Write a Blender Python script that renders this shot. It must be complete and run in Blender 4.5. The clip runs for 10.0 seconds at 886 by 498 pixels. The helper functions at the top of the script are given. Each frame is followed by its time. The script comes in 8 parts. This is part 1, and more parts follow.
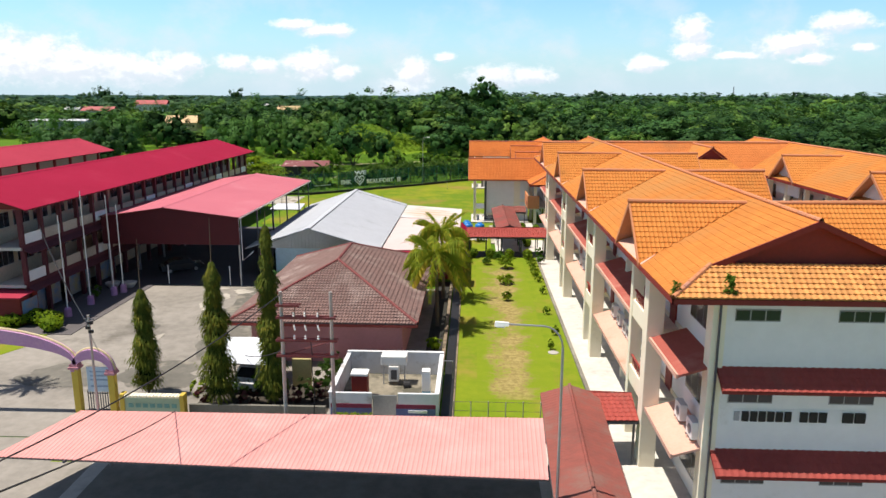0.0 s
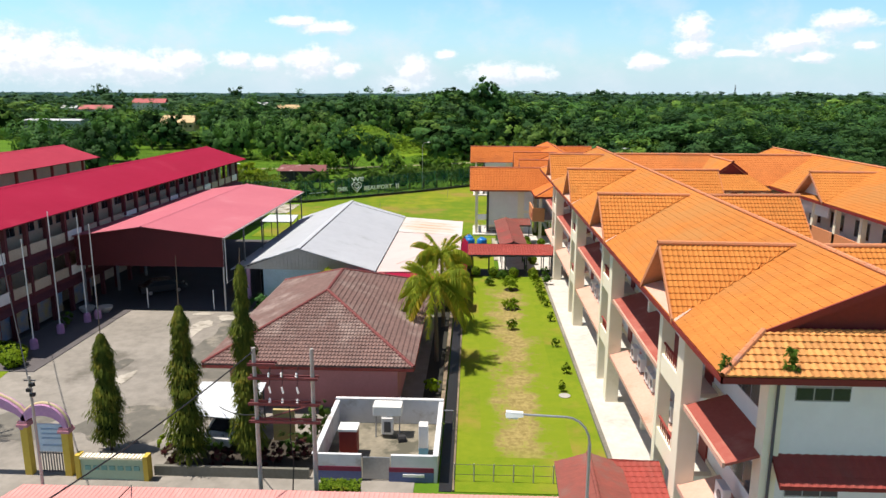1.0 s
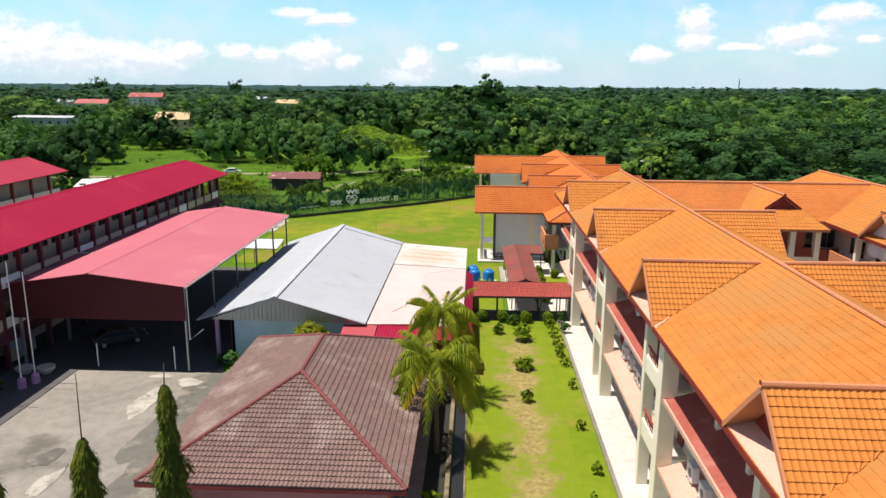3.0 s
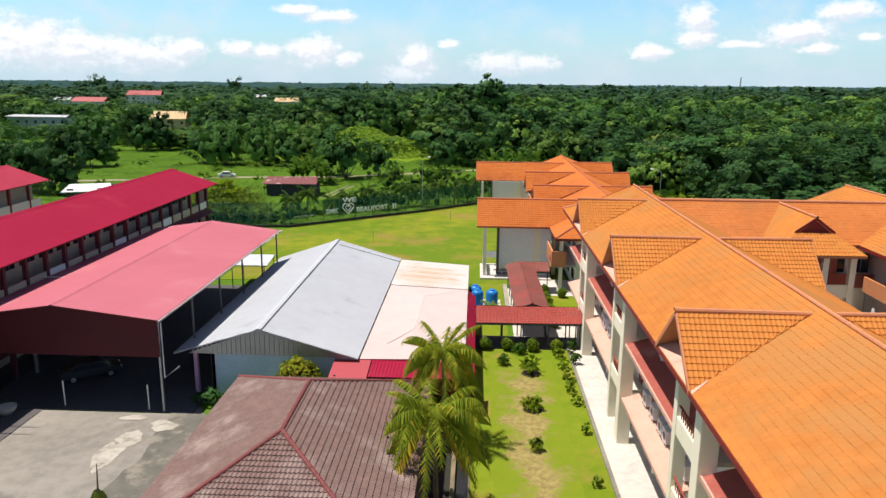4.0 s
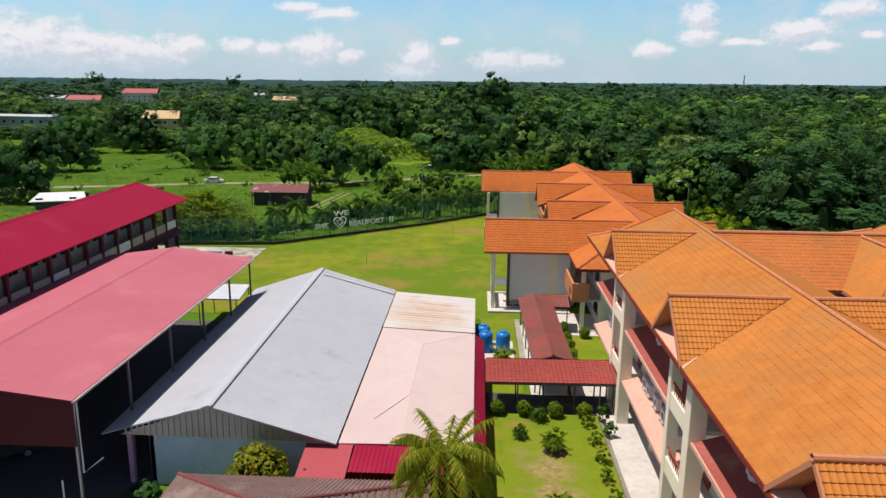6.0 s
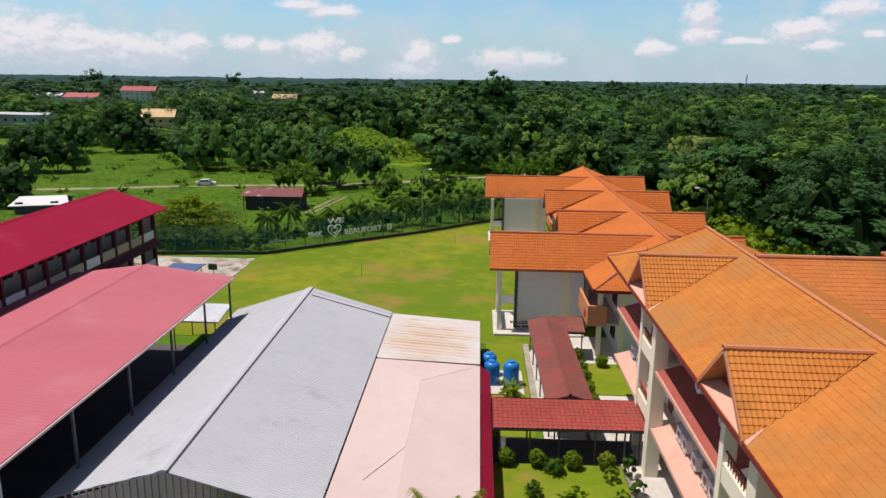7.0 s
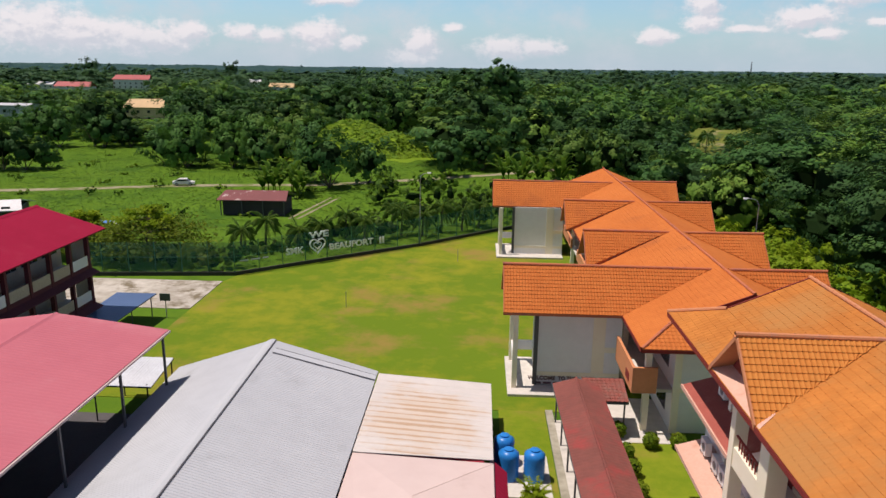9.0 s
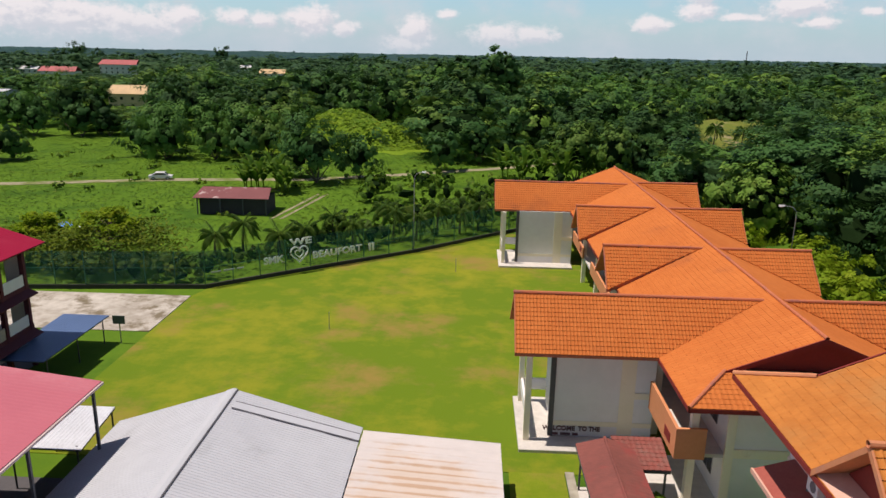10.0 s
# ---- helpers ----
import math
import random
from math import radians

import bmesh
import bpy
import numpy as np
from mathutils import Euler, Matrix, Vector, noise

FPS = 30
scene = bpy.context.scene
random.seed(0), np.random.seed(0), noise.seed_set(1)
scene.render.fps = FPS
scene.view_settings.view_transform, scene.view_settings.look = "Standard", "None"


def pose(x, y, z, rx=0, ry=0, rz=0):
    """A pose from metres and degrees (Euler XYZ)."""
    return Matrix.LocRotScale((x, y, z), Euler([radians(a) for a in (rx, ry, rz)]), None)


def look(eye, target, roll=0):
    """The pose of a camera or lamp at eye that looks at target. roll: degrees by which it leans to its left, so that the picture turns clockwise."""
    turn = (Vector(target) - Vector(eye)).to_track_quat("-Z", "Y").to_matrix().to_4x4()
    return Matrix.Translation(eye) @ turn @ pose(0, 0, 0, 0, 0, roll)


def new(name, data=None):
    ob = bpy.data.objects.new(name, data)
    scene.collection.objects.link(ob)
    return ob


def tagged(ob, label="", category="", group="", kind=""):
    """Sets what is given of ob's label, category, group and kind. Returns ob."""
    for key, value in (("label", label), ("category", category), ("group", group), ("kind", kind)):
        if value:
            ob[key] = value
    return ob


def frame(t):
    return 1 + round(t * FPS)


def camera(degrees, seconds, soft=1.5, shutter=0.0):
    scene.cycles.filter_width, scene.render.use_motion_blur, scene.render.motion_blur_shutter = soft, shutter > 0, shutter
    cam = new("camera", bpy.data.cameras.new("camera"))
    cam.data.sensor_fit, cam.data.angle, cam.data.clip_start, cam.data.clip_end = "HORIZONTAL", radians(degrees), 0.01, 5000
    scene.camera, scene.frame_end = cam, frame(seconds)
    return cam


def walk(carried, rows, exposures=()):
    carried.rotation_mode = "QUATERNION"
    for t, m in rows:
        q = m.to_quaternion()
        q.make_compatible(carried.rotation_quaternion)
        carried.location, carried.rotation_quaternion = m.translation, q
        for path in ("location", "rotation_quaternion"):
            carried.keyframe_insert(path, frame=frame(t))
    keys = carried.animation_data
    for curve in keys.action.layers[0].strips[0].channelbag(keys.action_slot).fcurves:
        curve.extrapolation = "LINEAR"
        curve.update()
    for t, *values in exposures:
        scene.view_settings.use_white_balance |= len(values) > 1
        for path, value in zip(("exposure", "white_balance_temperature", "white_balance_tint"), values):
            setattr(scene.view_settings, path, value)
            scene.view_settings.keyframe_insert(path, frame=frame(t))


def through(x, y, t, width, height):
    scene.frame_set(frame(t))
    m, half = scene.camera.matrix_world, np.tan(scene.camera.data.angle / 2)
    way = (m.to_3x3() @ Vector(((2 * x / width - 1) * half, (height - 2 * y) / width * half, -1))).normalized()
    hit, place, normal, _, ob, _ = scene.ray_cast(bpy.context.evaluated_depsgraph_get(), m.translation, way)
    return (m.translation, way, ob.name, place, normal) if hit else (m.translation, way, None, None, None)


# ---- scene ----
cam = camera(63.5, 10.0)
PATH = [
    (0, (-0.03, -0.87, 18.157), (-0.111, 1.084, 17.737), 0.1),
    (0.5, (-0.098, 1.874, 18.728), (-0.18, 3.827, 18.305), 0.1),
    (1, (-0.222, 4.473, 19.282), (-0.304, 6.425, 18.856), 0.2),
    (1.5, (-0.353, 7.133, 19.848), (-0.436, 9.084, 19.418), 0.2),
    (2, (-0.451, 9.731, 20.434), (-0.535, 11.681, 19.999), 0.2),
    (2.5, (-0.589, 12.358, 20.93), (-0.674, 14.307, 20.49), 0.3),
    (4, (-0.998, 20.36, 22.536), (-1.084, 22.306, 22.083), 0.5),
    (4.5, (-1.097, 23.05, 22.747), (-1.185, 24.996, 22.294), 0.5),
    (5, (-1.253, 25.944, 22.866), (-1.343, 27.889, 22.411), 0.5),
    (5.5, (-1.443, 28.908, 22.942), (-1.532, 30.853, 22.485), 0.5),
    (7, (-1.993, 38.993, 23.113), (-2.085, 40.936, 22.649), 0.7),
    (7.5, (-2.196, 42.258, 23.154), (-2.287, 44.2, 22.687), 0.7),
    (8, (-2.337, 45.97, 23.228), (-2.431, 47.91, 22.752), 0.6),
    (8.5, (-2.587, 49.836, 23.225), (-2.682, 51.774, 22.74), 0.7),
    (9, (-2.663, 53.613, 23.257), (-2.758, 55.548, 22.763), 0.7),
    (9.5, (-2.793, 57.551, 23.286), (-2.888, 59.484, 22.781), 0.7),
    (9.9, (-2.88, 60.75, 23.295), (-2.975, 62.68, 22.781), 0.7),
    (10, (-3.509, 62.806, 23.305), (-3.584, 64.733, 22.778), 1.1),
]
walk(cam, [(t, look(eye, target, roll)) for t, eye, target, roll in PATH],
     exposures=[(0.0, 0.36, 6550, 12.5), (2.5, 0.35, 6550, 12.5), (4.5, 0.2, 6500, 13), (5.5, 0.02, 6500, 14.5), (7.5, -0.12, 6550, 18), (10.0, -0.11, 6750, 19)])

# ---- world, sun, exposure ----
SUN = Vector((0.36, 0.012, -1.0)).normalized()
ELEV = math.asin(-SUN.z)
scene.view_settings.exposure = 0.0
world = bpy.data.worlds.new("sky")
scene.world = world
world.use_nodes = True


def link(t, a, b):
    t.links.new(a, b)


def node(t, kind, **kw):
    n = t.nodes.new(kind)
    for k, v in kw.items():
        n.inputs[k].default_value = v
    return n


def maths(t, op, a, b=None, c=None, clamp=False):
    n = t.nodes.new("ShaderNodeMath")
    n.operation, n.use_clamp = op, clamp
    for i, v in enumerate((a, b, c)):
        if v is None:
            continue
        if isinstance(v, (int, float)):
            n.inputs[i].default_value = v
        else:
            link(t, v, n.inputs[i])
    return n.outputs[0]


def mixc(t, fac, a, b, mode="MIX"):
    n = t.nodes.new("ShaderNodeMix")
    n.data_type, n.blend_type = "RGBA", mode
    for i, v in ((0, fac), (6, a), (7, b)):
        if isinstance(v, (int, float)):
            n.inputs[i].default_value = v
        elif isinstance(v, tuple):
            n.inputs[i].default_value = (*v[:3], 1)
        else:
            link(t, v, n.inputs[i])
    return n.outputs[2]


def smooth(t, v, lo, hi):
    n = t.nodes.new("ShaderNodeMapRange")
    n.interpolation_type = "SMOOTHSTEP"
    link(t, v, n.inputs[0])
    n.inputs[1].default_value, n.inputs[2].default_value = lo, hi
    return n.outputs[0]


# fair-weather cumulus: azimuth, elevation, half-widths, in degrees
CLOUDS = [(-31.6, 2.7, 4.5, 1.7), (-28.6, 2.2, 3.7, 1.3), (-24.9, 2.0, 3.7, 1.2), (-21.9, 2.4, 1.6, 0.9), (-18.1, 2.5, 1.4, 0.6), (-16.3, 2.3, 1.2, 0.6),
          (-12.5, 2.5, 2.0, 1.2), (-10.0, 1.8, 1.2, 0.6), (-11.2, 4.9, 2.0, 0.5), (-13.7, 5.3, 1.6, 0.4), (-4.6, 1.9, 1.4, 1.2),
          (-2.2, 3.0, 0.8, 0.4), (-5.4, 0.8, 1.8, 0.7), (1.8, 1.6, 2.4, 0.9), (4.4, 1.6, 1.9, 0.7), (12.9, 2.4, 1.4, 0.7), (16.0, 4.8, 1.3, 1.0),
          (16.1, 3.5, 1.5, 0.7), (22.8, 3.8, 2.4, 0.9), (25.7, 5.0, 2.0, 0.7), (24.1, 2.6, 1.4, 0.4), (18.9, 2.9, 1.6, 0.3), (27.2, 3.3, 0.8, 0.3)]


def build_sky():
    t = world.node_tree
    t.nodes.clear()
    out, bg = t.nodes.new("ShaderNodeOutputWorld"), t.nodes.new("ShaderNodeBackground")
    sky = t.nodes.new("ShaderNodeTexSky")
    sky.sky_type, sky.sun_disc, sky.sun_elevation, sky.sun_rotation = "NISHITA", False, ELEV, radians(-80)
    sky.air_density, sky.dust_density, sky.ozone_density = 1.0, 0.6, 2.0
    co = t.nodes.new("ShaderNodeTexCoord")
    sep = t.nodes.new("ShaderNodeSeparateXYZ")
    link(t, co.outputs["Generated"], sep.inputs[0])
    x, y, z = sep.outputs
    az = maths(t, "MULTIPLY", maths(t, "ARCTAN2", x, y), 57.296)
    el = maths(t, "MULTIPLY", maths(t, "ARCSINE", z), 57.296)
    comb = t.nodes.new("ShaderNodeCombineXYZ")
    link(t, az, comb.inputs[0]), link(t, el, comb.inputs[1])
    def cloud_field(at):
        """How far outside the clouds a direction lies: below about 0.7 is inside."""
        near = None
        for a, e, ra, re in CLOUDS:
            sub = t.nodes.new("ShaderNodeVectorMath")
            sub.operation = "SUBTRACT"
            link(t, at, sub.inputs[0])
            sub.inputs[1].default_value = (a, e - 0.25 * re, 0)
            mul = t.nodes.new("ShaderNodeVectorMath")
            mul.operation = "MULTIPLY"
            link(t, sub.outputs[0], mul.inputs[0])
            mul.inputs[1].default_value = (1 / ra, 1 / re, 0)
            ln = t.nodes.new("ShaderNodeVectorMath")
            ln.operation = "LENGTH"
            link(t, mul.outputs[0], ln.inputs[0])
            near = ln.outputs["Value"] if near is None else maths(t, "SMOOTH_MIN", near, ln.outputs["Value"], 0.25)
        sc = t.nodes.new("ShaderNodeVectorMath")
        sc.operation = "MULTIPLY"
        link(t, at, sc.inputs[0])
        sc.inputs[1].default_value = (1.0, 1.35, 1.0)
        big = node(t, "ShaderNodeTexNoise", Scale=0.75, Detail=3.0, Roughness=0.5)
        fine = node(t, "ShaderNodeTexNoise", Scale=2.6, Detail=5.0, Roughness=0.6)
        link(t, sc.outputs[0], big.inputs["Vector"]), link(t, sc.outputs[0], fine.inputs["Vector"])
        rough = maths(t, "ADD", maths(t, "MULTIPLY", maths(t, "SUBTRACT", big.outputs[0], 0.5), 1.5), maths(t, "MULTIPLY", maths(t, "SUBTRACT", fine.outputs[0], 0.5), 0.75))
        return maths(t, "ADD", near, rough), sc.outputs[0]

    d, sc = cloud_field(comb.outputs[0])
    up = t.nodes.new("ShaderNodeVectorMath")
    up.operation = "ADD"
    link(t, comb.outputs[0], up.inputs[0])
    up.inputs[1].default_value = (-0.25, 0.4, 0)
    lit = smooth(t, maths(t, "SUBTRACT", cloud_field(up.outputs[0])[0], d), -0.35, 0.35)
    wide = node(t, "ShaderNodeTexNoise", Scale=0.16, Detail=5.0, Roughness=0.6)
    link(t, sc, wide.inputs["Vector"])
    puff = smooth(t, d, 1.3, 0.5)
    veil = maths(t, "MULTIPLY", smooth(t, wide.outputs[0], 0.42, 0.72), smooth(t, el, 12.0, 2.0))
    low = smooth(t, el, 7.5, -0.8)
    base = mixc(t, 1.0, sky.outputs[0], mixc(t, smooth(t, el, 7.0, 26.0), (1.08, 1.5, 1.68), (0.95, 0.88, 0.82)), "MULTIPLY")
    base = mixc(t, maths(t, "MULTIPLY", low, 0.75), base, (5.5, 7.6, 8.75))
    base = mixc(t, maths(t, "MULTIPLY", veil, 0.75), base, (7.5, 8.4, 9.0))
    white = mixc(t, lit, (8.2, 8.6, 9.3), (10.9, 10.8, 10.9))
    col = mixc(t, maths(t, "MULTIPLY", puff, 0.86), base, white)
    col = mixc(t, maths(t, "MULTIPLY", smooth(t, el, 2.6, 0.1), 0.5), col, (6.0, 7.7, 8.7))
    link(t, col, bg.inputs[0])
    bg.inputs[1].default_value = 0.084
    link(t, bg.outputs[0], out.inputs[0])


build_sky()
sun = new("sun", bpy.data.lights.new("sun", "SUN"))
sun.data.energy, sun.data.angle, sun.data.color = 5.0, radians(0.6), (1.0, 0.935, 0.83)
sun.matrix_world = look((0, 0, 60), Vector((0, 0, 60)) + SUN)


# ---- materials ----
def M(name, col, col2=None, rough=0.75, fine=6.0, wide=0.35, amount=0.35, bump=0.15, bscale=20.0, metal=0.0, island=0.0, rand=0.0, spec=0.35, stain=None, stain_at=(0.55, 0.75), stain_scale=0.5, more=None):
    m = bpy.data.materials.new(name)
    m.use_nodes = True
    t = m.node_tree
    b = t.nodes["Principled BSDF"]
    b.inputs["Roughness"].default_value, b.inputs["Metallic"].default_value = rough, metal
    b.inputs["Specular IOR Level"].default_value = spec
    col2 = col2 or tuple(c * 0.62 for c in col)
    geo = t.nodes.new("ShaderNodeNewGeometry")
    n1 = node(t, "ShaderNodeTexNoise", Scale=fine, Detail=6.0, Roughness=0.65)
    n2 = node(t, "ShaderNodeTexNoise", Scale=wide, Detail=5.0, Roughness=0.6)
    for n in (n1, n2):
        link(t, geo.outputs["Position"], n.inputs["Vector"])
    f = maths(t, "ADD", maths(t, "MULTIPLY", smooth(t, n1.outputs[0], 0.3, 0.7), 0.5), maths(t, "MULTIPLY", smooth(t, n2.outputs[0], 0.32, 0.68), 0.5))
    c = mixc(t, maths(t, "MULTIPLY", f, amount * 2, clamp=True), col, col2)
    if stain:
        n3 = node(t, "ShaderNodeTexNoise", Scale=stain_scale, Detail=7.0, Roughness=0.65)
        link(t, geo.outputs["Position"], n3.inputs["Vector"])
        c = mixc(t, smooth(t, n3.outputs[0], *stain_at), c, stain)
    if more:
        c = more(t, b, c)
    if island or rand:
        src = geo.outputs["Random Per Island"] if island else t.nodes.new("ShaderNodeObjectInfo").outputs["Random"]
        k = island or rand
        hsv = t.nodes.new("ShaderNodeHueSaturation")
        link(t, c, hsv.inputs["Color"])
        link(t, maths(t, "ADD", maths(t, "MULTIPLY", src, k), 1 - k / 2), hsv.inputs["Value"])
        c = hsv.outputs[0]
    link(t, c, b.inputs["Base Color"])
    if bump:
        nb = node(t, "ShaderNodeTexNoise", Scale=bscale, Detail=4.0)
        link(t, geo.outputs["Position"], nb.inputs["Vector"])
        bp = node(t, "ShaderNodeBump", Strength=bump, Distance=0.03)
        link(t, nb.outputs[0], bp.inputs["Height"])
        link(t, bp.outputs[0], b.inputs["Normal"])
    return m


def foliage(name, cols, wide=0.09, through=0.3, island=0.7):
    m = bpy.data.materials.new(name)
    m.use_nodes = True
    t = m.node_tree
    b, out = t.nodes["Principled BSDF"], t.nodes["Material Output"]
    geo = t.nodes.new("ShaderNodeNewGeometry")
    n = node(t, "ShaderNodeTexNoise", Scale=wide, Detail=3.0)
    link(t, geo.outputs["Position"], n.inputs["Vector"])
    c = mixc(t, smooth(t, n.outputs[0], 0.38, 0.62), cols[0], cols[1])
    n2 = node(t, "ShaderNodeTexNoise", Scale=wide * 2.7, Detail=2.0)
    link(t, geo.outputs["Position"], n2.inputs["Vector"])
    c = mixc(t, smooth(t, n2.outputs[0], 0.52, 0.72), c, cols[2])
    hsv = t.nodes.new("ShaderNodeHueSaturation")
    link(t, c, hsv.inputs["Color"])
    link(t, maths(t, "ADD", maths(t, "MULTIPLY", geo.outputs["Random Per Island"], island), 1 - island / 2), hsv.inputs["Value"])
    link(t, hsv.outputs[0], b.inputs["Base Color"])
    b.inputs["Roughness"].default_value, b.inputs["Specular IOR Level"].default_value = 0.65, 0.12
    tr = t.nodes.new("ShaderNodeBsdfTranslucent")
    link(t, hsv.outputs[0], tr.inputs[0])
    mix = t.nodes.new("ShaderNodeMixShader")
    mix.inputs[0].default_value = through
    link(t, b.outputs[0], mix.inputs[1]), link(t, tr.outputs[0], mix.inputs[2])
    link(t, mix.outputs[0], out.inputs[0])
    return m


ORANGE = M("orange_clay_tile", (0.59, 0.236, 0.056), (0.47, 0.16, 0.034), rough=0.75, fine=2.2, wide=0.12, amount=0.45, bump=0.1, spec=0.1, stain=(0.36, 0.15, 0.04), stain_at=(0.55, 0.8), stain_scale=0.35)
TANTILE = M("weathered_tan_orange_tile", (0.55, 0.208, 0.05), (0.40, 0.142, 0.034), rough=0.85, fine=1.3, wide=0.1, amount=0.55, bump=0.25, bscale=6.0, spec=0.06, stain=(0.41, 0.185, 0.058), stain_at=(0.45, 0.68), stain_scale=0.2)
REDDISH = M("red_orange_tile", (0.55, 0.172, 0.044), (0.44, 0.122, 0.029), rough=0.8, fine=1.8, wide=0.12, amount=0.45, bump=0.15, bscale=7.0, spec=0.08, stain=(0.36, 0.11, 0.038), stain_at=(0.55, 0.8), stain_scale=0.2)
ORANGE_PIECE = M("orange_clay_tile_piece", (0.58, 0.275, 0.082), (0.44, 0.175, 0.05), rough=0.75, fine=3.0, amount=0.35, bump=0.1, rand=0.4)
RIDGE = M("faded_salmon_ridge", (0.59, 0.255, 0.125), (0.46, 0.18, 0.095), rough=0.8, spec=0.1, stain=(0.42, 0.21, 0.16), stain_at=(0.5, 0.75), stain_scale=0.8)
DULLRIDGE = M("dull_red_brown_ridge", (0.52, 0.175, 0.085), (0.41, 0.135, 0.078), rough=0.85, spec=0.1, stain=(0.27, 0.12, 0.12), stain_at=(0.5, 0.72), stain_scale=0.5)
WALKRED = M("weathered_walk_tile", (0.28, 0.085, 0.068), (0.19, 0.07, 0.058), rough=0.85, fine=2.0, wide=0.35, amount=0.5, spec=0.08, stain=(0.22, 0.115, 0.095), stain_at=(0.48, 0.7), stain_scale=0.5)
OLDRED = M("old_maroon_tile", (0.24, 0.082, 0.068), (0.17, 0.065, 0.055), rough=0.85, fine=2.0, wide=0.3, amount=0.5, spec=0.08, stain=(0.29, 0.06, 0.055), stain_at=(0.5, 0.7), stain_scale=0.4)
ORANGEWALL = M("orange_parapet_paint", (0.62, 0.26, 0.12), (0.52, 0.2, 0.085), rough=0.85)
REDTILE = M("red_concrete_tile", (0.36, 0.075, 0.06), (0.25, 0.05, 0.042), rough=0.75, fine=3.0, amount=0.45, spec=0.12, stain=(0.27, 0.075, 0.06), stain_at=(0.5, 0.75))
DARKRED = M("dark_red_paint", (0.23, 0.025, 0.02), (0.15, 0.016, 0.014), rough=0.6)
AWNING = M("dark_red_awning", (0.37, 0.105, 0.08), (0.28, 0.07, 0.055), rough=0.8, spec=0.1, stain=(0.42, 0.17, 0.13), stain_at=(0.5, 0.75), stain_scale=0.5)
SALMON = M("faded_salmon_slab", (0.66, 0.40, 0.31), (0.54, 0.30, 0.22), rough=0.85, stain=(0.5, 0.24, 0.16), stain_at=(0.55, 0.8))
WHITE = M("white_wall_paint", (0.83, 0.82, 0.81), (0.71, 0.7, 0.69), rough=0.85, fine=1.5, wide=0.2, amount=0.3, bump=0.08, stain=(0.5, 0.48, 0.44), stain_at=(0.62, 0.85))
CREAM = M("cream_wall_paint", (0.88, 0.815, 0.65), (0.81, 0.735, 0.55), rough=0.85, fine=1.5, wide=0.2, amount=0.3, bump=0.08, stain=(0.62, 0.54, 0.38), stain_at=(0.6, 0.85), stain_scale=0.6)
CONCRETE = M("pale_concrete", (0.62, 0.59, 0.54), (0.44, 0.42, 0.38), rough=0.9, fine=2.0, wide=0.25, amount=0.4, stain=(0.3, 0.29, 0.26), stain_at=(0.58, 0.8))
YARD = M("worn_asphalt_yard", (0.31, 0.285, 0.25), (0.2, 0.185, 0.16), rough=0.92, fine=1.2, wide=0.12, amount=0.55, stain=(0.13, 0.12, 0.1), stain_at=(0.53, 0.7), stain_scale=0.16)
GLASS = M("dark_louvre_glass", (0.03, 0.035, 0.045), (0.015, 0.018, 0.024), rough=0.12, amount=0.3, bump=0.0, spec=0.6)
FRAME = M("grey_window_frame", (0.35, 0.35, 0.36), rough=0.5, bump=0)
CRIMSON = M("crimson_metal_sheet", (0.32, 0.015, 0.048), (0.26, 0.011, 0.036), rough=0.8, fine=0.8, wide=0.08, amount=0.4, bump=0.05, spec=0.06, stain=(0.36, 0.03, 0.065), stain_at=(0.5, 0.75), stain_scale=0.2)
ROSE = M("faded_rose_metal_sheet", (0.48, 0.14, 0.175), (0.42, 0.115, 0.15), rough=0.75, fine=0.6, wide=0.06, amount=0.4, bump=0.05, spec=0.15, stain=(0.52, 0.19, 0.22), stain_at=(0.5, 0.75), stain_scale=0.15)
CORAL = M("coral_metal_sheet", (0.39, 0.045, 0.075), (0.32, 0.034, 0.06), rough=0.8, fine=0.8, wide=0.1, amount=0.35, bump=0.05, spec=0.06)
GREYMETAL = M("pale_grey_metal_sheet", (0.49, 0.515, 0.55), (0.43, 0.45, 0.485), rough=0.8, fine=0.7, wide=0.08, amount=0.45, bump=0.05, spec=0.1, stain=(0.33, 0.345, 0.365), stain_at=(0.55, 0.8), stain_scale=0.3)
PALEPINK = M("pale_pink_metal_sheet", (0.6, 0.485, 0.46), (0.53, 0.415, 0.395), rough=0.7, fine=0.6, wide=0.1, amount=0.4, bump=0.05, spec=0.1, stain=(0.5, 0.39, 0.36), stain_at=(0.55, 0.8), stain_scale=0.4)
CARPORT = M("sunbleached_pink_sheet", (0.67, 0.315, 0.29), (0.57, 0.26, 0.24), rough=0.75, fine=1.6, wide=0.2, amount=0.6, bump=0.05, spec=0.1, stain=(0.66, 0.355, 0.33), stain_at=(0.45, 0.75), stain_scale=0.4)
SALTED = M("whitewashed_patch", (0.5, 0.465, 0.4), (0.33, 0.305, 0.26), rough=0.9, fine=1.6, wide=0.5, amount=0.7, stain=(0.24, 0.22, 0.18), stain_at=(0.52, 0.66), stain_scale=0.9)


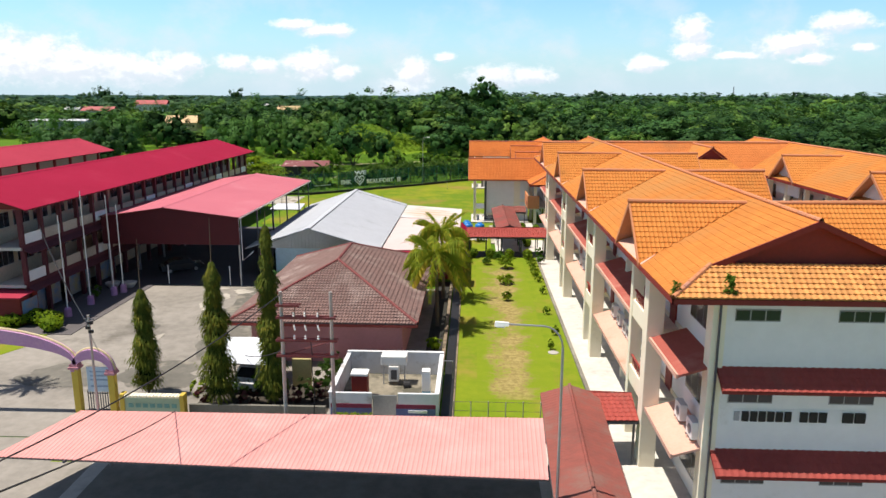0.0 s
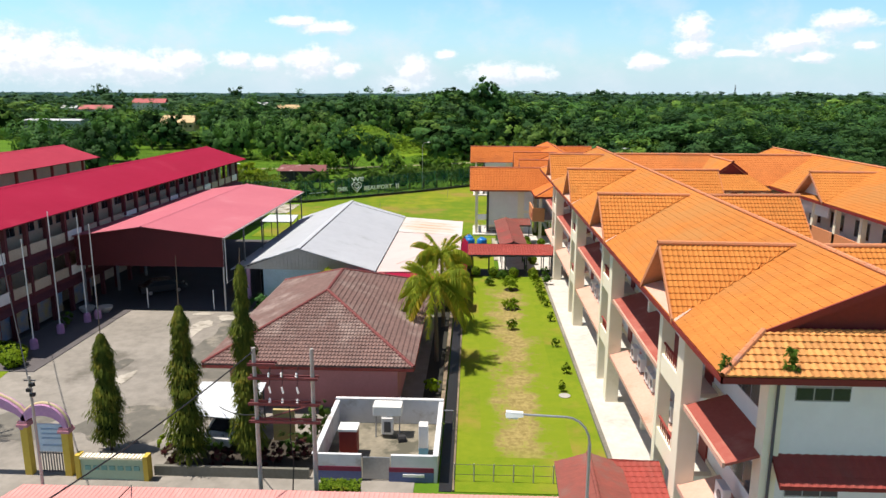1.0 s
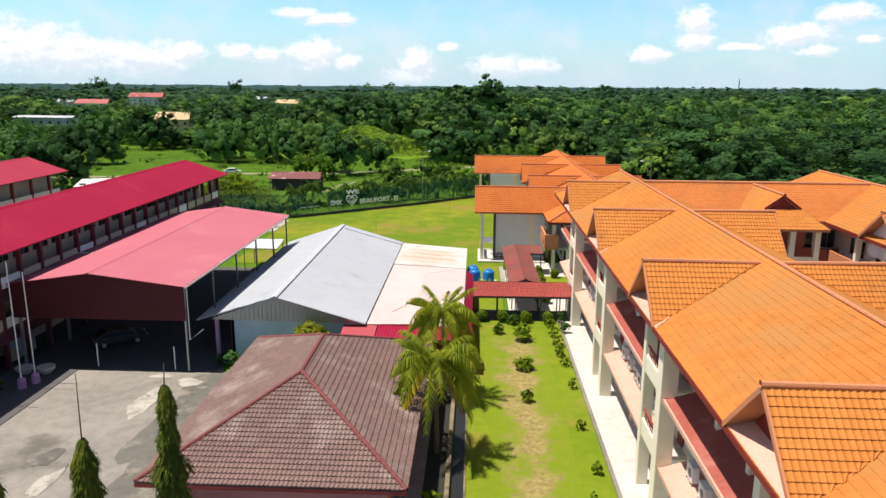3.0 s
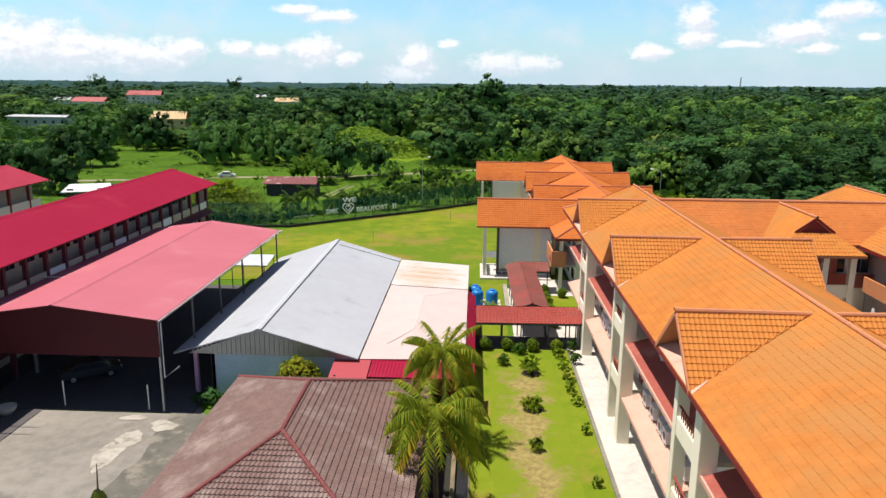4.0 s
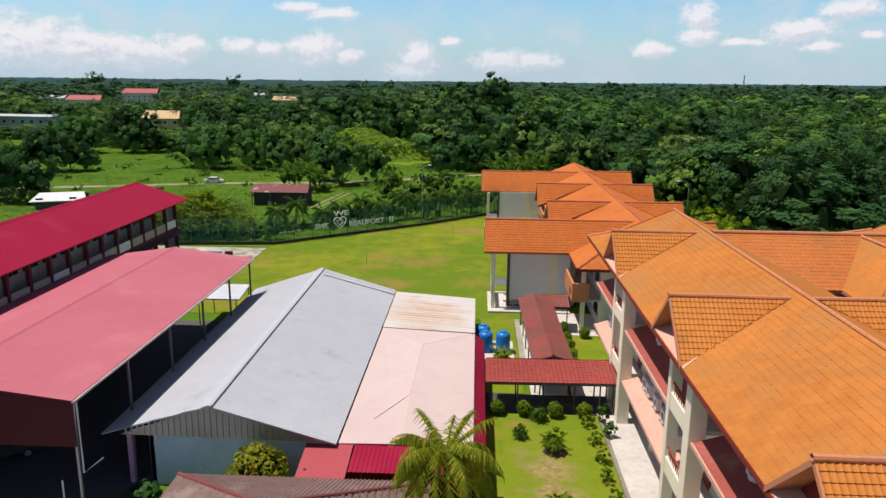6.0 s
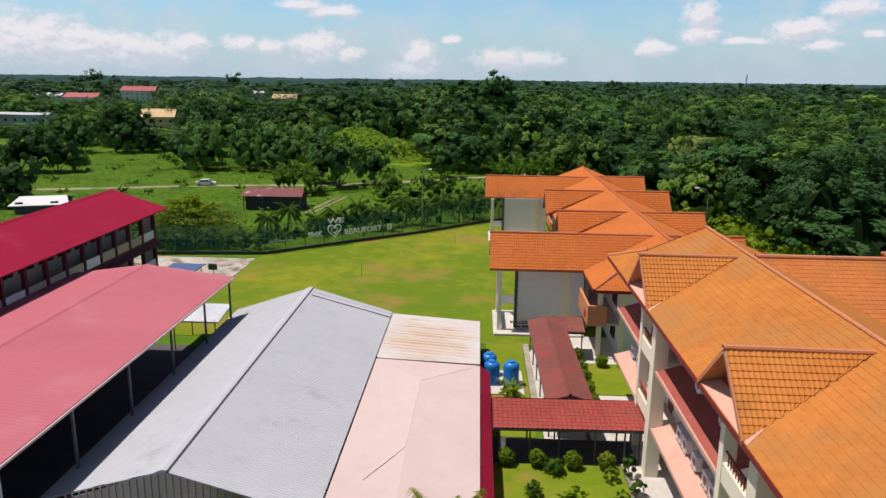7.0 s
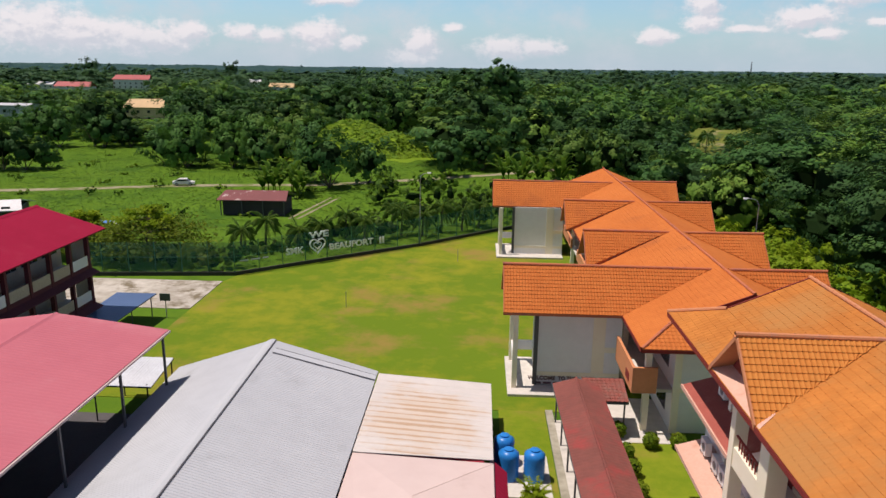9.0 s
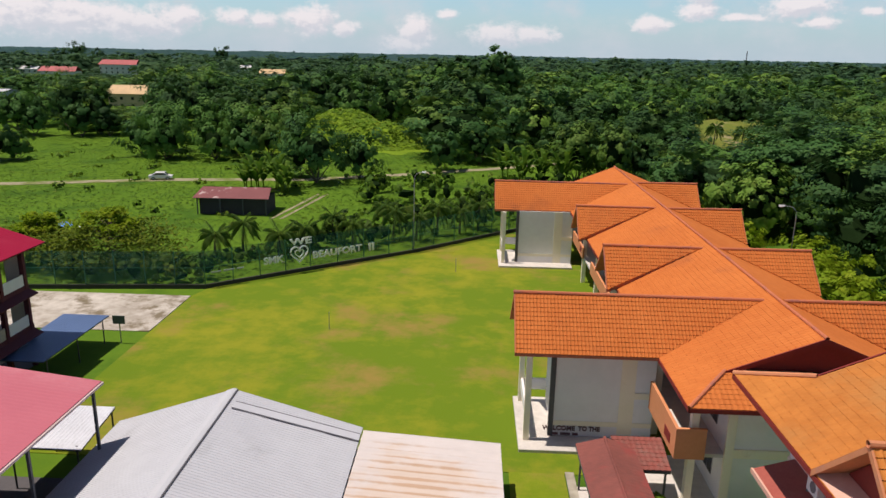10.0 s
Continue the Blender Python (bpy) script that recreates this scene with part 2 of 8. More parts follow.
def rust_rows(t, b, c):
    """Rust that has broken out along the sheet's crests, thickest in the middle of the bay."""
    geo, sep = t.nodes.new("ShaderNodeNewGeometry"), t.nodes.new("ShaderNodeSeparateXYZ")
    link(t, geo.outputs["Position"], sep.inputs[0])
    vm = t.nodes.new("ShaderNodeVectorMath")
    vm.operation = "MULTIPLY"
    link(t, geo.outputs["Position"], vm.inputs[0])
    vm.inputs[1].default_value = (0.9, 3.0, 1.0)
    streak, blot = node(t, "ShaderNodeTexNoise", Scale=0.9, Detail=7.0, Roughness=0.7), node(t, "ShaderNodeTexNoise", Scale=0.45, Detail=5.0, Roughness=0.65)
    link(t, vm.outputs[0], streak.inputs["Vector"]), link(t, geo.outputs["Position"], blot.inputs["Vector"])
    row = maths(t, "COSINE", maths(t, "MULTIPLY", maths(t, "SUBTRACT", sep.outputs[1], 88.44), 2 * math.pi / 0.62))
    far = maths(t, "ADD", maths(t, "POWER", maths(t, "DIVIDE", maths(t, "ABSOLUTE", maths(t, "ADD", sep.outputs[0], 5.9)), 4.4), 2.0), maths(t, "POWER", maths(t, "DIVIDE", maths(t, "ABSOLUTE", maths(t, "SUBTRACT", sep.outputs[1], 92.3)), 5.2), 2.0))
    heart = maths(t, "SUBTRACT", maths(t, "ADD", maths(t, "MULTIPLY", streak.outputs[0], 1.1), maths(t, "MULTIPLY", blot.outputs[0], 1.3)), maths(t, "MULTIPLY", far, 0.75))
    c = mixc(t, maths(t, "MULTIPLY", smooth(t, heart, 0.5, 1.15), 0.5), c, (0.56, 0.42, 0.3))
    return mixc(t, maths(t, "MULTIPLY", smooth(t, maths(t, "ADD", heart, maths(t, "MULTIPLY", row, 0.7)), 1.0, 1.75), 0.62), c, (0.40, 0.235, 0.12))


RUSTY = M("rusting_pale_sheet", (0.6, 0.56, 0.535), (0.51, 0.475, 0.455), rough=0.7, fine=0.8, wide=0.2, amount=0.3, spec=0.1, more=rust_rows)
BROWNTILE = M("weathered_brown_tile", (0.27, 0.175, 0.155), (0.165, 0.108, 0.098), rough=0.85, fine=3.0, wide=0.3, amount=0.55, spec=0.1, stain=(0.36, 0.28, 0.25), stain_at=(0.5, 0.75), stain_scale=0.3)
PINKWALL = M("pink_wall_paint", (0.62, 0.27, 0.27), (0.5, 0.21, 0.21), rough=0.85)
DARKSTEEL = M("dark_grey_steel", (0.10, 0.10, 0.11), rough=0.5, bump=0.05)
STEEL = M("galvanised_steel", (0.45, 0.46, 0.48), rough=0.4, metal=0.6, bump=0.05)
GREYPOLE = M("weathered_concrete_pole", (0.42, 0.40, 0.37), (0.28, 0.27, 0.25), rough=0.9)
BLACK = M("black_rubber", (0.02, 0.02, 0.022), rough=0.6, bump=0)
PLASTIC = M("white_plastic", (0.8, 0.8, 0.78), (0.7, 0.7, 0.67), rough=0.4, bump=0)
TANKBLUE = M("blue_polythene", (0.018, 0.22, 0.62), (0.012, 0.16, 0.5), rough=0.35, bump=0.03)
PURPLE = M("faded_purple_paint", (0.42, 0.2, 0.42), (0.55, 0.34, 0.46), rough=0.8, amount=0.5)
BLEACHED = M("sun_bleached_cream_paint", (0.66, 0.56, 0.34), (0.55, 0.44, 0.24), rough=0.8)
YELLOWP = M("yellow_paint", (0.62, 0.45, 0.07), (0.5, 0.34, 0.05), rough=0.7)
LAWN = M("mown_grass", (0.2, 0.245, 0.016), (0.13, 0.2, 0.01), rough=0.95, fine=0.9, wide=0.1, amount=0.6, bump=0.7, bscale=9.0, stain=(0.27, 0.2, 0.045), stain_at=(0.48, 0.7), stain_scale=0.14, spec=0.1)
FIELD = M("playing_field_grass", (0.235, 0.245, 0.018), (0.115, 0.185, 0.011), rough=0.95, fine=0.4, wide=0.06, amount=0.8, bump=0.7, bscale=6.0, stain=(0.25, 0.185, 0.045), stain_at=(0.5, 0.7), stain_scale=0.11, spec=0.1)
ROUGHGRASS = M("rough_meadow", (0.068, 0.15, 0.014), (0.1, 0.185, 0.015), rough=0.95, fine=0.9, wide=0.09, amount=0.5, bump=0.9, bscale=2.2, stain=(0.045, 0.108, 0.012), stain_at=(0.5, 0.68), stain_scale=0.08, spec=0.05)
ROADMAT = M("pale_gravel_road", (0.33, 0.29, 0.2), (0.2, 0.19, 0.1), rough=0.95, fine=1.5, amount=0.6, stain=(0.14, 0.17, 0.04), stain_at=(0.48, 0.6), stain_scale=0.35)
BARK = M("grey_brown_bark", (0.16, 0.12, 0.085), (0.09, 0.07, 0.05), rough=0.9, fine=8, bump=0.5)
LEAF = foliage("broad_leaves", ((0.045, 0.09, 0.014), (0.085, 0.145, 0.016), (0.14, 0.18, 0.02)), wide=0.05, island=0.5)
LEAFBRIGHT = foliage("bright_leaves", ((0.14, 0.24, 0.016), (0.2, 0.29, 0.018), (0.28, 0.31, 0.024)), wide=0.5, island=0.4, through=0.45)
LEAFMID = foliage("mid_green_leaves", ((0.06, 0.14, 0.016), (0.095, 0.185, 0.018), (0.14, 0.22, 0.021)), wide=0.3, island=0.4, through=0.4)
LEAFLIME = foliage("lime_leaves", ((0.17, 0.27, 0.014), (0.24, 0.34, 0.016), (0.30, 0.35, 0.025)), wide=0.15, island=0.35, through=0.5)
LEAFDARK = foliage("cypress_leaves", ((0.075, 0.105, 0.014), (0.12, 0.145, 0.018), (0.21, 0.2, 0.026)), wide=0.9, island=0.5)
PALMYELLOW = foliage("yellowing_fronds", ((0.4, 0.34, 0.03), (0.5, 0.38, 0.035), (0.34, 0.2, 0.05)), wide=1.2, through=0.4)
PALMLEAF = foliage("palm_fronds", ((0.17, 0.235, 0.017), (0.26, 0.31, 0.021), (0.44, 0.37, 0.03)), wide=0.8, through=0.4)
# Near-black green: shade between leaves put into the colour of solid bodies.
CORE = M("painted_crown_shade", (0.013, 0.028, 0.009), (0.008, 0.019, 0.006), rough=1.0, bump=0, spec=0.0)
WOODDEEP = foliage("blackish_green_canopy", ((0.026, 0.076, 0.021), (0.041, 0.103, 0.026), (0.068, 0.141, 0.029)), wide=0.11, island=0.14, through=0.24)
WOODDARK = foliage("deep_green_canopy", ((0.039, 0.114, 0.029), (0.060, 0.152, 0.035), (0.090, 0.189, 0.042)), wide=0.11, island=0.14, through=0.24)
WOODMID = foliage("green_canopy", ((0.055, 0.146, 0.029), (0.084, 0.195, 0.033), (0.123, 0.233, 0.042)), wide=0.12, island=0.14, through=0.24)
WOODOLIVE = foliage("olive_green_canopy", ((0.077, 0.157, 0.029), (0.114, 0.207, 0.035), (0.150, 0.233, 0.046)), wide=0.12, island=0.14, through=0.24)
WOODPALE = foliage("yellow_green_canopy", ((0.100, 0.211, 0.033), (0.150, 0.271, 0.039), (0.209, 0.304, 0.058)), wide=0.15, island=0.14, through=0.24)
# Bluer than the near canopies: distance haze mixed into the leaf colour.
WOODFAR = foliage("haze_tinted_canopy", ((0.041, 0.1, 0.048), (0.066, 0.145, 0.056), (0.095, 0.178, 0.062)), wide=0.04, island=0.18, through=0.4)
PALMGREEN = foliage("deep_green_fronds", ((0.05, 0.115, 0.018), (0.085, 0.155, 0.02), (0.13, 0.19, 0.025)), wide=0.8, through=0.4)


# ---- building blocks ----
class MB:
    """A mesh in the making."""

    def __init__(self):
        self.v, self.f = [], []

    def add(self, verts, faces):
        k = len(self.v)
        self.v += [tuple(p) for p in verts]
        self.f += [tuple(i + k for i in f) for f in faces]
        return self

    def box(self, x0, x1, y0, y1, z0, z1):
        v = [(x, y, z) for x in (x0, x1) for y in (y0, y1) for z in (z0, z1)]
        return self.add(v, [(0, 1, 3, 2), (4, 6, 7, 5), (0, 4, 5, 1), (2, 3, 7, 6), (0, 2, 6, 4), (1, 5, 7, 3)])

    def poly(self, pts, thick, down=Vector((0, 0, -1))):
        """A flat polygon with thickness."""
        n = len(pts)
        top = [Vector(p) for p in pts]
        low = [p + down * thick for p in top]
        return self.add(top + low, [tuple(range(n)), tuple(range(2 * n - 1, n - 1, -1))] + [(i, i + n, (i + 1) % n + n, (i + 1) % n) for i in range(n)])

    def tube(self, p0, p1, r0, r1=None, n=10, caps=True):
        r1 = r0 if r1 is None else r1
        p0, p1 = Vector(p0), Vector(p1)
        q = (p1 - p0).to_track_quat("Z", "Y").to_matrix()
        ring = [q @ Vector((math.cos(a), math.sin(a), 0)) for a in (2 * math.pi * i / n for i in range(n))]
        v = [p0 + r * r0 for r in ring] + [p1 + r * r1 for r in ring]
        f = [(i, (i + 1) % n, (i + 1) % n + n, i + n) for i in range(n)]
        if caps:
            f += [tuple(range(n - 1, -1, -1)), tuple(range(n, 2 * n))]
        return self.add(v, f)

    def pipe(self, pts, r, n=8):
        """One bent tube through the points."""
        pts = [Vector(p) for p in pts]
        v = []
        for i, p in enumerate(pts):
            way = (pts[min(i + 1, len(pts) - 1)] - pts[max(i - 1, 0)]).normalized()
            q = way.to_track_quat("Z", "Y").to_matrix()
            v += [p + q @ Vector((r * math.cos(a), r * math.sin(a), 0)) for a in (2 * math.pi * k / n for k in range(n))]
        f = [(k * n + i, k * n + (i + 1) % n, (k + 1) * n + (i + 1) % n, (k + 1) * n + i) for k in range(len(pts) - 1) for i in range(n)]
        f += [tuple(range(n - 1, -1, -1)), tuple(range((len(pts) - 1) * n, len(pts) * n))]
        return self.add(v, f)

    def lathe(self, x, y, prof, n=20):
        """A turned shape: prof is a row of (radius, z)."""
        v = [(x + r * math.cos(2 * math.pi * i / n), y + r * math.sin(2 * math.pi * i / n), z) for r, z in prof for i in range(n)]
        f = [(k * n + i, k * n + (i + 1) % n, (k + 1) * n + (i + 1) % n, (k + 1) * n + i) for k in range(len(prof) - 1) for i in range(n)]
        f += [tuple(range(n - 1, -1, -1)), tuple(range((len(prof) - 1) * n, len(prof) * n))]
        return self.add(v, f)

    def arrays(self, v, f):
        return self.add([tuple(p) for p in v.tolist()], [tuple(q) for q in f.tolist()])


BASE = {}


def raw_mesh(name, v, f):
    me = bpy.data.meshes.new(name)
    v, f = np.asarray(v, dtype=np.float32), np.asarray(f, dtype=np.int32)
    k = f.shape[1]
    me.vertices.add(len(v)), me.loops.add(f.size), me.polygons.add(len(f))
    me.vertices.foreach_set("co", v.ravel())
    me.loops.foreach_set("vertex_index", f.ravel())
    me.polygons.foreach_set("loop_start", np.arange(0, f.size, k, dtype=np.int32))
    me.polygons.foreach_set("loop_total", np.full(len(f), k, dtype=np.int32))
    me.update(calc_edges=True)
    me.shade_flat()
    return me


def smoothed(me):
    me.polygons.foreach_set("use_smooth", np.ones(len(me.polygons), dtype=bool))
    return me


def thing(name, at, label, category, group="", kind=""):
    ob = new(name)
    ob.location = at
    BASE[ob.name] = Vector(at)
    return tagged(ob, label, category, group, kind)


def part(name, mb, mat, parent=None, label="", bevel=0.0, soft=False):
    """Link a mesh as one object under its thing or part; its numbers are in the world."""
    off = BASE[parent.name] if parent else Vector((0, 0, 0))
    if isinstance(mb, MB):
        me = bpy.data.meshes.new(name)
        me.from_pydata([tuple(Vector(p) - off) for p in mb.v], [], mb.f)
        me.validate()
        bm = bmesh.new()
        bm.from_mesh(me)
        bmesh.ops.recalc_face_normals(bm, faces=bm.faces)
        if bevel:
            bmesh.ops.bevel(bm, geom=bm.edges[:] + bm.verts[:], offset=bevel, segments=1, affect="EDGES", clamp_overlap=True)
        bm.to_mesh(me)
        bm.free()
    else:
        v, f = mb
        me = raw_mesh(name, np.asarray(v) - np.array(off), f)
    if soft:
        smoothed(me)
    me.materials.append(mat)
    ob = new(name, me)
    ob.parent = parent
    BASE[ob.name] = off
    if label:
        ob["label"] = label
    return ob


def setting(name, mb, mat, label, category):
    ob = part(name, mb, mat)
    return tagged(ob, label, category, kind="structure")


def span(poly, v):
    """The stretch of a convex outline at height v."""
    xs = []
    n = len(poly)
    for i in range(n):
        (u0, v0), (u1, v1) = poly[i], poly[(i + 1) % n]
        if abs(v1 - v0) < 1e-9:
            if abs(v - v0) < 1e-6:
                xs += [u0, u1]
        elif min(v0, v1) - 1e-6 <= v <= max(v0, v1) + 1e-6:
            xs.append(u0 + (u1 - u0) * (v - v0) / (v1 - v0))
    return (min(xs), max(xs)) if xs else (0.0, 0.0)


def axes(pts):
    p = [Vector(q) for q in pts]
    U = (p[1] - p[0]).normalized()
    N = U.cross(p[-1] - p[0]).normalized()
    V = N.cross(U)
    if N.z < 0:
        N = -N
    poly = [((q - p[0]).dot(U), (q - p[0]).dot(V)) for q in p]
    return p[0], U, V, N, poly


def tile_sheet(pts, tw=0.30, ch=0.34, amp=0.03, step=0.022, cols=4):
    """Lapped wavy roof tiles over a flat outline whose first edge is the eave."""
    O, U, V, N, poly = axes(pts)
    O, U, V, N = (np.array(a) for a in (O, U, V, N))
    top = max(q[1] for q in poly)
    rows = max(1, int(math.ceil(top / ch)))
    vs, fs, k = [], [], 0
    for r in range(rows):
        v0, v1 = r * ch, min((r + 1) * ch, top)
        (a0, b0), (a1, b1) = span(poly, min(v0, top - 1e-4)), span(poly, min(v1, top - 1e-4))
        lo, hi = min(a0, a1), max(b0, b1)
        shift = 0.0
        g = np.arange(math.floor(lo / tw * cols), math.ceil(hi / tw * cols) + 1) * (tw / cols)
        h = amp * (0.5 + 0.5 * np.cos(2 * np.pi * (g + shift) / tw)) ** 1.3
        ua, ub = np.clip(g, a0, b0), np.clip(g, a1, b1)
        n = len(g)
        low = O + ua[:, None] * U + v0 * V + (h + step)[:, None] * N
        bot = O + ua[:, None] * U + v0 * V + (h - 0.03)[:, None] * N
        upp = O + ub[:, None] * U + (v1 + 0.02) * V + h[:, None] * N
        vs += [bot, low, upp]
        i = np.arange(n - 1)
        keep = (np.diff(ua) > 1e-5) | (np.diff(ub) > 1e-5)
        i = i[keep]
        fs.append(np.stack([k + n + i, k + n + i + 1, k + 2 * n + i + 1, k + 2 * n + i], 1))
        fs.append(np.stack([k + i, k + i + 1, k + n + i + 1, k + n + i], 1))
        k += 3 * n
    return np.concatenate(vs), np.concatenate(fs)


def rib_sheet(pts, pitch=0.22, amp=0.014, lap=0.0):
    """Ribbed metal sheet over a flat outline whose first edge is the eave; the ribs run up the slope."""
    O, U, V, N, poly = axes(pts)
    O, U, V, N = (np.array(a) for a in (O, U, V, N))
    us = [q[0] for q in poly]
    lo, hi = min(us), max(us)
    flip = [(q[1], q[0]) for q in poly]
    vs, fs, k = [], [], 0
    prof = [(0.0, 0.0), (0.55, 0.0), (0.68, 1.0), (0.87, 1.0)]
    g, h = [], []
    for i in range(int((hi - lo) / pitch) + 1):
        for f, a in prof:
            u = lo + (i + f) * pitch
            if u <= hi:
                g.append(u), h.append(a * amp)
    g.append(hi), h.append(0.0)
    lowv, topv = zip(*(span(flip, min(max(u, lo + 1e-4), hi - 1e-4)) for u in g))
    g, h, lowv, topv = (np.array(a) for a in (g, h, lowv, topv))
    a = O + g[:, None] * U + lowv[:, None] * V + h[:, None] * N
    b = O + g[:, None] * U + topv[:, None] * V + h[:, None] * N
    c = a - 0.04 * N
    n = len(g)
    i = np.arange(n - 1)
    return np.concatenate([a, b, c]), np.concatenate([np.stack([i, i + 1, n + i + 1, n + i], 1), np.stack([2 * n + i, 2 * n + i + 1, i + 1, i], 1)])


def join_arrays(parts):
    vs, fs, k = [], [], 0
    for v, f in parts:
        vs.append(v), fs.append(f + k)
        k += len(v)
    return np.concatenate(vs), np.concatenate(fs)


def tiled(parent, name, planes, mat, deck_mat, **kw):
    """Roof slopes with tiles on a solid deck; each slope is a part of the roof."""
    for pts in planes:
        deck = MB().poly([Vector(p) - Vector((0, 0, 0.05)) for p in pts], 0.14)
        d = part("roof_slope", deck, deck_mat, parent)
        s = part(name, tile_sheet(pts, **kw), mat, d)
        s["kind"] = "stuff"


def sheeted(parent, planes, mat, deck_mat=None, **kw):
    for pts in planes:
        d = part("roof_sheet", rib_sheet(pts, **kw), mat, parent)
        part("underside", MB().poly([Vector(p) - Vector((0, 0, 0.05)) for p in pts], 0.04), deck_mat or mat, d)


def cap(parent, a, b, mat, r=0.11, name="ridge_cap"):
    """A run of half-round ridge tiles, each lapped over the next, as one moulded cap."""
    a, b = Vector(a), Vector(b)
    n = max(1, int((b - a).length / 0.42))
    q = (b - a).to_track_quat("Z", "Y").to_matrix()
    ring = [q @ Vector((math.cos(w), math.sin(w), 0)) for w in (2 * math.pi * i / 8 for i in range(8))]
    v = []
    for i in range(n):
        v += [a.lerp(b, i / n) + g * r * 1.07 for g in ring] + [a.lerp(b, (i + 1) / n) + g * r * 0.96 for g in ring]
    f = [(8 * k + i, 8 * k + (i + 1) % 8, 8 * k + 8 + (i + 1) % 8, 8 * k + 8 + i) for k in range(2 * n - 1) for i in range(8)]
    m = MB().add(v, f)
    return part(name, m, mat, parent, soft=False)


# ---- ground ----
def drop(y):
    s = min(1.0, max(0.0, (y - 148) / 17))
    return -1.0 * s * s * (3 - 2 * s)


def build_ground():
    xs = [-6000, -2500, -900, -400, -200, -120, -80, -40, 0, 40, 80, 120, 200, 400, 900, 2500, 6000]
    ys = [-600, -200, -80, -20, 20, 60, 100, 140, 148, 151, 154, 157, 160, 163, 165, 200, 260, 400, 700, 1200, 2500, 4900]
    m = MB()
    n = len(xs)
    m.add([(x, y, drop(y) - 0.02) for y in ys for x in xs], [(j * n + i, j * n + i + 1, (j + 1) * n + i + 1, (j + 1) * n + i) for j in range(len(ys) - 1) for i in range(n - 1)])
    setting("ground", m, ROUGHGRASS, "rough green meadow reaching to the horizon", "ground")


build_ground()


def slab(name, pts, z, mat, label, category, thick=0.12):
    return setting(name, MB().poly([(x, y, z) for x, y in pts], thick), mat, label, category)


# Dark tone stands in for shade on yard, canopy floor and walk path.
SHADEFLOOR = M("shade_toned_concrete", (0.10, 0.095, 0.1), (0.06, 0.058, 0.062), rough=0.85)
slab("lawn", [(-1.0, 36.5), (7.15, 36.5), (7.35, 79.2), (-1.0, 79.2)], 0.02, LAWN, "bright mown lawn strip between the school blocks", "lawn", 0.06)
slab("playing_field", [(-30.5, 99.5), (-8.0, 99.5), (-1.5, 99.5), (2.4, 99.5), (9.9, 99.5), (9.9, 141), (26, 141), (26, 158), (0.5, 156.5), (-10.4, 145.9), (-20.9, 137.7), (-29.7, 130.5), (-30.5, 128)], 0.02, FIELD, "wide sunlit grass playing field with worn patches", "lawn", 0.06)
slab("side_lawn", [(7.0, 89.5), (10.25, 89.5), (10.25, 95.55), (7.0, 95.55)], 0.04, LAWN, "small mown lawn square beside the covered walk", "lawn", 0.06)
slab("tank_lawn", [(-0.9, 82.5), (2.3, 82.5), (2.3, 99.5), (-0.9, 99.5)], 0.025, LAWN, "narrow strip of lawn round the water tanks", "lawn", 0.06)
slab("yard", [(-36, 34), (-3.0, 34), (-3.0, 65.2), (-36, 65.2)], 0.015, YARD, "worn grey asphalt assembly yard with pale patches", "yard", 0.06)
slab("entrance_road", [(-60, 8), (14, 8), (14, 33.9), (-60, 33.9)], 0.012, YARD, "worn grey entrance road outside the gate", "road", 0.06)
slab("west_yard", [(-62, 34), (-36.1, 34), (-36.1, 118), (-62, 118)], 0.012, SHADEFLOOR, "asphalt yard beneath the crimson classroom block, toned dark for its shade", "yard", 0.06)
slab("canopy_floor", [(-36, 65.3), (-20.2, 65.3), (-20.2, 97), (-36, 97)], 0.05, SHADEFLOOR, "concrete floor toned dark for the shade under the rose canopy", "floor", 0.1)
slab("court", [(-47, 118.6), (-30.6, 118.6), (-30.6, 127.9), (-47, 127.9)], 0.03, M("stained_court_concrete", (0.56, 0.53, 0.47), (0.33, 0.3, 0.25), rough=0.95, wide=0.22, fine=0.9, amount=0.6, stain=(0.17, 0.14, 0.09), stain_at=(0.48, 0.62), stain_scale=0.3), "stained pale concrete court beside the field", "court", 0.1)
slab("apron", [(7.45, 27), (10.4, 27), (10.4, 89.3), (7.45, 89.3)], 0.06, CONCRETE, "bright concrete apron along the classroom block", "pavement", 0.15)
slab("courtyard", [(20.5, 26), (29, 26), (29, 79), (20.5, 79)], 0.02, CONCRETE, "concrete courtyard between the orange-roofed blocks", "pavement", 0.1)
# Out of view; asphalt tone picked to limit bounce onto the south wall.
slab("front_ground", [(4.5, 8), (60, 8), (60, 26.9), (4.5, 26.9)], 0.02, YARD, "unseen grey asphalt ground that limits bounce onto the classroom block", "pavement", 0.06)
# Kerb colour lowered to hold the shaded line along the apron.
kerb = MB().box(7.2, 7.44, 36.5, 79.3, 0, 0.16)
setting("lawn_kerb", kerb, M("shade_toned_kerb", (0.3, 0.28, 0.23), (0.16, 0.15, 0.12), rough=0.95, amount=0.6), "low grey concrete kerb along the lawn", "kerb")


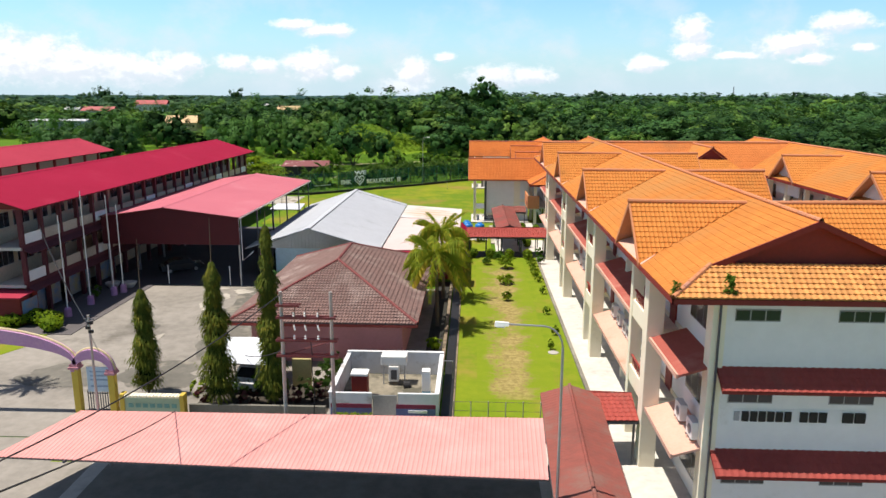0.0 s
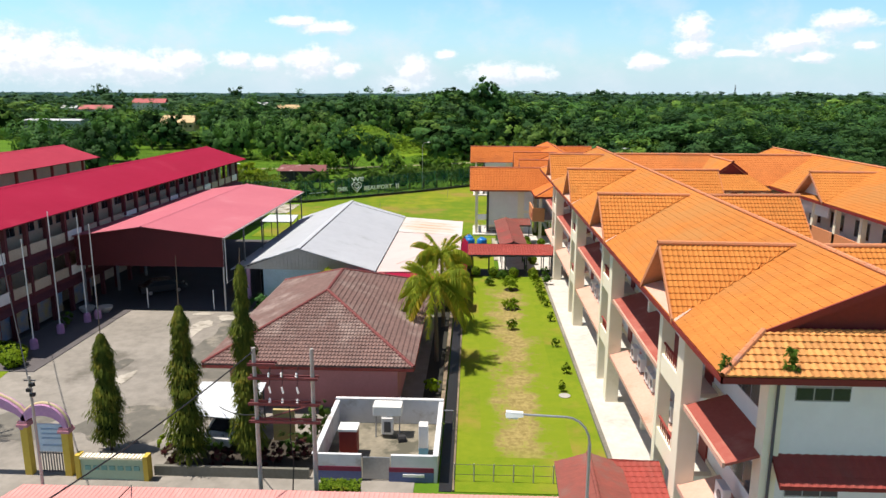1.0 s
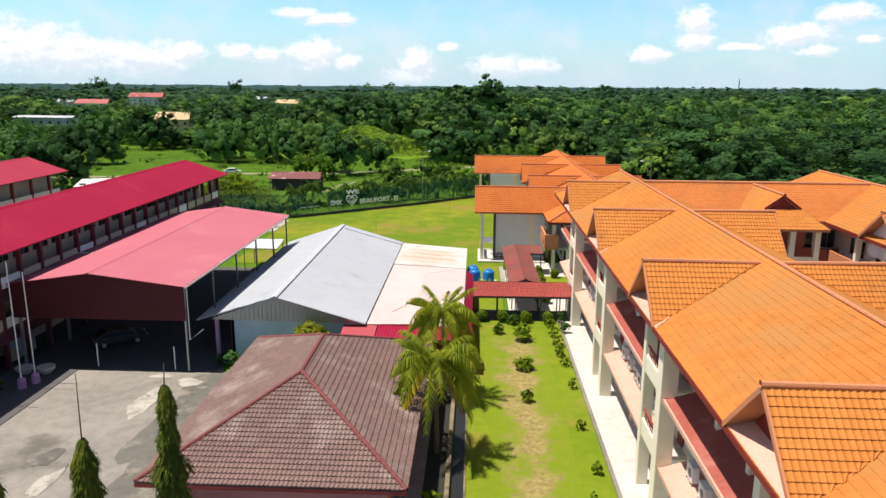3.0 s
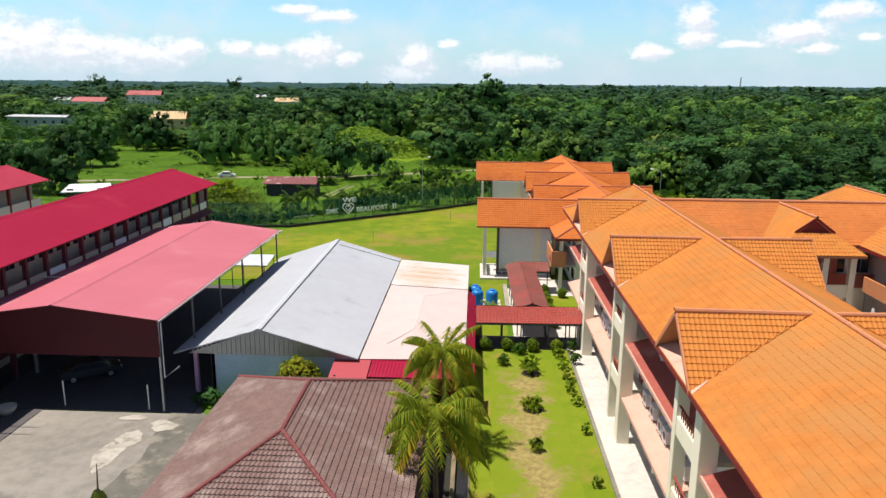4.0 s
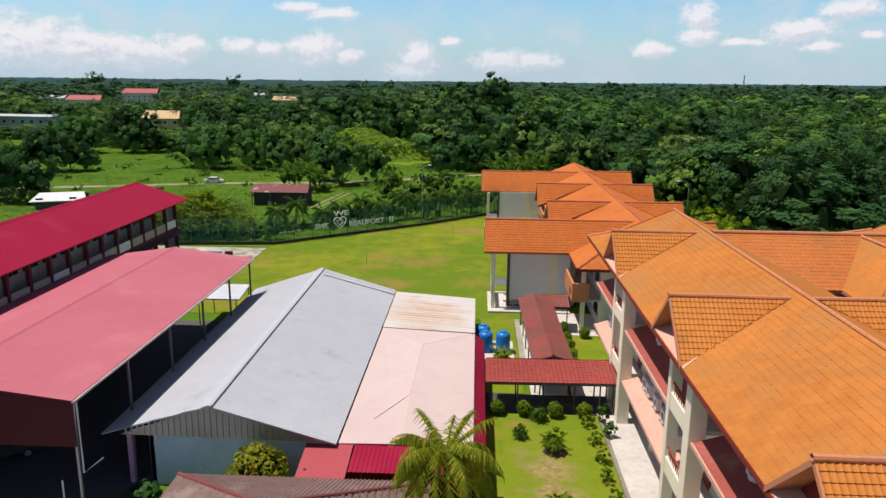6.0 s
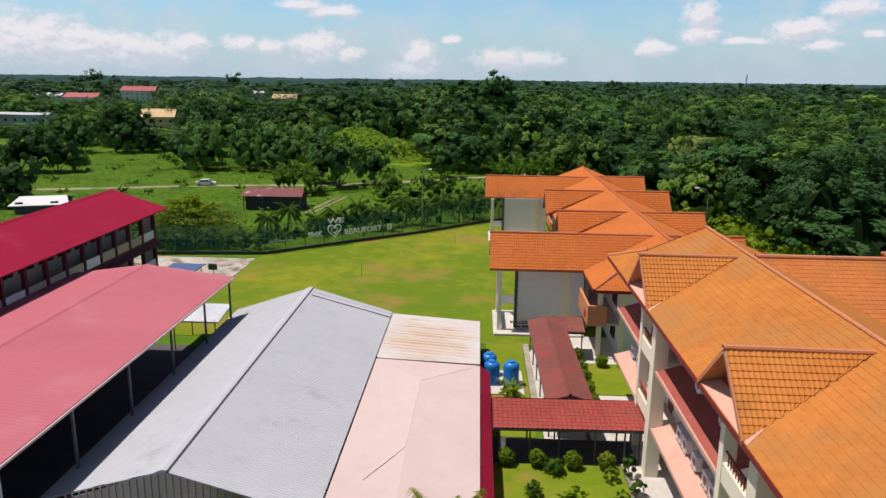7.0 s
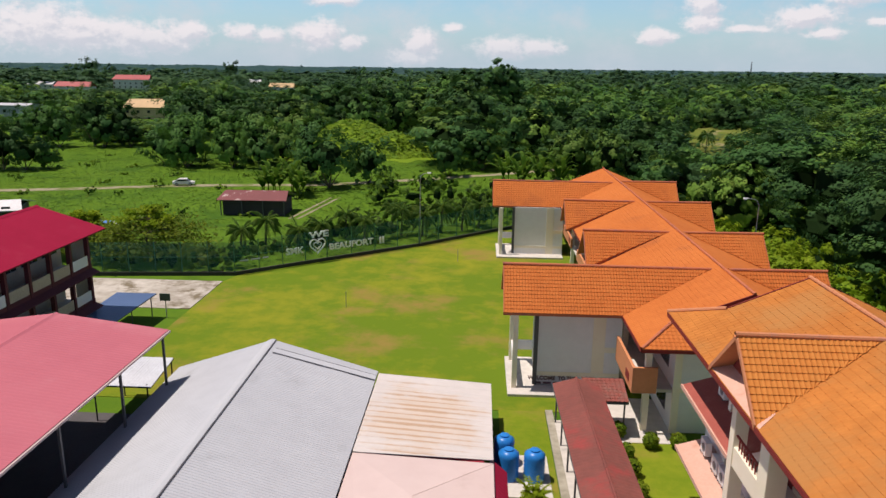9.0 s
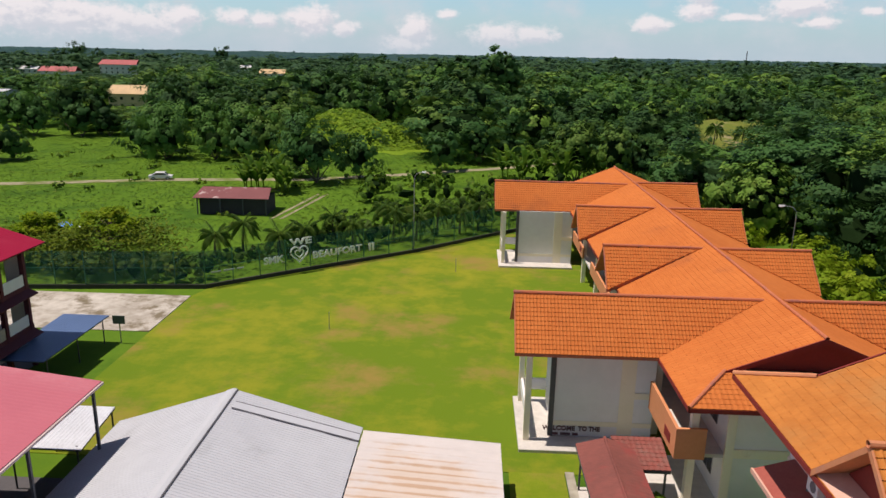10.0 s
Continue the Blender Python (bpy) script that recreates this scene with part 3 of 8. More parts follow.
# ---- orange-roofed blocks ----
def window(parent, p, w, h, face, n=3, out=0.06):
    """A louvred window on a wall; p is its lower corner, face 'x-', 'x+', 'y-' or 'y+'."""
    x, y, z = p
    d = out

    def box(u0, u1, z0, z1, a, b):
        if face[0] == "y":
            s = -1 if face == "y-" else 1
            return MB().box(x + u0, x + u1, *sorted((y + s * a, y + s * b)), z + z0, z + z1)
        s = -1 if face == "x-" else 1
        return MB().box(*sorted((x + s * a, x + s * b)), y + u0, y + u1, z + z0, z + z1)

    f = part("window", box(0, w, 0, h, -0.05, d - 0.02), FRAME, parent)
    for i in range(n):
        part("pane", box(w * i / n + 0.026, w * (i + 1) / n - 0.026, 0.05, h - 0.05, -0.04, d - 0.014), GLASS, f)
    return f


def aircon(at, face=-1, h=0.75):
    x, y, z = at
    t = thing("air_conditioner", at, "white outdoor air-conditioner unit with a round fan grille", "air conditioner", "air conditioners")
    part("casing", MB().box(x - 0.17, x + 0.17, y - 0.42, y + 0.42, z + 0.06, z + h), PLASTIC, t, bevel=0.02)
    sx = x + face * 0.172
    part("fan_grille", MB().tube((sx, y - 0.08, z + h * 0.53), (sx + face * 0.02, y - 0.08, z + h * 0.53), 0.22, n=16), M("grey_fan_grille", (0.2, 0.2, 0.21), rough=0.5, bump=0) if "grey_fan_grille" not in bpy.data.materials else bpy.data.materials["grey_fan_grille"], t)
    part("foot", MB().box(x - 0.2, x + 0.2, y - 0.34, y - 0.26, z, z + 0.06), DARKSTEEL, t)
    part("foot", MB().box(x - 0.2, x + 0.2, y + 0.26, y + 0.34, z, z + 0.06), DARKSTEEL, t)
    return t


def cross_gable(b, side, xe, yc, xr, ze, zr, half, fill=True, foot=None, tile=ORANGE, apron=False, ridge=RIDGE):
    """A gabled bay across the main roof; its ridge runs from the gable at xe in to the main ridge at xr."""
    s = 1 if xe < xr else -1
    n0, n1 = (xe, yc - half, ze), (xe, yc + half, ze)
    r0, r1 = (xe, yc, zr), (xr, yc, zr)
    run = abs(xr - xe)
    # the slope's foot meets the main slope where it is level with the eave
    foot = xe + s * 0.15 if foot is None else foot
    v0, v1 = (foot, yc - half, ze), (foot, yc + half, ze)
    near = [n0, v0, r1, r0] if s > 0 else [v0, n0, r0, r1]
    far = [v1, n1, r0, r1] if s > 0 else [n1, v1, r1, r0]
    tiled(b, "roof_tiles", [near, far], tile, ridge, tw=0.215, ch=0.31, amp=0.04, step=0.034, cols=3)
    cap(b, (xe - s * 0.1, yc, zr + 0.06), r1, ridge)
    # barge boards and the recessed dark panel
    for a in (n0, n1):
        part("barge_board", MB().poly([(xe - s * 0.06, a[1], ze - 0.2), (xe - s * 0.06, yc, zr - 0.2), (xe - s * 0.06, yc, zr + 0.04), (xe - s * 0.06, a[1], ze + 0.04)], 0.08, Vector((s, 0, 0))), ridge, b)
    if apron:
        sl = (13.15 - 10.4) / (14.12 - 7.85)
        q = [(xe + 0.02, yc - half - 0.3, ze + 0.03), (xe + 0.02, yc + half * 0.9, ze + 0.03), (xe + 0.8, yc + half * 0.9, ze + 0.03 + 0.8 * sl), (xe + 0.8, yc - half * 0.9, ze + 0.03 + 0.8 * sl)]
        part("gable_apron", MB().poly([q[0], q[3], q[2], q[1]], 0.05), SALMON, b, "smooth salmon apron below the gable")
    if fill:
        part("gable_panel", MB().poly([(xe + s * 0.75, yc - half + 0.2, ze - 0.1), (xe + s * 0.75, yc + half - 0.2, ze - 0.1), (xe + s * 0.75, yc, zr - 0.15)], 0.1, Vector((s, 0, 0))), DARKRED, b)


def dutch_end(b, x0, x1, xr, ye, yg, ze, zr, s, ridge=RIDGE):
    """A tiled skirt below a small gable at one end of a long roof. s: -1 where the end looks to -y."""
    zs = ze + abs(yg - ye) * (zr - ze) / (xr - x0)
    a = abs(yg - ye)
    pts = [(x0, ye, ze), (x1, ye, ze), (x1 - a, yg, zs), (x0 + a, yg, zs)]
    if s > 0:
        pts = [pts[1], pts[0], pts[3], pts[2]]
    w = yg - s * 0.35
    part("gable_panel", MB().poly([(x0 + a, w, zs), (x1 - a, w, zs), (xr, w, zr - 0.1)], 0.12, Vector((0, -s, 0))), DARKRED, b)
    for q, e in ((x0 + a, 1), (x1 - a, -1)):
        part("barge_board", MB().poly([(q, yg + s * 0.1, zs - 0.22), (xr, yg + s * 0.1, zr - 0.22), (xr, yg + s * 0.1, zr + 0.05), (q, yg + s * 0.1, zs + 0.05)], 0.08, Vector((0, -s, 0))), DARKRED, b)
        cap(b, (x0 if e > 0 else x1, ye, ze + 0.04), (q, yg, zs + 0.05), ridge)
    return pts, zs, a


def long_roof(b, x0, x1, xr, y0, y1, g0, g1, ze, zr, skirt_pieces=False, main=TANTILE, ends=ORANGE, ridge=RIDGE):
    """Main slopes with dutch gables at both ends."""
    south, zs, a = dutch_end(b, x0, x1, xr, y0, g0, ze, zr, -1, ridge)
    north, zn, c = dutch_end(b, x0, x1, xr, y1, g1, ze, zr, 1, ridge)
    west = [(x0, y1, ze), (x0, y0, ze), (x0 + a, g0, zs), (xr, g0, zr), (xr, g1, zr), (x0 + c, g1, zn)]
    east = [(x1, y0, ze), (x1, y1, ze), (x1 - c, g1, zn), (xr, g1, zr), (xr, g0, zr), (x1 - a, g0, zs)]
    tiled(b, "roof_tiles", [west, east], main, ridge, tw=0.3, ch=0.36, amp=0.02, step=0.02, cols=3)
    tiled(b, "roof_tiles", [north] + ([] if skirt_pieces else [south]), ends, ridge)
    cap(b, (xr, g0 - 0.1, zr + 0.06), (xr, g1 + 0.1, zr + 0.06), ridge, r=0.1)
    fas = MB()
    for p, q in (((x0, y0), (x0, y1)), ((x1, y0), (x1, y1)), ((x0, y0), (x1, y0)), ((x0, y1), (x1, y1))):
        fas.box(min(p[0], q[0]) - 0.03, max(p[0], q[0]) + 0.03, min(p[1], q[1]) - 0.03, max(p[1], q[1]) + 0.03, ze - 0.24, ze - 0.03)
    part("fascia", fas, DARKRED, b)
    part("soffit", MB().box(x0 + 0.05, x1 - 0.05, y0 + 0.05, y1 - 0.05, ze - 0.2, ze - 0.12), RIDGE, b)
    return south


PORTALS = (32.55, 47.85, 63.2, 78.45)


def block_a():
    b = thing("classroom_block", (14.1, 59, 0), "three-storey white and cream classroom block with orange tiled roof", "building", "orange-roofed blocks")
    skirt = long_roof(b, 7.85, 20.4, 14.12, 26.45, 91.3, 28.45, 89.0, 10.4, 13.15, skirt_pieces=True)
    for y in (35.07, 50.5, 65.9, 81.15):
        cross_gable(b, -1, 7.85, y, 13.6, 10.42, 12.95, 2.75, apron=True)
    for y in (35.07, 50.5, 65.9):
        cross_gable(b, 1, 20.4, y, 14.6, 10.42, 12.95, 2.75)
    # walls
    part("wall", MB().box(10.2, 18.6, 27.3, 90.2, 0, 10.25), WHITE, b, "white painted outer wall")
    part("corner_pier", MB().box(9.7, 10.25, 27.22, 27.9, 0, 10.25), CREAM, b)
    part("corner_pier", MB().box(18.5, 19.0, 27.22, 27.9, 0, 10.25), CREAM, b)
    part("downpipe", MB().tube((9.98, 27.14, 0), (9.98, 27.14, 10.3), 0.05), DARKSTEEL, b)
    for z in (3.35, 6.95):
        part("floor_band", MB().box(10.14, 18.66, 27.24, 90.26, z, z + 0.25), CREAM, b)
    # south face
    for z, ya in ((3.4, 26.25), (7.06, 26.4)):
        aw = part("awning", MB().poly([(10.05, 27.3, z + 0.2), (18.6, 27.3, z + 0.2), (18.6, ya, z - 0.5), (10.05, ya, z - 0.5)], 0.1), DARKRED, b)
        s = part("awning_tiles", tile_sheet([(10.05, ya, z - 0.47), (18.6, ya, z - 0.47), (18.6, 27.3, z + 0.23), (10.05, 27.3, z + 0.23)]), REDTILE, aw)
        s["kind"] = "stuff"
    for z in (9.25, 5.72, 2.05):
        for x in (10.62, 14.72):
            window(b, (x, 27.3, z), 1.8, 0.52, "y-")
    # sign: one bar for each raised letter group, unreadable
    letters = M("black_sign_letters", (0.012, 0.012, 0.014), rough=0.5, bump=0)
    sg = part("sign", MB().box(10.85, 16.4, 27.285, 27.31, 4.72, 5.46), WHITE, b)
    for x0, x1, n in ((11.2, 13.29, 6), (13.57, 14.73, 3), (15.3, 16.29, 2)):
        for k in range(n):
            w = (x1 - x0) / n
            part("sign_bar", MB().box(x0 + k * w + 0.04, x0 + (k + 1) * w - 0.04, 27.2, 27.28, 4.93, 5.36), letters, sg)
    part("sign_bar", MB().box(10.92, 11.14, 27.25, 27.285, 4.94, 5.34), M("faded_sign_letter", (0.42, 0.42, 0.44), rough=0.7, bump=0), sg)
    # west face: portals with balconies, and awnings between them
    for i, y in enumerate(PORTALS):
        part("column", MB().box(8.35, 9.15, y - 0.42, y + 0.42, 0, 10.3), CREAM, b, bevel=0.02)
        part("column", MB().box(8.45, 9.05, y + 3.35, y + 3.85, 0, 10.3), CREAM, b, bevel=0.02)
        for z in (3.5, 7.1):
            part("balcony_parapet", MB().box(8.5, 8.72, y + 0.42, y + 3.35, z - 0.35, z + 0.55), CREAM, b)
            part("balcony_floor", MB().box(8.73, 10.2, y + 0.42, y + 3.35, z - 0.3, z - 0.1), CONCRETE, b)
            r = MB()
            for k in range(9):
                r.box(8.58, 8.63, y + 0.6 + k * 0.3, y + 0.64 + k * 0.3, z + 0.55, z + 1.05)
            r.box(8.56, 8.65, y + 0.42, y + 3.35, z + 1.05, z + 1.11)
            part("railing", r, REDTILE, b, "red painted balcony railing")
            part("door", MB().box(10.12, 10.22, y + 1.2, y + 2.2, z - 0.1, z + 2.0), DARKRED, b)
        part("column_beam", MB().box(9.15, 10.2, y - 0.3, y + 0.3, 9.7, 10.2), CREAM, b)
    runs = [(27.35, 32.1)] + [(y + 3.9, n - 0.45) for y, n in zip(PORTALS, list(PORTALS[1:]) + [90.2])]
    for y0, y1 in runs:
        for z in (3.75, 7.35):
            aw = part("awning", MB().poly([(8.55, y0, z - 0.5), (8.55, y1, z - 0.5), (10.2, y1, z + 0.02), (10.2, y0, z + 0.02)], 0.1), SALMON if z < 5 else AWNING, b)
            part("awning_edge", MB().box(8.46, 8.55, y0, y1, z - 0.66, z - 0.46), SALMON, aw)
        n = max(1, int((y1 - y0) / 3.4))
        for z in (0.9, 4.7, 8.2):
            for k in range(n):
                yy = y0 + (y1 - y0) * (k + 0.12) / n
                window(b, (10.2, yy, z), (y1 - y0) / n * 0.76, 1.3, "x-", n=4)
        for k in range(1, n):
            yy = y0 + (y1 - y0) * k / n
            part("column", MB().box(9.75, 10.25, yy - 0.16, yy + 0.16, 0, 10.2), CREAM, b)
        for k in range(min(6, int((y1 - y0) / 1.6))):
            yy = y0 + 0.9 + k * 1.55 + 0.25 * ((k * 7 + int(y0)) % 3)
            if yy < y1 - 0.6:
                aircon((9.6, yy, 3.66), -1, 0.85)
        for k in range(2 if y0 > 45 else 0):
            aircon((9.85, y0 + (y1 - y0) * (0.3 + 0.35 * k), 7.36), -1, 0.8)
    # pieces of the skirt over the entrance end, tile by tile
    return b, skirt


BLOCK_A, SKIRT = block_a()


def east_block():
    b = thing("classroom_block", (35.3, 55, 0), "white classroom block with an orange tiled roof across the courtyard", "building", "orange-roofed blocks")
    long_roof(b, 29.1, 41.7, 35.4, 20.0, 94.0, 22.0, 91.9, 10.4, 13.0)
    for y in (37.2, 52.55, 67.9):
        cross_gable(b, -1, 29.0, y, 35.0, 10.42, 12.65, 2.75, fill=False)
        part("gable_wall", MB().poly([(29.7, y - 2.5, 9.0), (29.7, y + 2.5, 9.0), (29.7, y + 2.5, 10.4), (29.7, y, 12.5), (29.7, y - 2.5, 10.4)], 0.1, Vector((1, 0, 0))), WHITE, b)
    part("wall", MB().box(30.8, 40.0, 21, 93, 0, 10.25), WHITE, b)
    for y in range(24, 74, 4):
        part("column", MB().box(29.6, 30.0, y - 0.2, y + 0.2, 0, 10.2), CREAM, b)
        window(b, (30.8, y + 0.8, 8.0), 2.2, 1.4, "x-", n=3)
    for z in (3.5, 7.1):
        part("balcony_parapet", MB().box(29.6, 29.75, 22, 76, z - 0.3, z + 0.9), ORANGEWALL, b)
        part("balcony_floor", MB().box(29.76, 30.8, 22, 76, z - 0.3, z - 0.1), CONCRETE, b)
    return b


WINGTILE = M("red_brown_orange_tile", (0.55, 0.19, 0.055), (0.44, 0.135, 0.036), rough=0.8, fine=1.6, wide=0.12, amount=0.5, spec=0.08, stain=(0.40, 0.15, 0.05), stain_at=(0.5, 0.75), stain_scale=0.2)


def north_wing():
    b = thing("classroom_block", (25, 81, 0), "orange-roofed link block joining the two classroom blocks", "building", "orange-roofed blocks")
    ze, zr, y0, y1, yr = 10.4, 13.0, 76.4, 85.9, 81.15
    tiled(b, "roof_tiles", [[(14.6, y0, ze), (35, y0, ze), (35, yr, zr), (14.6, yr, zr)], [(35, y1, ze), (14.6, y1, ze), (14.6, yr, zr), (35, yr, zr)]], WINGTILE, RIDGE, tw=0.3, ch=0.34, amp=0.014, step=0.018, cols=2)
    cap(b, (14.6, yr, zr + 0.06), (35, yr, zr + 0.06), RIDGE, r=0.13)
    part("wall", MB().box(18.65, 30.75, 77.6, 84.8, 0, 10.2), CREAM, b)
    for z in (3.5, 7.1):
        part("balcony_parapet", MB().box(18.7, 30.7, 76.6, 76.75, z - 0.2, z + 0.9), AWNING, b)
        part("balcony_floor", MB().box(18.7, 30.7, 76.75, 77.6, z - 0.2, z), CONCRETE, b)
    for x in (20, 22.4, 27.5, 29.4):
        window(b, (x, 77.6, 7.9), 1.3, 1.6, "y-", n=2)
    # stair tower with its own small gable
    xr, gy, zg = 24.6, 74.3, 11.73
    tiled(b, "roof_tiles", [[(21.4, yr, 10.4), (21.4, 72.6, 10.4), (23.1, gy, zg), (xr, gy, 12.9), (xr, yr, 12.9)], [(27.8, 72.6, 10.4), (27.8, yr, 10.4), (xr, yr, 12.9), (xr, gy, 12.9), (26.1, gy, zg)]], TANTILE, RIDGE, tw=0.3, ch=0.36, amp=0.007, step=0.0065, cols=2)
    tiled(b, "roof_tiles", [[(21.4, 72.6, 10.4), (27.8, 72.6, 10.4), (26.1, gy, zg), (23.1, gy, zg)]], ORANGE, RIDGE, tw=0.25, cols=3)
    part("gable_panel", MB().poly([(23.1, gy + 0.25, zg), (26.1, gy + 0.25, zg), (xr, gy + 0.25, 12.8)], 0.1, Vector((0, 1, 0))), DARKRED, b)
    for e in (23.1, 26.1):
        part("barge_board", MB().poly([(e, gy - 0.05, zg - 0.1), (xr, gy - 0.05, 12.72), (xr, gy - 0.05, 12.95), (e, gy - 0.05, zg + 0.12)], 0.08, Vector((0, 1, 0))), DARKRED, b)
    cap(b, (xr, gy - 0.1, 12.95), (xr, yr, 12.95), RIDGE)
    for x in (22.0, 24.0, 25.2, 27.2):
        part("column", MB().box(x - 0.22, x + 0.22, 73.2, 73.6, 0, 10.3), CREAM, b)
    part("stair_parapet", MB().box(22.0, 27.2, 73.3, 73.45, 7.0, 8.0), CREAM, b)
    part("stair_wall", MB().box(22.2, 27.0, 75.2, 77.5, 0, 10.3), AWNING, b)
    return b


east_block()
north_wing()


def block_d():
    b = thing("classroom_block", (14.5, 128, 0), "two-storey white and cream block with orange cross gables", "building", "orange-roofed blocks")
    x0, x1, xr, ze, zr = 7.75, 22.65, 15.2, 6.3, 9.3
    long_roof(b, x0, x1, xr, 95.95, 159.5, 98.4, 157.5, ze, zr, main=REDDISH, ends=REDDISH, ridge=DULLRIDGE)
    for y, xe in ((105.2, -0.62), (117.4, 6.95), (132.5, 6.9), (145.8, -0.75)):
        half = 2.7 if xe > 0 else 3.05
        cross_gable(b, -1, xe, y, 14.6, ze if xe < 0 else ze + 0.02, 9.05, half, foot=7.9 if xe < 0 else None, tile=REDDISH, ridge=DULLRIDGE)
    for y in (105.2, 117.4, 132.5, 147):
        cross_gable(b, 1, 22.8, y, 15.8, ze + 0.02, 9.05, 2.7, tile=REDDISH, ridge=DULLRIDGE)
    part("wall", MB().box(10.3, 20.5, 97.2, 158.3, 0, 6.2), WHITE, b)
    for y in (97.2, 104.5, 112, 120, 128, 136, 150, 157):
        part("column", MB().box(8.4, 8.8, y, y + 0.4, 0, 6.2), CREAM, b)
    part("balcony_floor", MB().box(8.4, 10.3, 97.2, 158, 2.85, 3.05), CONCRETE, b)
    for y0, y1 in ((96.75, 102.4), (108.2, 115), (119.5, 130), (135, 142.6)):
        x = 7.5 if y0 < 100 else 8.2
        part("balcony_parapet", MB().box(x, x + 0.18, y0, y1, 2.95, 4.1 if y0 > 100 else 4.7), ORANGEWALL, b, "orange painted balcony parapet")
        part("railing", MB().box(x - 0.03, x - 0.002, y0 + 0.9, y0 + 2.0, 3.35, 3.9), DARKRED, b, "dark red panel in the parapet")
    part("balcony_parapet", MB().box(7.68, 9.1, 96.75, 96.93, 2.95, 4.7), ORANGEWALL, b, "orange painted balcony parapet")
    part("balcony_slab", MB().box(7.68, 8.4, 96.93, 102.4, 2.85, 3.05), CONCRETE, b)
    for y in range(98, 157, 4):
        window(b, (10.3, y + 0.7, 4.0), 2.2, 1.3, "x-", n=3)
        window(b, (10.3, y + 0.7, 0.9), 2.2, 1.3, "x-", n=3)
    # grey panels with cream bands on the end face
    part("end_band", MB().box(10.25, 20.5, 97.1, 97.2, 2.9, 3.4), CREAM, b)
    part("end_band", MB().box(10.24, 10.7, 97.07, 97.22, 0, 6.2), CREAM, b)
    for yb in (103.55, 142.6):
        s = part("wing_wall", MB().box(2.0, 8.1, yb, yb + 4.6, 0, 6.2), WHITE, b)
        part("wing_band", MB().box(6.0, 6.9, yb - 0.05, yb, 0, 6.2), CREAM, b)
        part("wing_band", MB().box(2.0, 8.1, yb - 0.045, yb, 0.95, 1.25), CREAM, b)
        part("wing_band", MB().box(6.9, 8.1, yb - 0.05, yb, 2.9, 3.3), CREAM, b)
        for x, y in ((0.3, yb - 0.6), (0.3, yb + 4.6)):
            part("column", MB().box(x - 0.18, x + 0.18, y - 0.18, y + 0.18, 0, 6.2), CREAM, b)
        part("column", MB().box(1.7, 2.0, yb - 0.1, yb + 0.2, 0, 6.2), DARKSTEEL, b)
        part("plinth", MB().box(-0.2, 8.1, yb - 1.85, yb + 5.2, 0, 0.22), CONCRETE, b, bevel=0.02)
        part("wing_parapet", MB().box(0.25, 0.4, yb - 0.4, yb + 4.5, 1.15, 1.95), WHITE, b)
        part("wing_parapet", MB().box(0.4, 1.98, yb + 4.45, yb + 4.6, 1.15, 1.95), WHITE, b)
    return b


BLOCK_D = block_d()


# ---- crimson-roofed blocks ----
def gable_roof(b, x0, x1, xr, y0, y1, ze, zr, mat, under=None, pitch=0.3):
    west = [(x0, y1, ze), (x0, y0, ze), (xr, y0, zr), (xr, y1, zr)]
    east = [(x1, y0, ze), (x1, y1, ze), (xr, y1, zr), (xr, y0, zr)]
    sheeted(b, [west, east], mat, under or mat, pitch=pitch)
    part("ridge_cap", MB().poly([(xr - 0.28, y0, zr - 0.06), (xr, y0, zr + 0.07), (xr + 0.28, y0, zr - 0.06)], y1 - y0, Vector((0, 1, 0))), mat, b)


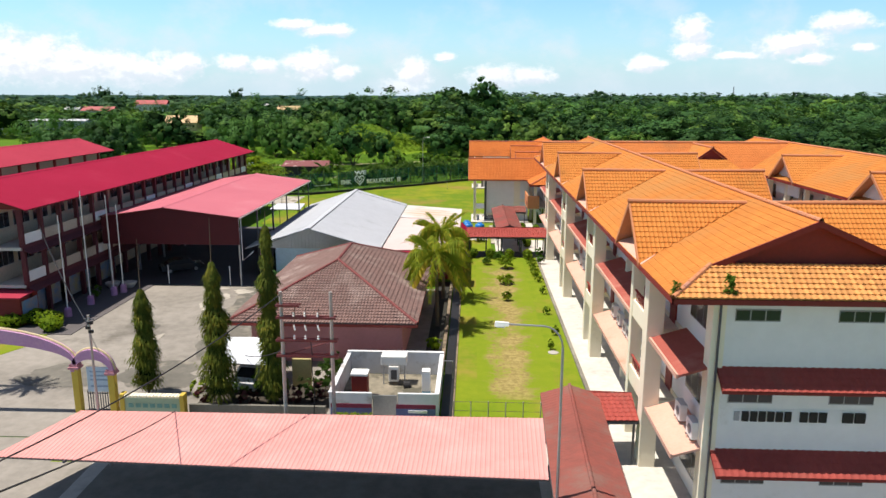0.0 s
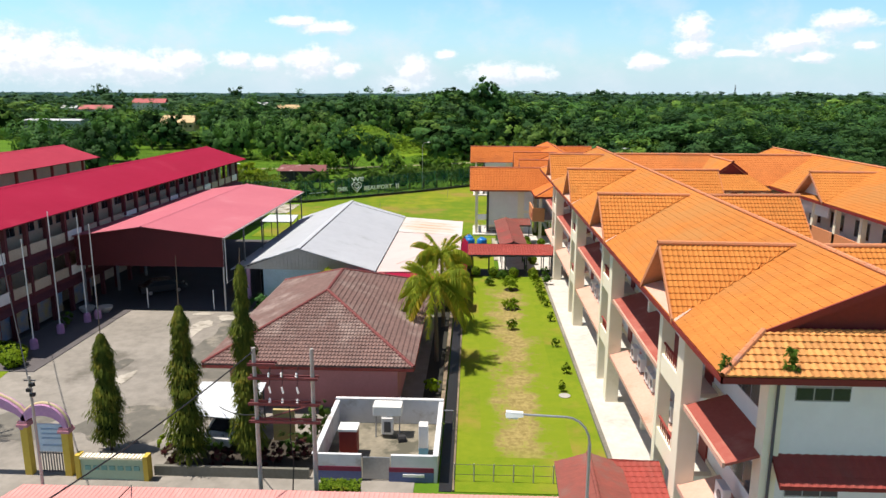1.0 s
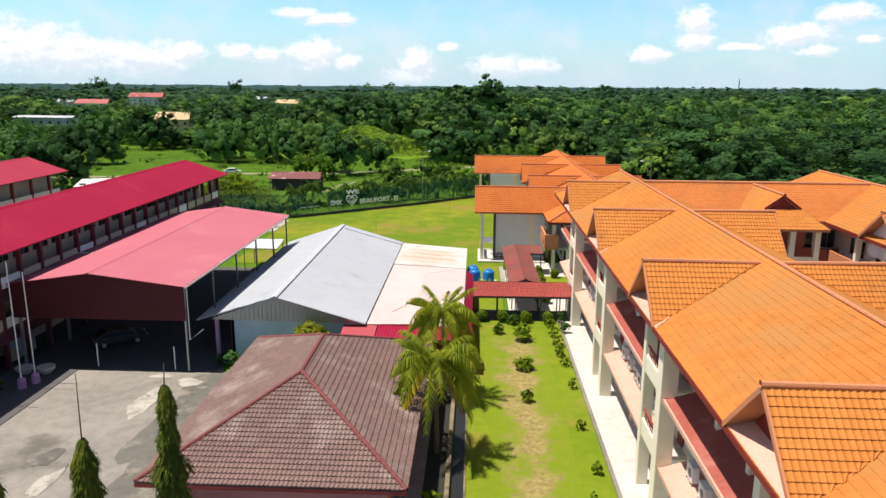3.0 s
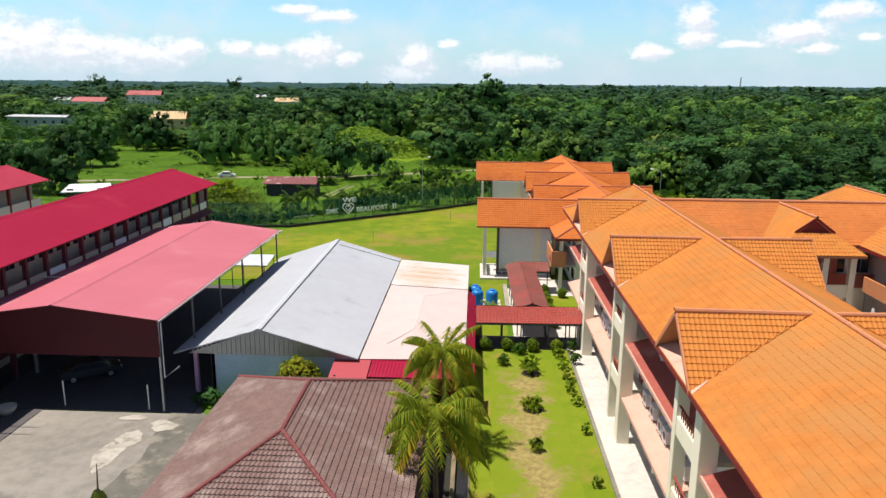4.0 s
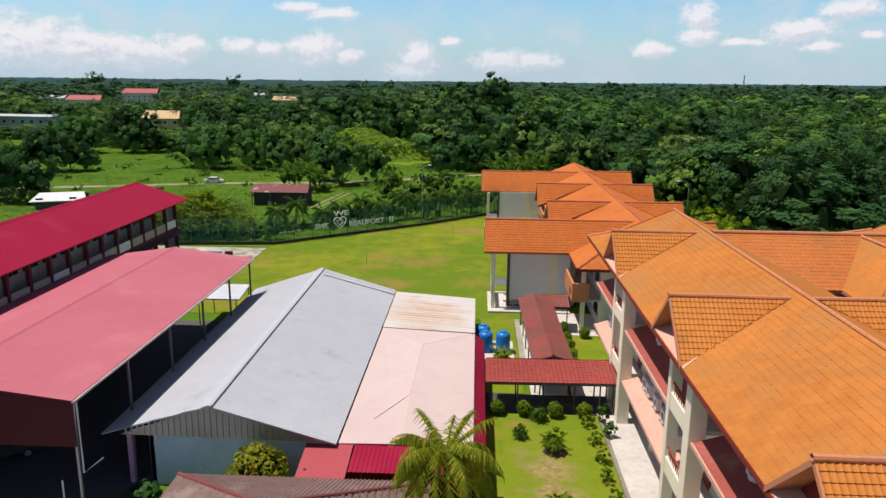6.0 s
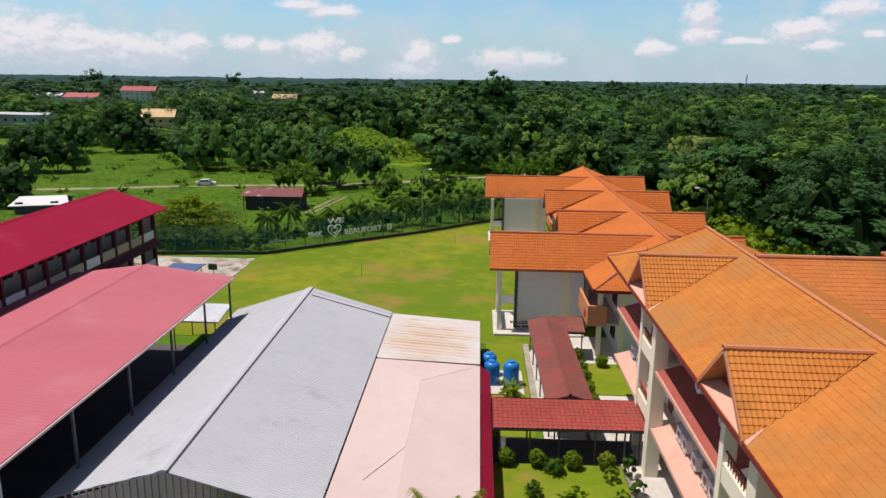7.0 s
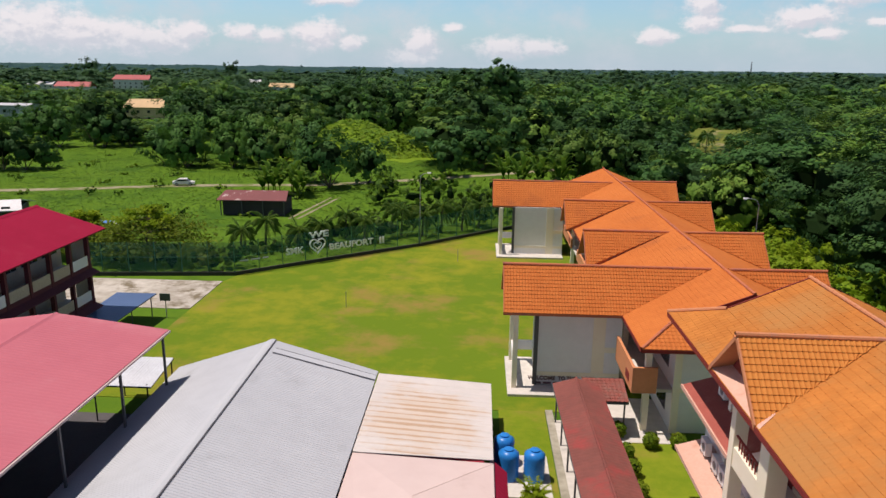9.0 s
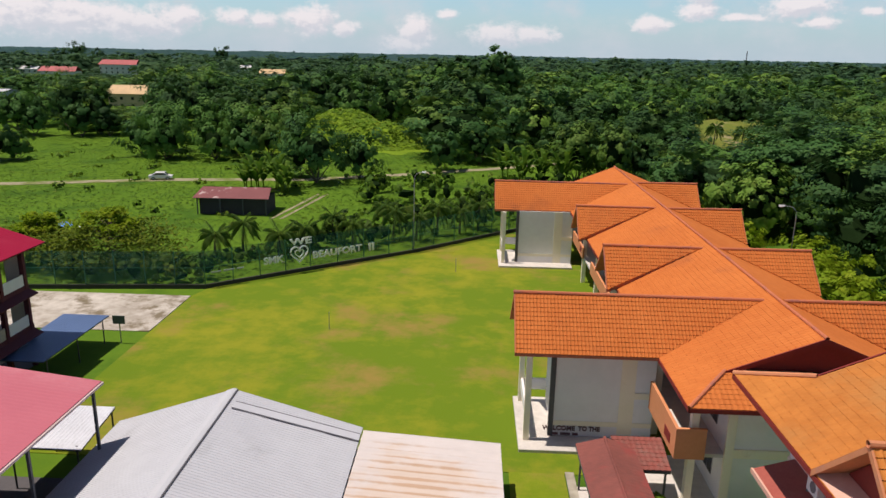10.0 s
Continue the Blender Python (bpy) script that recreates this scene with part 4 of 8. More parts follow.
def crimson_block():
    b = thing("classroom_block", (-40.8, 83, 0), "long three-storey classroom block with a crimson metal roof", "building", "crimson-roofed blocks")
    x0, x1, xr, y0, y1 = -46.6, -34.85, -40.75, 52.9, 112.6
    gable_roof(b, x0, x1, xr, y0, y1, 9.35, 11.2, CRIMSON, DARKRED)
    part("gable_wall", MB().poly([(x0 + 0.6, y1 - 0.5, 9.3), (x1 - 0.6, y1 - 0.5, 9.3), (xr, y1 - 0.5, 11.0)], 0.15, Vector((0, -1, 0))), DARKRED, b)
    part("gable_wall", MB().poly([(x0 + 0.6, y0 + 0.5, 9.3), (x1 - 0.6, y0 + 0.5, 9.3), (xr, y0 + 0.5, 11.0)], 0.15, Vector((0, 1, 0))), DARKRED, b)
    part("wall", MB().box(-45.4, -38.6, y0 + 0.8, y1 - 0.9, 0, 9.2), M("cream_block_wall", (0.6, 0.5, 0.38), rough=0.85), b)
    DULLCREAM = M("soiled_cream_paint", (0.55, 0.47, 0.37), (0.4, 0.33, 0.26), rough=0.85, amount=0.5)
    grime = M("maroon_band", (0.13, 0.032, 0.04), (0.08, 0.02, 0.026), rough=0.8)
    for z in (2.95, 6.05):
        part("floor_slab", MB().box(-38.6, -36.0, y0 + 0.8, y1 - 0.9, z - 0.15, z + 0.1), CONCRETE, b)
        part("parapet_band", MB().box(-36.1, -35.95, y0 + 0.8, y1 - 0.9, z - 0.35, z + 0.3), grime, b)
        sill = part("sill_roof", MB().poly([(-35.3, y0 + 0.8, z - 0.35), (-35.3, y1 - 0.9, z - 0.35), (-36.0, y1 - 0.9, z - 0.02), (-36.0, y0 + 0.8, z - 0.02)], 0.06), grime, b)
    n = 21
    for i in range(n + 1):
        y = y0 + 1 + (y1 - y0 - 2.2) * i / n
        part("column", MB().box(-36.25, -35.9, y - 0.14, y + 0.14, 0, 9.2), grime, b)
        if i < n:
            w = (y1 - y0 - 2.2) / n
            for z in (3.25, 6.35):
                part("parapet_panel", MB().box(-36.06, -35.98, y + 0.2, y + w - 0.2, z, z + 0.85), DULLCREAM if i % 4 else WHITE, b)
            for z in (4.3, 7.4, 1.2):
                window(b, (-38.6, y + 0.3, z), w - 0.6, 1.3, "x+", n=3)
    part("end_panel", MB().box(-37.6, -36.4, y1 - 0.92, y1 - 0.8, 6.3, 9.1), CREAM, b)
    part("end_panel", MB().box(-37.6, -36.4, y1 - 0.92, y1 - 0.8, 3.2, 5.8), CREAM, b)
    return b


crimson_block()


def crimson_block_far():
    b = thing("classroom_block", (-63, 90, 0), "classroom block with a lighter red metal roof behind", "building", "crimson-roofed blocks")
    gable_roof(b, -69.5, -58.2, -63.8, 60, 113.8, 9.35, 11.2, CORAL, DARKRED)
    part("wall", MB().box(-67.5, -60, 61, 112.5, 0, 9.2), M("cream_block_wall_far", (0.5, 0.42, 0.33), rough=0.85), b)
    for y in range(62, 112, 4):
        part("column", MB().box(-59.2, -58.9, y, y + 0.3, 0, 9.2), DARKRED, b)
    for z in (3.0, 6.1):
        part("parapet_band", MB().box(-59.1, -58.95, 61, 112.5, z, z + 1.0), CREAM, b)
    return b


crimson_block_far()


# ---- rose canopy, grey hall, lean-to ----
def canopy():
    b = thing("canopy", (-29, 80, 0), "tall open canopy with a faded rose metal roof on steel posts", "canopy")
    x0, x1, xr, y0, y1, ze, zr = -35.7, -22.15, -29.4, 65.2, 95.2, 6.8, 7.7
    gable_roof(b, x0, x1, xr, y0, y1 + 0.4, ze, zr, ROSE, DARKRED)
    part("gable_cladding", MB().poly([(x0 + 0.1, y0 + 0.15, 4.1), (x1 - 0.1, y0 + 0.15, 4.1), (x1 - 0.1, y0 + 0.15, ze - 0.1), (xr, y0 + 0.15, zr - 0.1), (x0 + 0.1, y0 + 0.15, ze - 0.1)], 0.08, Vector((0, 1, 0))), M("maroon_cladding", (0.10, 0.012, 0.016), (0.07, 0.009, 0.012), rough=0.7), b)
    part("gutter", MB().box(x1 - 0.04, x1 + 0.1, y0, y1 + 0.4, ze - 0.16, ze - 0.04), PALEPINK, b)
    for y in (65.5, 71.5, 77.5, 83.5, 89.5, 95.0):
        part("post", MB().box(x1 - 0.25, x1 - 0.12, y - 0.065, y + 0.065, 0, ze - 0.1), DARKSTEEL if y > 66 else STEEL, b)
        part("post", MB().box(x0 + 0.5, x0 + 0.68, y - 0.09, y + 0.09, 0, ze - 0.1), STEEL, b)
        part("truss", MB().box(x0 + 0.5, x1 - 0.1, y - 0.06, y + 0.06, ze - 0.35, ze - 0.2), DARKSTEEL, b)
    part("batten", MB().box(-36.0, -33.0, 74.4, 74.5, 7.0, 7.06), PLASTIC, b, "loose white batten on the roof sheet")
    part("downpipe", MB().pipe([(x1 + 0.1, y0 + 0.2, ze - 0.2), (x1 + 0.1, y0 + 0.2, 2.6), (x1 + 1.1, y0 + 0.4, 3.4)], 0.05), PLASTIC, b)
    return b


canopy()


def grey_hall():
    b = thing("hall", (-15, 83, 0), "low white hall with a pale grey ribbed metal roof", "building")
    x0, x1, xr, y0, y1, zr = -22.9, -9.15, -16.25, 68.2, 98.3, 5.25
    zl, z1 = 3.02, 3.2
    sheeted(b, [[(x0, y1, zl), (x0, y0 + 0.7, zl), (xr, y0, zr), (xr, y1, zr)], [(x1, y0, z1), (x1, y1, z1), (xr, y1, zr), (xr, y0, zr)]], GREYMETAL, GREYMETAL, pitch=0.2, amp=0.026)
    part("ridge_cap", MB().poly([(xr - 0.45, y0, zr - 0.1), (xr - 0.05, y0, zr + 0.06), (xr + 0.16, y0, zr + 0.03), (xr + 0.16, y0, zr - 0.08)], y1 - y0, Vector((0, 1, 0))), M("bright_ridge_flashing", (0.46, 0.48, 0.51), (0.41, 0.43, 0.46), rough=0.7, spec=0.15), b, "pale folded ridge flashing")
    part("flashing_lip", MB().box(xr + 0.165, xr + 0.225, y0, y1, zr - 0.09, zr + 0.012), DARKSTEEL, b)
    part("wall", MB().box(-20.0, -9.4, y0 + 0.5, y1 - 0.4, 0, 3.15), M("pale_blue_wall", (0.56, 0.69, 0.82), rough=0.85), b)
    cl = part("gable_cladding", MB().poly([(x0 + 1.3, y0 + 0.35, 3.2), (x1, y0 + 0.35, 3.1), (xr, y0 + 0.35, zr - 0.1)], 0.1, Vector((0, 1, 0))), STEEL, b)
    for i in range(36):
        x = x0 + 1.6 + i * 0.35
        top = zr - 0.15 - abs(x - xr) * 0.3
        if top > 3.3:
            part("cladding_rib", MB().box(x, x + 0.08, y0 + 0.3, y0 + 0.345, 3.2, top), STEEL, cl)
    for x in (-21.2, -19.9):
        part("post", MB().box(x - 0.14, x + 0.14, y0 + 0.5, y0 + 0.8, 0, 3.3), PURPLE if x < -21 else DARKSTEEL, b)
    def on_slope(y, x):
        return (x, y, zr + 0.06 - (x - xr) * (zr - z1) / (x1 - xr))

    for a0, a1, mat in ((96.3, 96.42, DARKSTEEL), (96.425, 97.05, GREYMETAL), (97.055, 97.12, DARKSTEEL)):
        part("rear_flashing", MB().poly([on_slope(a0, xr + 0.5), on_slope(a0 + 0.4, x1), on_slope(a1 + 0.4, x1), on_slope(a1, xr + 0.5)], 0.02), mat, b)
    return b


grey_hall()


def lean_to():
    b = thing("lean_to", (-5.3, 83, 0), "lean-to with a pale pink metal roof and a rusting end bay", "building")
    x0, x1 = -9.1, -1.5
    y0, ys, y1 = 68.6, 88.0, 98.3
    za, zb, zr = 3.05, 2.65, 3.12
    part("rusted_sheet", rib_sheet([(x1, ys, 2.6), (x1, y1, 2.55), (x0, y1, 3.12), (x0, ys, 3.12)], pitch=0.95, amp=0.05), RUSTY, b, "pale sheet with rust streaks")
    part("roof_sheet", MB().poly([(x0, y0, za), (-5.6, y0, zr), (-5.6, 75, zr + 0.06), (-5.5, 84.0, zr + 0.06), (x1, ys, zb + 0.05), (x0, ys, za)], 0.05), PALEPINK, b)
    part("roof_sheet", MB().poly([(-5.6, y0, zr), (x1, y0, zb), (x1, ys, zb + 0.05), (-5.5, 84.0, zr + 0.06), (-5.6, 75, zr + 0.06)], 0.05), PALEPINK, b)
    part("ridge_cap", MB().pipe([(x0 + 1.6, 71.6, 3.1), (-5.65, 75, 3.18), (-5.5, 84.0, 3.18), (x1, ys, 2.7)], 0.02), PALEPINK, b)
    part("wall", MB().box(x0 + 0.35, x1 - 0.5, y0 + 0.6, y1 - 0.3, 0, 2.55), M("crimson_wall", (0.36, 0.04, 0.06), rough=0.8), b)
    side = part("side_screen", rib_sheet([(x1 + 0.75, y0 - 0.6, 1.9), (x1 + 0.75, 88.5, 1.9), (x1 + 0.06, 88.5, 2.5), (x1 + 0.06, y0 - 0.6, 2.5)], pitch=0.3), CRIMSON, b, "crimson side awning")
    part("screen_wall", MB().box(x1 + 0.62, x1 + 0.7, y0 - 0.5, 88.4, 0, 1.9), M("crimson_screen", (0.36, 0.02, 0.05), rough=0.7), b)
    front = part("front_awning", rib_sheet([(-8.15, 66.1, 2.75), (x1 + 0.7, 66.1, 2.75), (x1 + 0.7, y0, 2.98), (-8.15, y0, 2.98)], pitch=0.25, amp=0.03), CRIMSON, b, "crimson ribbed front awning")
    part("porch_roof", MB().poly([(-10.9, 65.3, 2.5), (-8.25, 65.3, 2.5), (-8.25, y0, 2.98), (-10.9, y0, 2.98)], 0.06), M("coral_flat_sheet", (0.42, 0.07, 0.085), (0.35, 0.055, 0.07), rough=0.7), b, "smooth coral porch roof")
    for x in (-10.5, -7.5, -4.5, -1.3):
        part("post", MB().box(x - 0.06, x + 0.06, 66.3, 66.42, 0, 2.72), DARKSTEEL, b)
    return b


lean_to()


# ---- brown-tiled bungalow ----
DULLRED = M("dull_red_ridge_tile", (0.22, 0.058, 0.055), (0.14, 0.045, 0.042), rough=0.8)


def bungalow():
    b = thing("bungalow", (-10, 56, 0), "single-storey pink bungalow with a weathered brown hipped tile roof", "building")
    x0, x1, y0, y1, ze, zr = -16.55, -3.65, 44.8, 64.6, 3.15, 5.8
    xr, ya, yb = -10.25, 52.2, 58.2
    A, B, C, D = (x0, y0, ze), (x1, y0, ze), (x1, y1, ze), (x0, y1, ze)
    P, Q = (xr, ya, zr), (xr, yb, zr)
    tiled(b, "roof_tiles", [[A, B, P], [B, C, Q, P], [C, D, Q], [D, A, P, Q]], BROWNTILE, BROWNTILE, tw=0.22, ch=0.33, amp=0.075, step=0.06, cols=3)
    for p, q in ((A, P), (B, P), (C, Q), (D, Q), (P, Q)):
        cap(b, Vector(p) + Vector((0, 0, 0.05)), Vector(q) + Vector((0, 0, 0.05)), DULLRED, r=0.12)
    part("fascia", MB().box(x0, x1, y0 - 0.02, y0 + 0.06, ze - 0.25, ze - 0.06).box(x1 - 0.06, x1 + 0.02, y0, y1, ze - 0.25, ze - 0.06).box(x0 - 0.02, x0 + 0.06, y0, y1, ze - 0.25, ze - 0.06), REDTILE, b)
    part("wall", MB().box(x0 + 1.3, x1 - 1.1, y0 + 1.1, y1 - 1.0, 0, 3.0), PINKWALL, b)
    return b


bungalow()


# ---- carport and covered walks ----
def carport():
    b = thing("carport", (-8.5, 29, 0), "long open carport with a sun-bleached pink ribbed roof", "carport")
    pts = [(-21.4, 27.6, 2.35), (3.3, 26.7, 2.35), (3.55, 31.95, 2.6), (-19.6, 31.9, 2.6)]
    sheeted(b, [pts], CARPORT, DARKSTEEL, pitch=0.21, amp=0.018)
    for x in (-18, -12, -6, 0, 3.0):
        part("post", MB().tube((x, 31.2, 0), (x, 31.2, 2.5), 0.06), STEEL, b)
        part("beam", MB().box(x - 0.05, x + 0.05, 27.4, 31.8, 2.2, 2.3), DARKSTEEL, b)
    return b


carport()


def gabled_walk(name, label, xr, w, y0, y1, ze, zr, mat, lean=0.0):
    """A covered walk along y; lean shifts its far end in x."""
    b = thing(name, (xr, (y0 + y1) / 2, 0), label, "covered walkway", "covered walks")
    a, c = xr, xr + lean
    tiled(b, "roof_tiles", [[(c - w, y1, ze), (a - w, y0, ze), (a, y0, zr), (c, y1, zr)], [(a + w, y0, ze), (c + w, y1, ze), (c, y1, zr), (a, y0, zr)]], mat, DARKSTEEL, amp=0.02, step=0.02)
    cap(b, (a, y0, zr + 0.04), (c, y1, zr + 0.04), mat, r=0.09)
    n = max(2, int((y1 - y0) / 3))
    for i in range(n + 1):
        y, x = y0 + 0.3 + (y1 - y0 - 0.6) * i / n, a + (c - a) * i / n
        for s in (-1, 1):
            part("post", MB().box(x + s * (w - 0.3) - 0.05, x + s * (w - 0.3) + 0.05, y - 0.05, y + 0.05, 0, ze), DARKSTEEL, b)
    part("path", MB().box(min(a, c) - w + 0.2, max(a, c) + w - 0.2, y0, y1, 0, 0.08), CONCRETE, b)
    return b


gabled_walk("covered_walk", "covered walk with a dull red tiled gable roof", 4.35, 1.55, 82.3, 98.2, 2.75, 3.2, OLDRED, lean=-0.2)


def cross_walk():
    b = thing("covered_walk", (4, 80.8, 0), "covered walk with a red tiled lean-to roof on dark posts", "covered walkway", "covered walks")
    tiled(b, "roof_tiles", [[(-0.7, 79.1, 2.4), (8.6, 79.3, 2.4), (8.9, 82.4, 2.95), (-0.7, 82.2, 2.95)]], REDTILE, DARKSTEEL, amp=0.03)
    for x in (-0.3, 1.6, 3.4, 5.6, 7.4, 8.3):
        for y in (79.5, 81.9):
            part("post", MB().box(x - 0.05, x + 0.05, y - 0.05, y + 0.05, 0, 2.5), DARKSTEEL, b)
    # Path floor is dark in colour for the shade below the roof.
    part("path", MB().box(-0.9, 8.3, 79.25, 82.3, 0, 0.08), SHADEFLOOR, b)
    return b


cross_walk()


def end_walk():
    b = thing("covered_walk", (6.4, 97.5, 0), "short covered walk with a faded red tiled roof", "covered walkway", "covered walks")
    tiled(b, "roof_tiles", [[(4.6, 96.2, 2.55), (7.3, 96.2, 2.55), (7.4, 98.9, 2.95), (4.6, 98.9, 2.95)]], WALKRED, DARKSTEEL, amp=0.03)
    for x in (5.0, 7.1):
        part("post", MB().box(x - 0.05, x + 0.05, 96.4, 96.5, 0, 2.5), DARKSTEEL, b)
    return b


end_walk()


# ---- trees ----


def cards(points, normals, size, rng, spread=0.5, aspect=0.6):
    """Small leaf-clump faces at points, roughly facing outwards; each is a bent quad."""
    n = len(points)
    nn = normals + rng.normal(0, spread, (n, 3))
    nn /= np.linalg.norm(nn, axis=1)[:, None] + 1e-9
    a = np.cross(nn, rng.normal(0, 1, (n, 3)))
    a /= np.linalg.norm(a, axis=1)[:, None] + 1e-9
    b = np.cross(nn, a)
    s = size * rng.uniform(0.6, 1.3, (n, 1))
    v = np.stack([points - a * s, points - b * s * aspect + nn * s * 0.15, points + a * s, points + b * s * aspect + nn * s * 0.15], 1).reshape(-1, 3)
    return v, np.arange(4 * n).reshape(-1, 4)


def flakes(points, normals, size, rng, spread=0.5):
    """Three-cornered leaf clumps at points, roughly facing outwards."""
    n = len(points)
    nn = normals + rng.normal(0, spread, (n, 3))
    nn /= np.linalg.norm(nn, axis=1)[:, None] + 1e-9
    a = np.cross(nn, rng.normal(0, 1, (n, 3)))
    a /= np.linalg.norm(a, axis=1)[:, None] + 1e-9
    b = np.cross(nn, a)
    s = size * rng.uniform(0.7, 1.35, (n, 1))
    v = np.stack([points - a * s - b * s * 0.5, points + a * s * 0.9 - b * s * 0.4, points + b * s * 1.1], 1).reshape(-1, 3)
    return v, np.arange(3 * n).reshape(-1, 3)


def ball(c, r, rng, n=6):
    """A rough low lump."""
    th = np.linspace(0, np.pi, n)
    ph = np.linspace(0, 2 * np.pi, n + 3)[:-1]
    P = np.array([[math.sin(a) * math.cos(b), math.sin(a) * math.sin(b), math.cos(a)] for a in th for b in ph]) * np.asarray(r) * rng.uniform(0.85, 1.0, (len(th) * len(ph), 1)) + c
    m = len(ph)
    F = [(i * m + j, i * m + (j + 1) % m, (i + 1) * m + (j + 1) % m, (i + 1) * m + j) for i in range(n - 1) for j in range(m)]
    return P, np.array(F)


def globe(cuts):
    """A round body, the base of the inner crowns."""
    bm = bmesh.new()
    bmesh.ops.create_icosphere(bm, subdivisions=cuts, radius=1.0)
    bm.verts.index_update()
    out = np.array([v.co[:] for v in bm.verts]), np.array([[v.index for v in f.verts] for f in bm.faces])
    bm.free()
    return out


GLOBES = {cuts: globe(cuts) for cuts in (1, 2)}


def full_crown(seed, height=15.0, radius=5.0, low=0.15, clumps=34, per=26, size=0.4, flat=0.0):
    """A wood tree's crown from its foot up: leaf clumps of many sizes over an uneven body, near-black in colour for the
    shade between them.
    """
    rng = np.random.default_rng(seed)
    g, gf = GLOBES[1 if clumps < 25 else 2]
    hz = height * (1 - low) / 2
    mid = np.array((0, 0, height - hz))
    ph = rng.uniform(0, 6.28, 6)

    def swell(d):
        a = np.arctan2(d[:, 1], d[:, 0])
        return 1 + 0.2 * np.sin(2 * a + ph[0] + 2.2 * d[:, 2]) + 0.16 * np.sin(3 * a + ph[1] - 3.4 * d[:, 2]) + 0.12 * np.sin(5 * a + ph[2] + 4 * d[:, 2]) + 0.12 * np.sin(6 * d[:, 2] + ph[3])

    # Solid body that wears the shade colour and closes the crown to view.
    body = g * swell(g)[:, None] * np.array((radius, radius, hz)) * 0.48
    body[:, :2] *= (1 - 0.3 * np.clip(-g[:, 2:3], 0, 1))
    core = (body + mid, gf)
    k = np.arange(clumps) + 0.5
    zc = 1 - 1.72 * k / clumps
    turn = k * 2.39996 + ph[4]
    d = np.stack([np.sqrt(np.clip(1 - zc * zc, 0, 1)) * np.cos(turn), np.sqrt(np.clip(1 - zc * zc, 0, 1)) * np.sin(turn), zc], 1) + rng.normal(0, 0.16, (clumps, 3))
    d /= np.linalg.norm(d, axis=1)[:, None]
    c = d * (swell(d) * rng.uniform(0.72, 1.04, clumps))[:, None] * np.array((radius, radius, hz)) * 0.86 + mid
    leaves = []
    for q, out in zip(c, d):
        r = radius * (0.16 + 0.31 * rng.random() ** 1.4) * (1 - 0.25 * flat)
        n = max(6, int(per * (r / (0.28 * radius)) ** 1.6))
        e = rng.normal(0, 1, (n, 3))
        e /= np.linalg.norm(e, axis=1)[:, None]
        e = e * 0.55 + out * 0.6 + np.array((0, 0, 0.15))
        p = q + e * r * rng.uniform(0.55, 1.15, (n, 1)) * np.array((1, 1, 0.9 - 0.4 * flat))
        leaves.append(flakes(p, e * 0.5 + out * 0.7 + np.array((0, 0, 0.1)), size, rng, spread=0.12))
    return join_arrays(leaves), core


WOODLINE = [(-700, 330), (-400, 310), (-165, 300), (-142, 284), (-120, 274), (-100, 264), (-72, 262), (-60, 262), (-48, 275), (-24, 272), (-14, 236), (0, 230), (25, 214), (30, 178), (39, 152), (41, 118), (48, 100), (400, 96), (700, 100)]


def wood_from(x):
    return float(np.interp(x, [p[0] for p in WOODLINE], [p[1] for p in WOODLINE]))


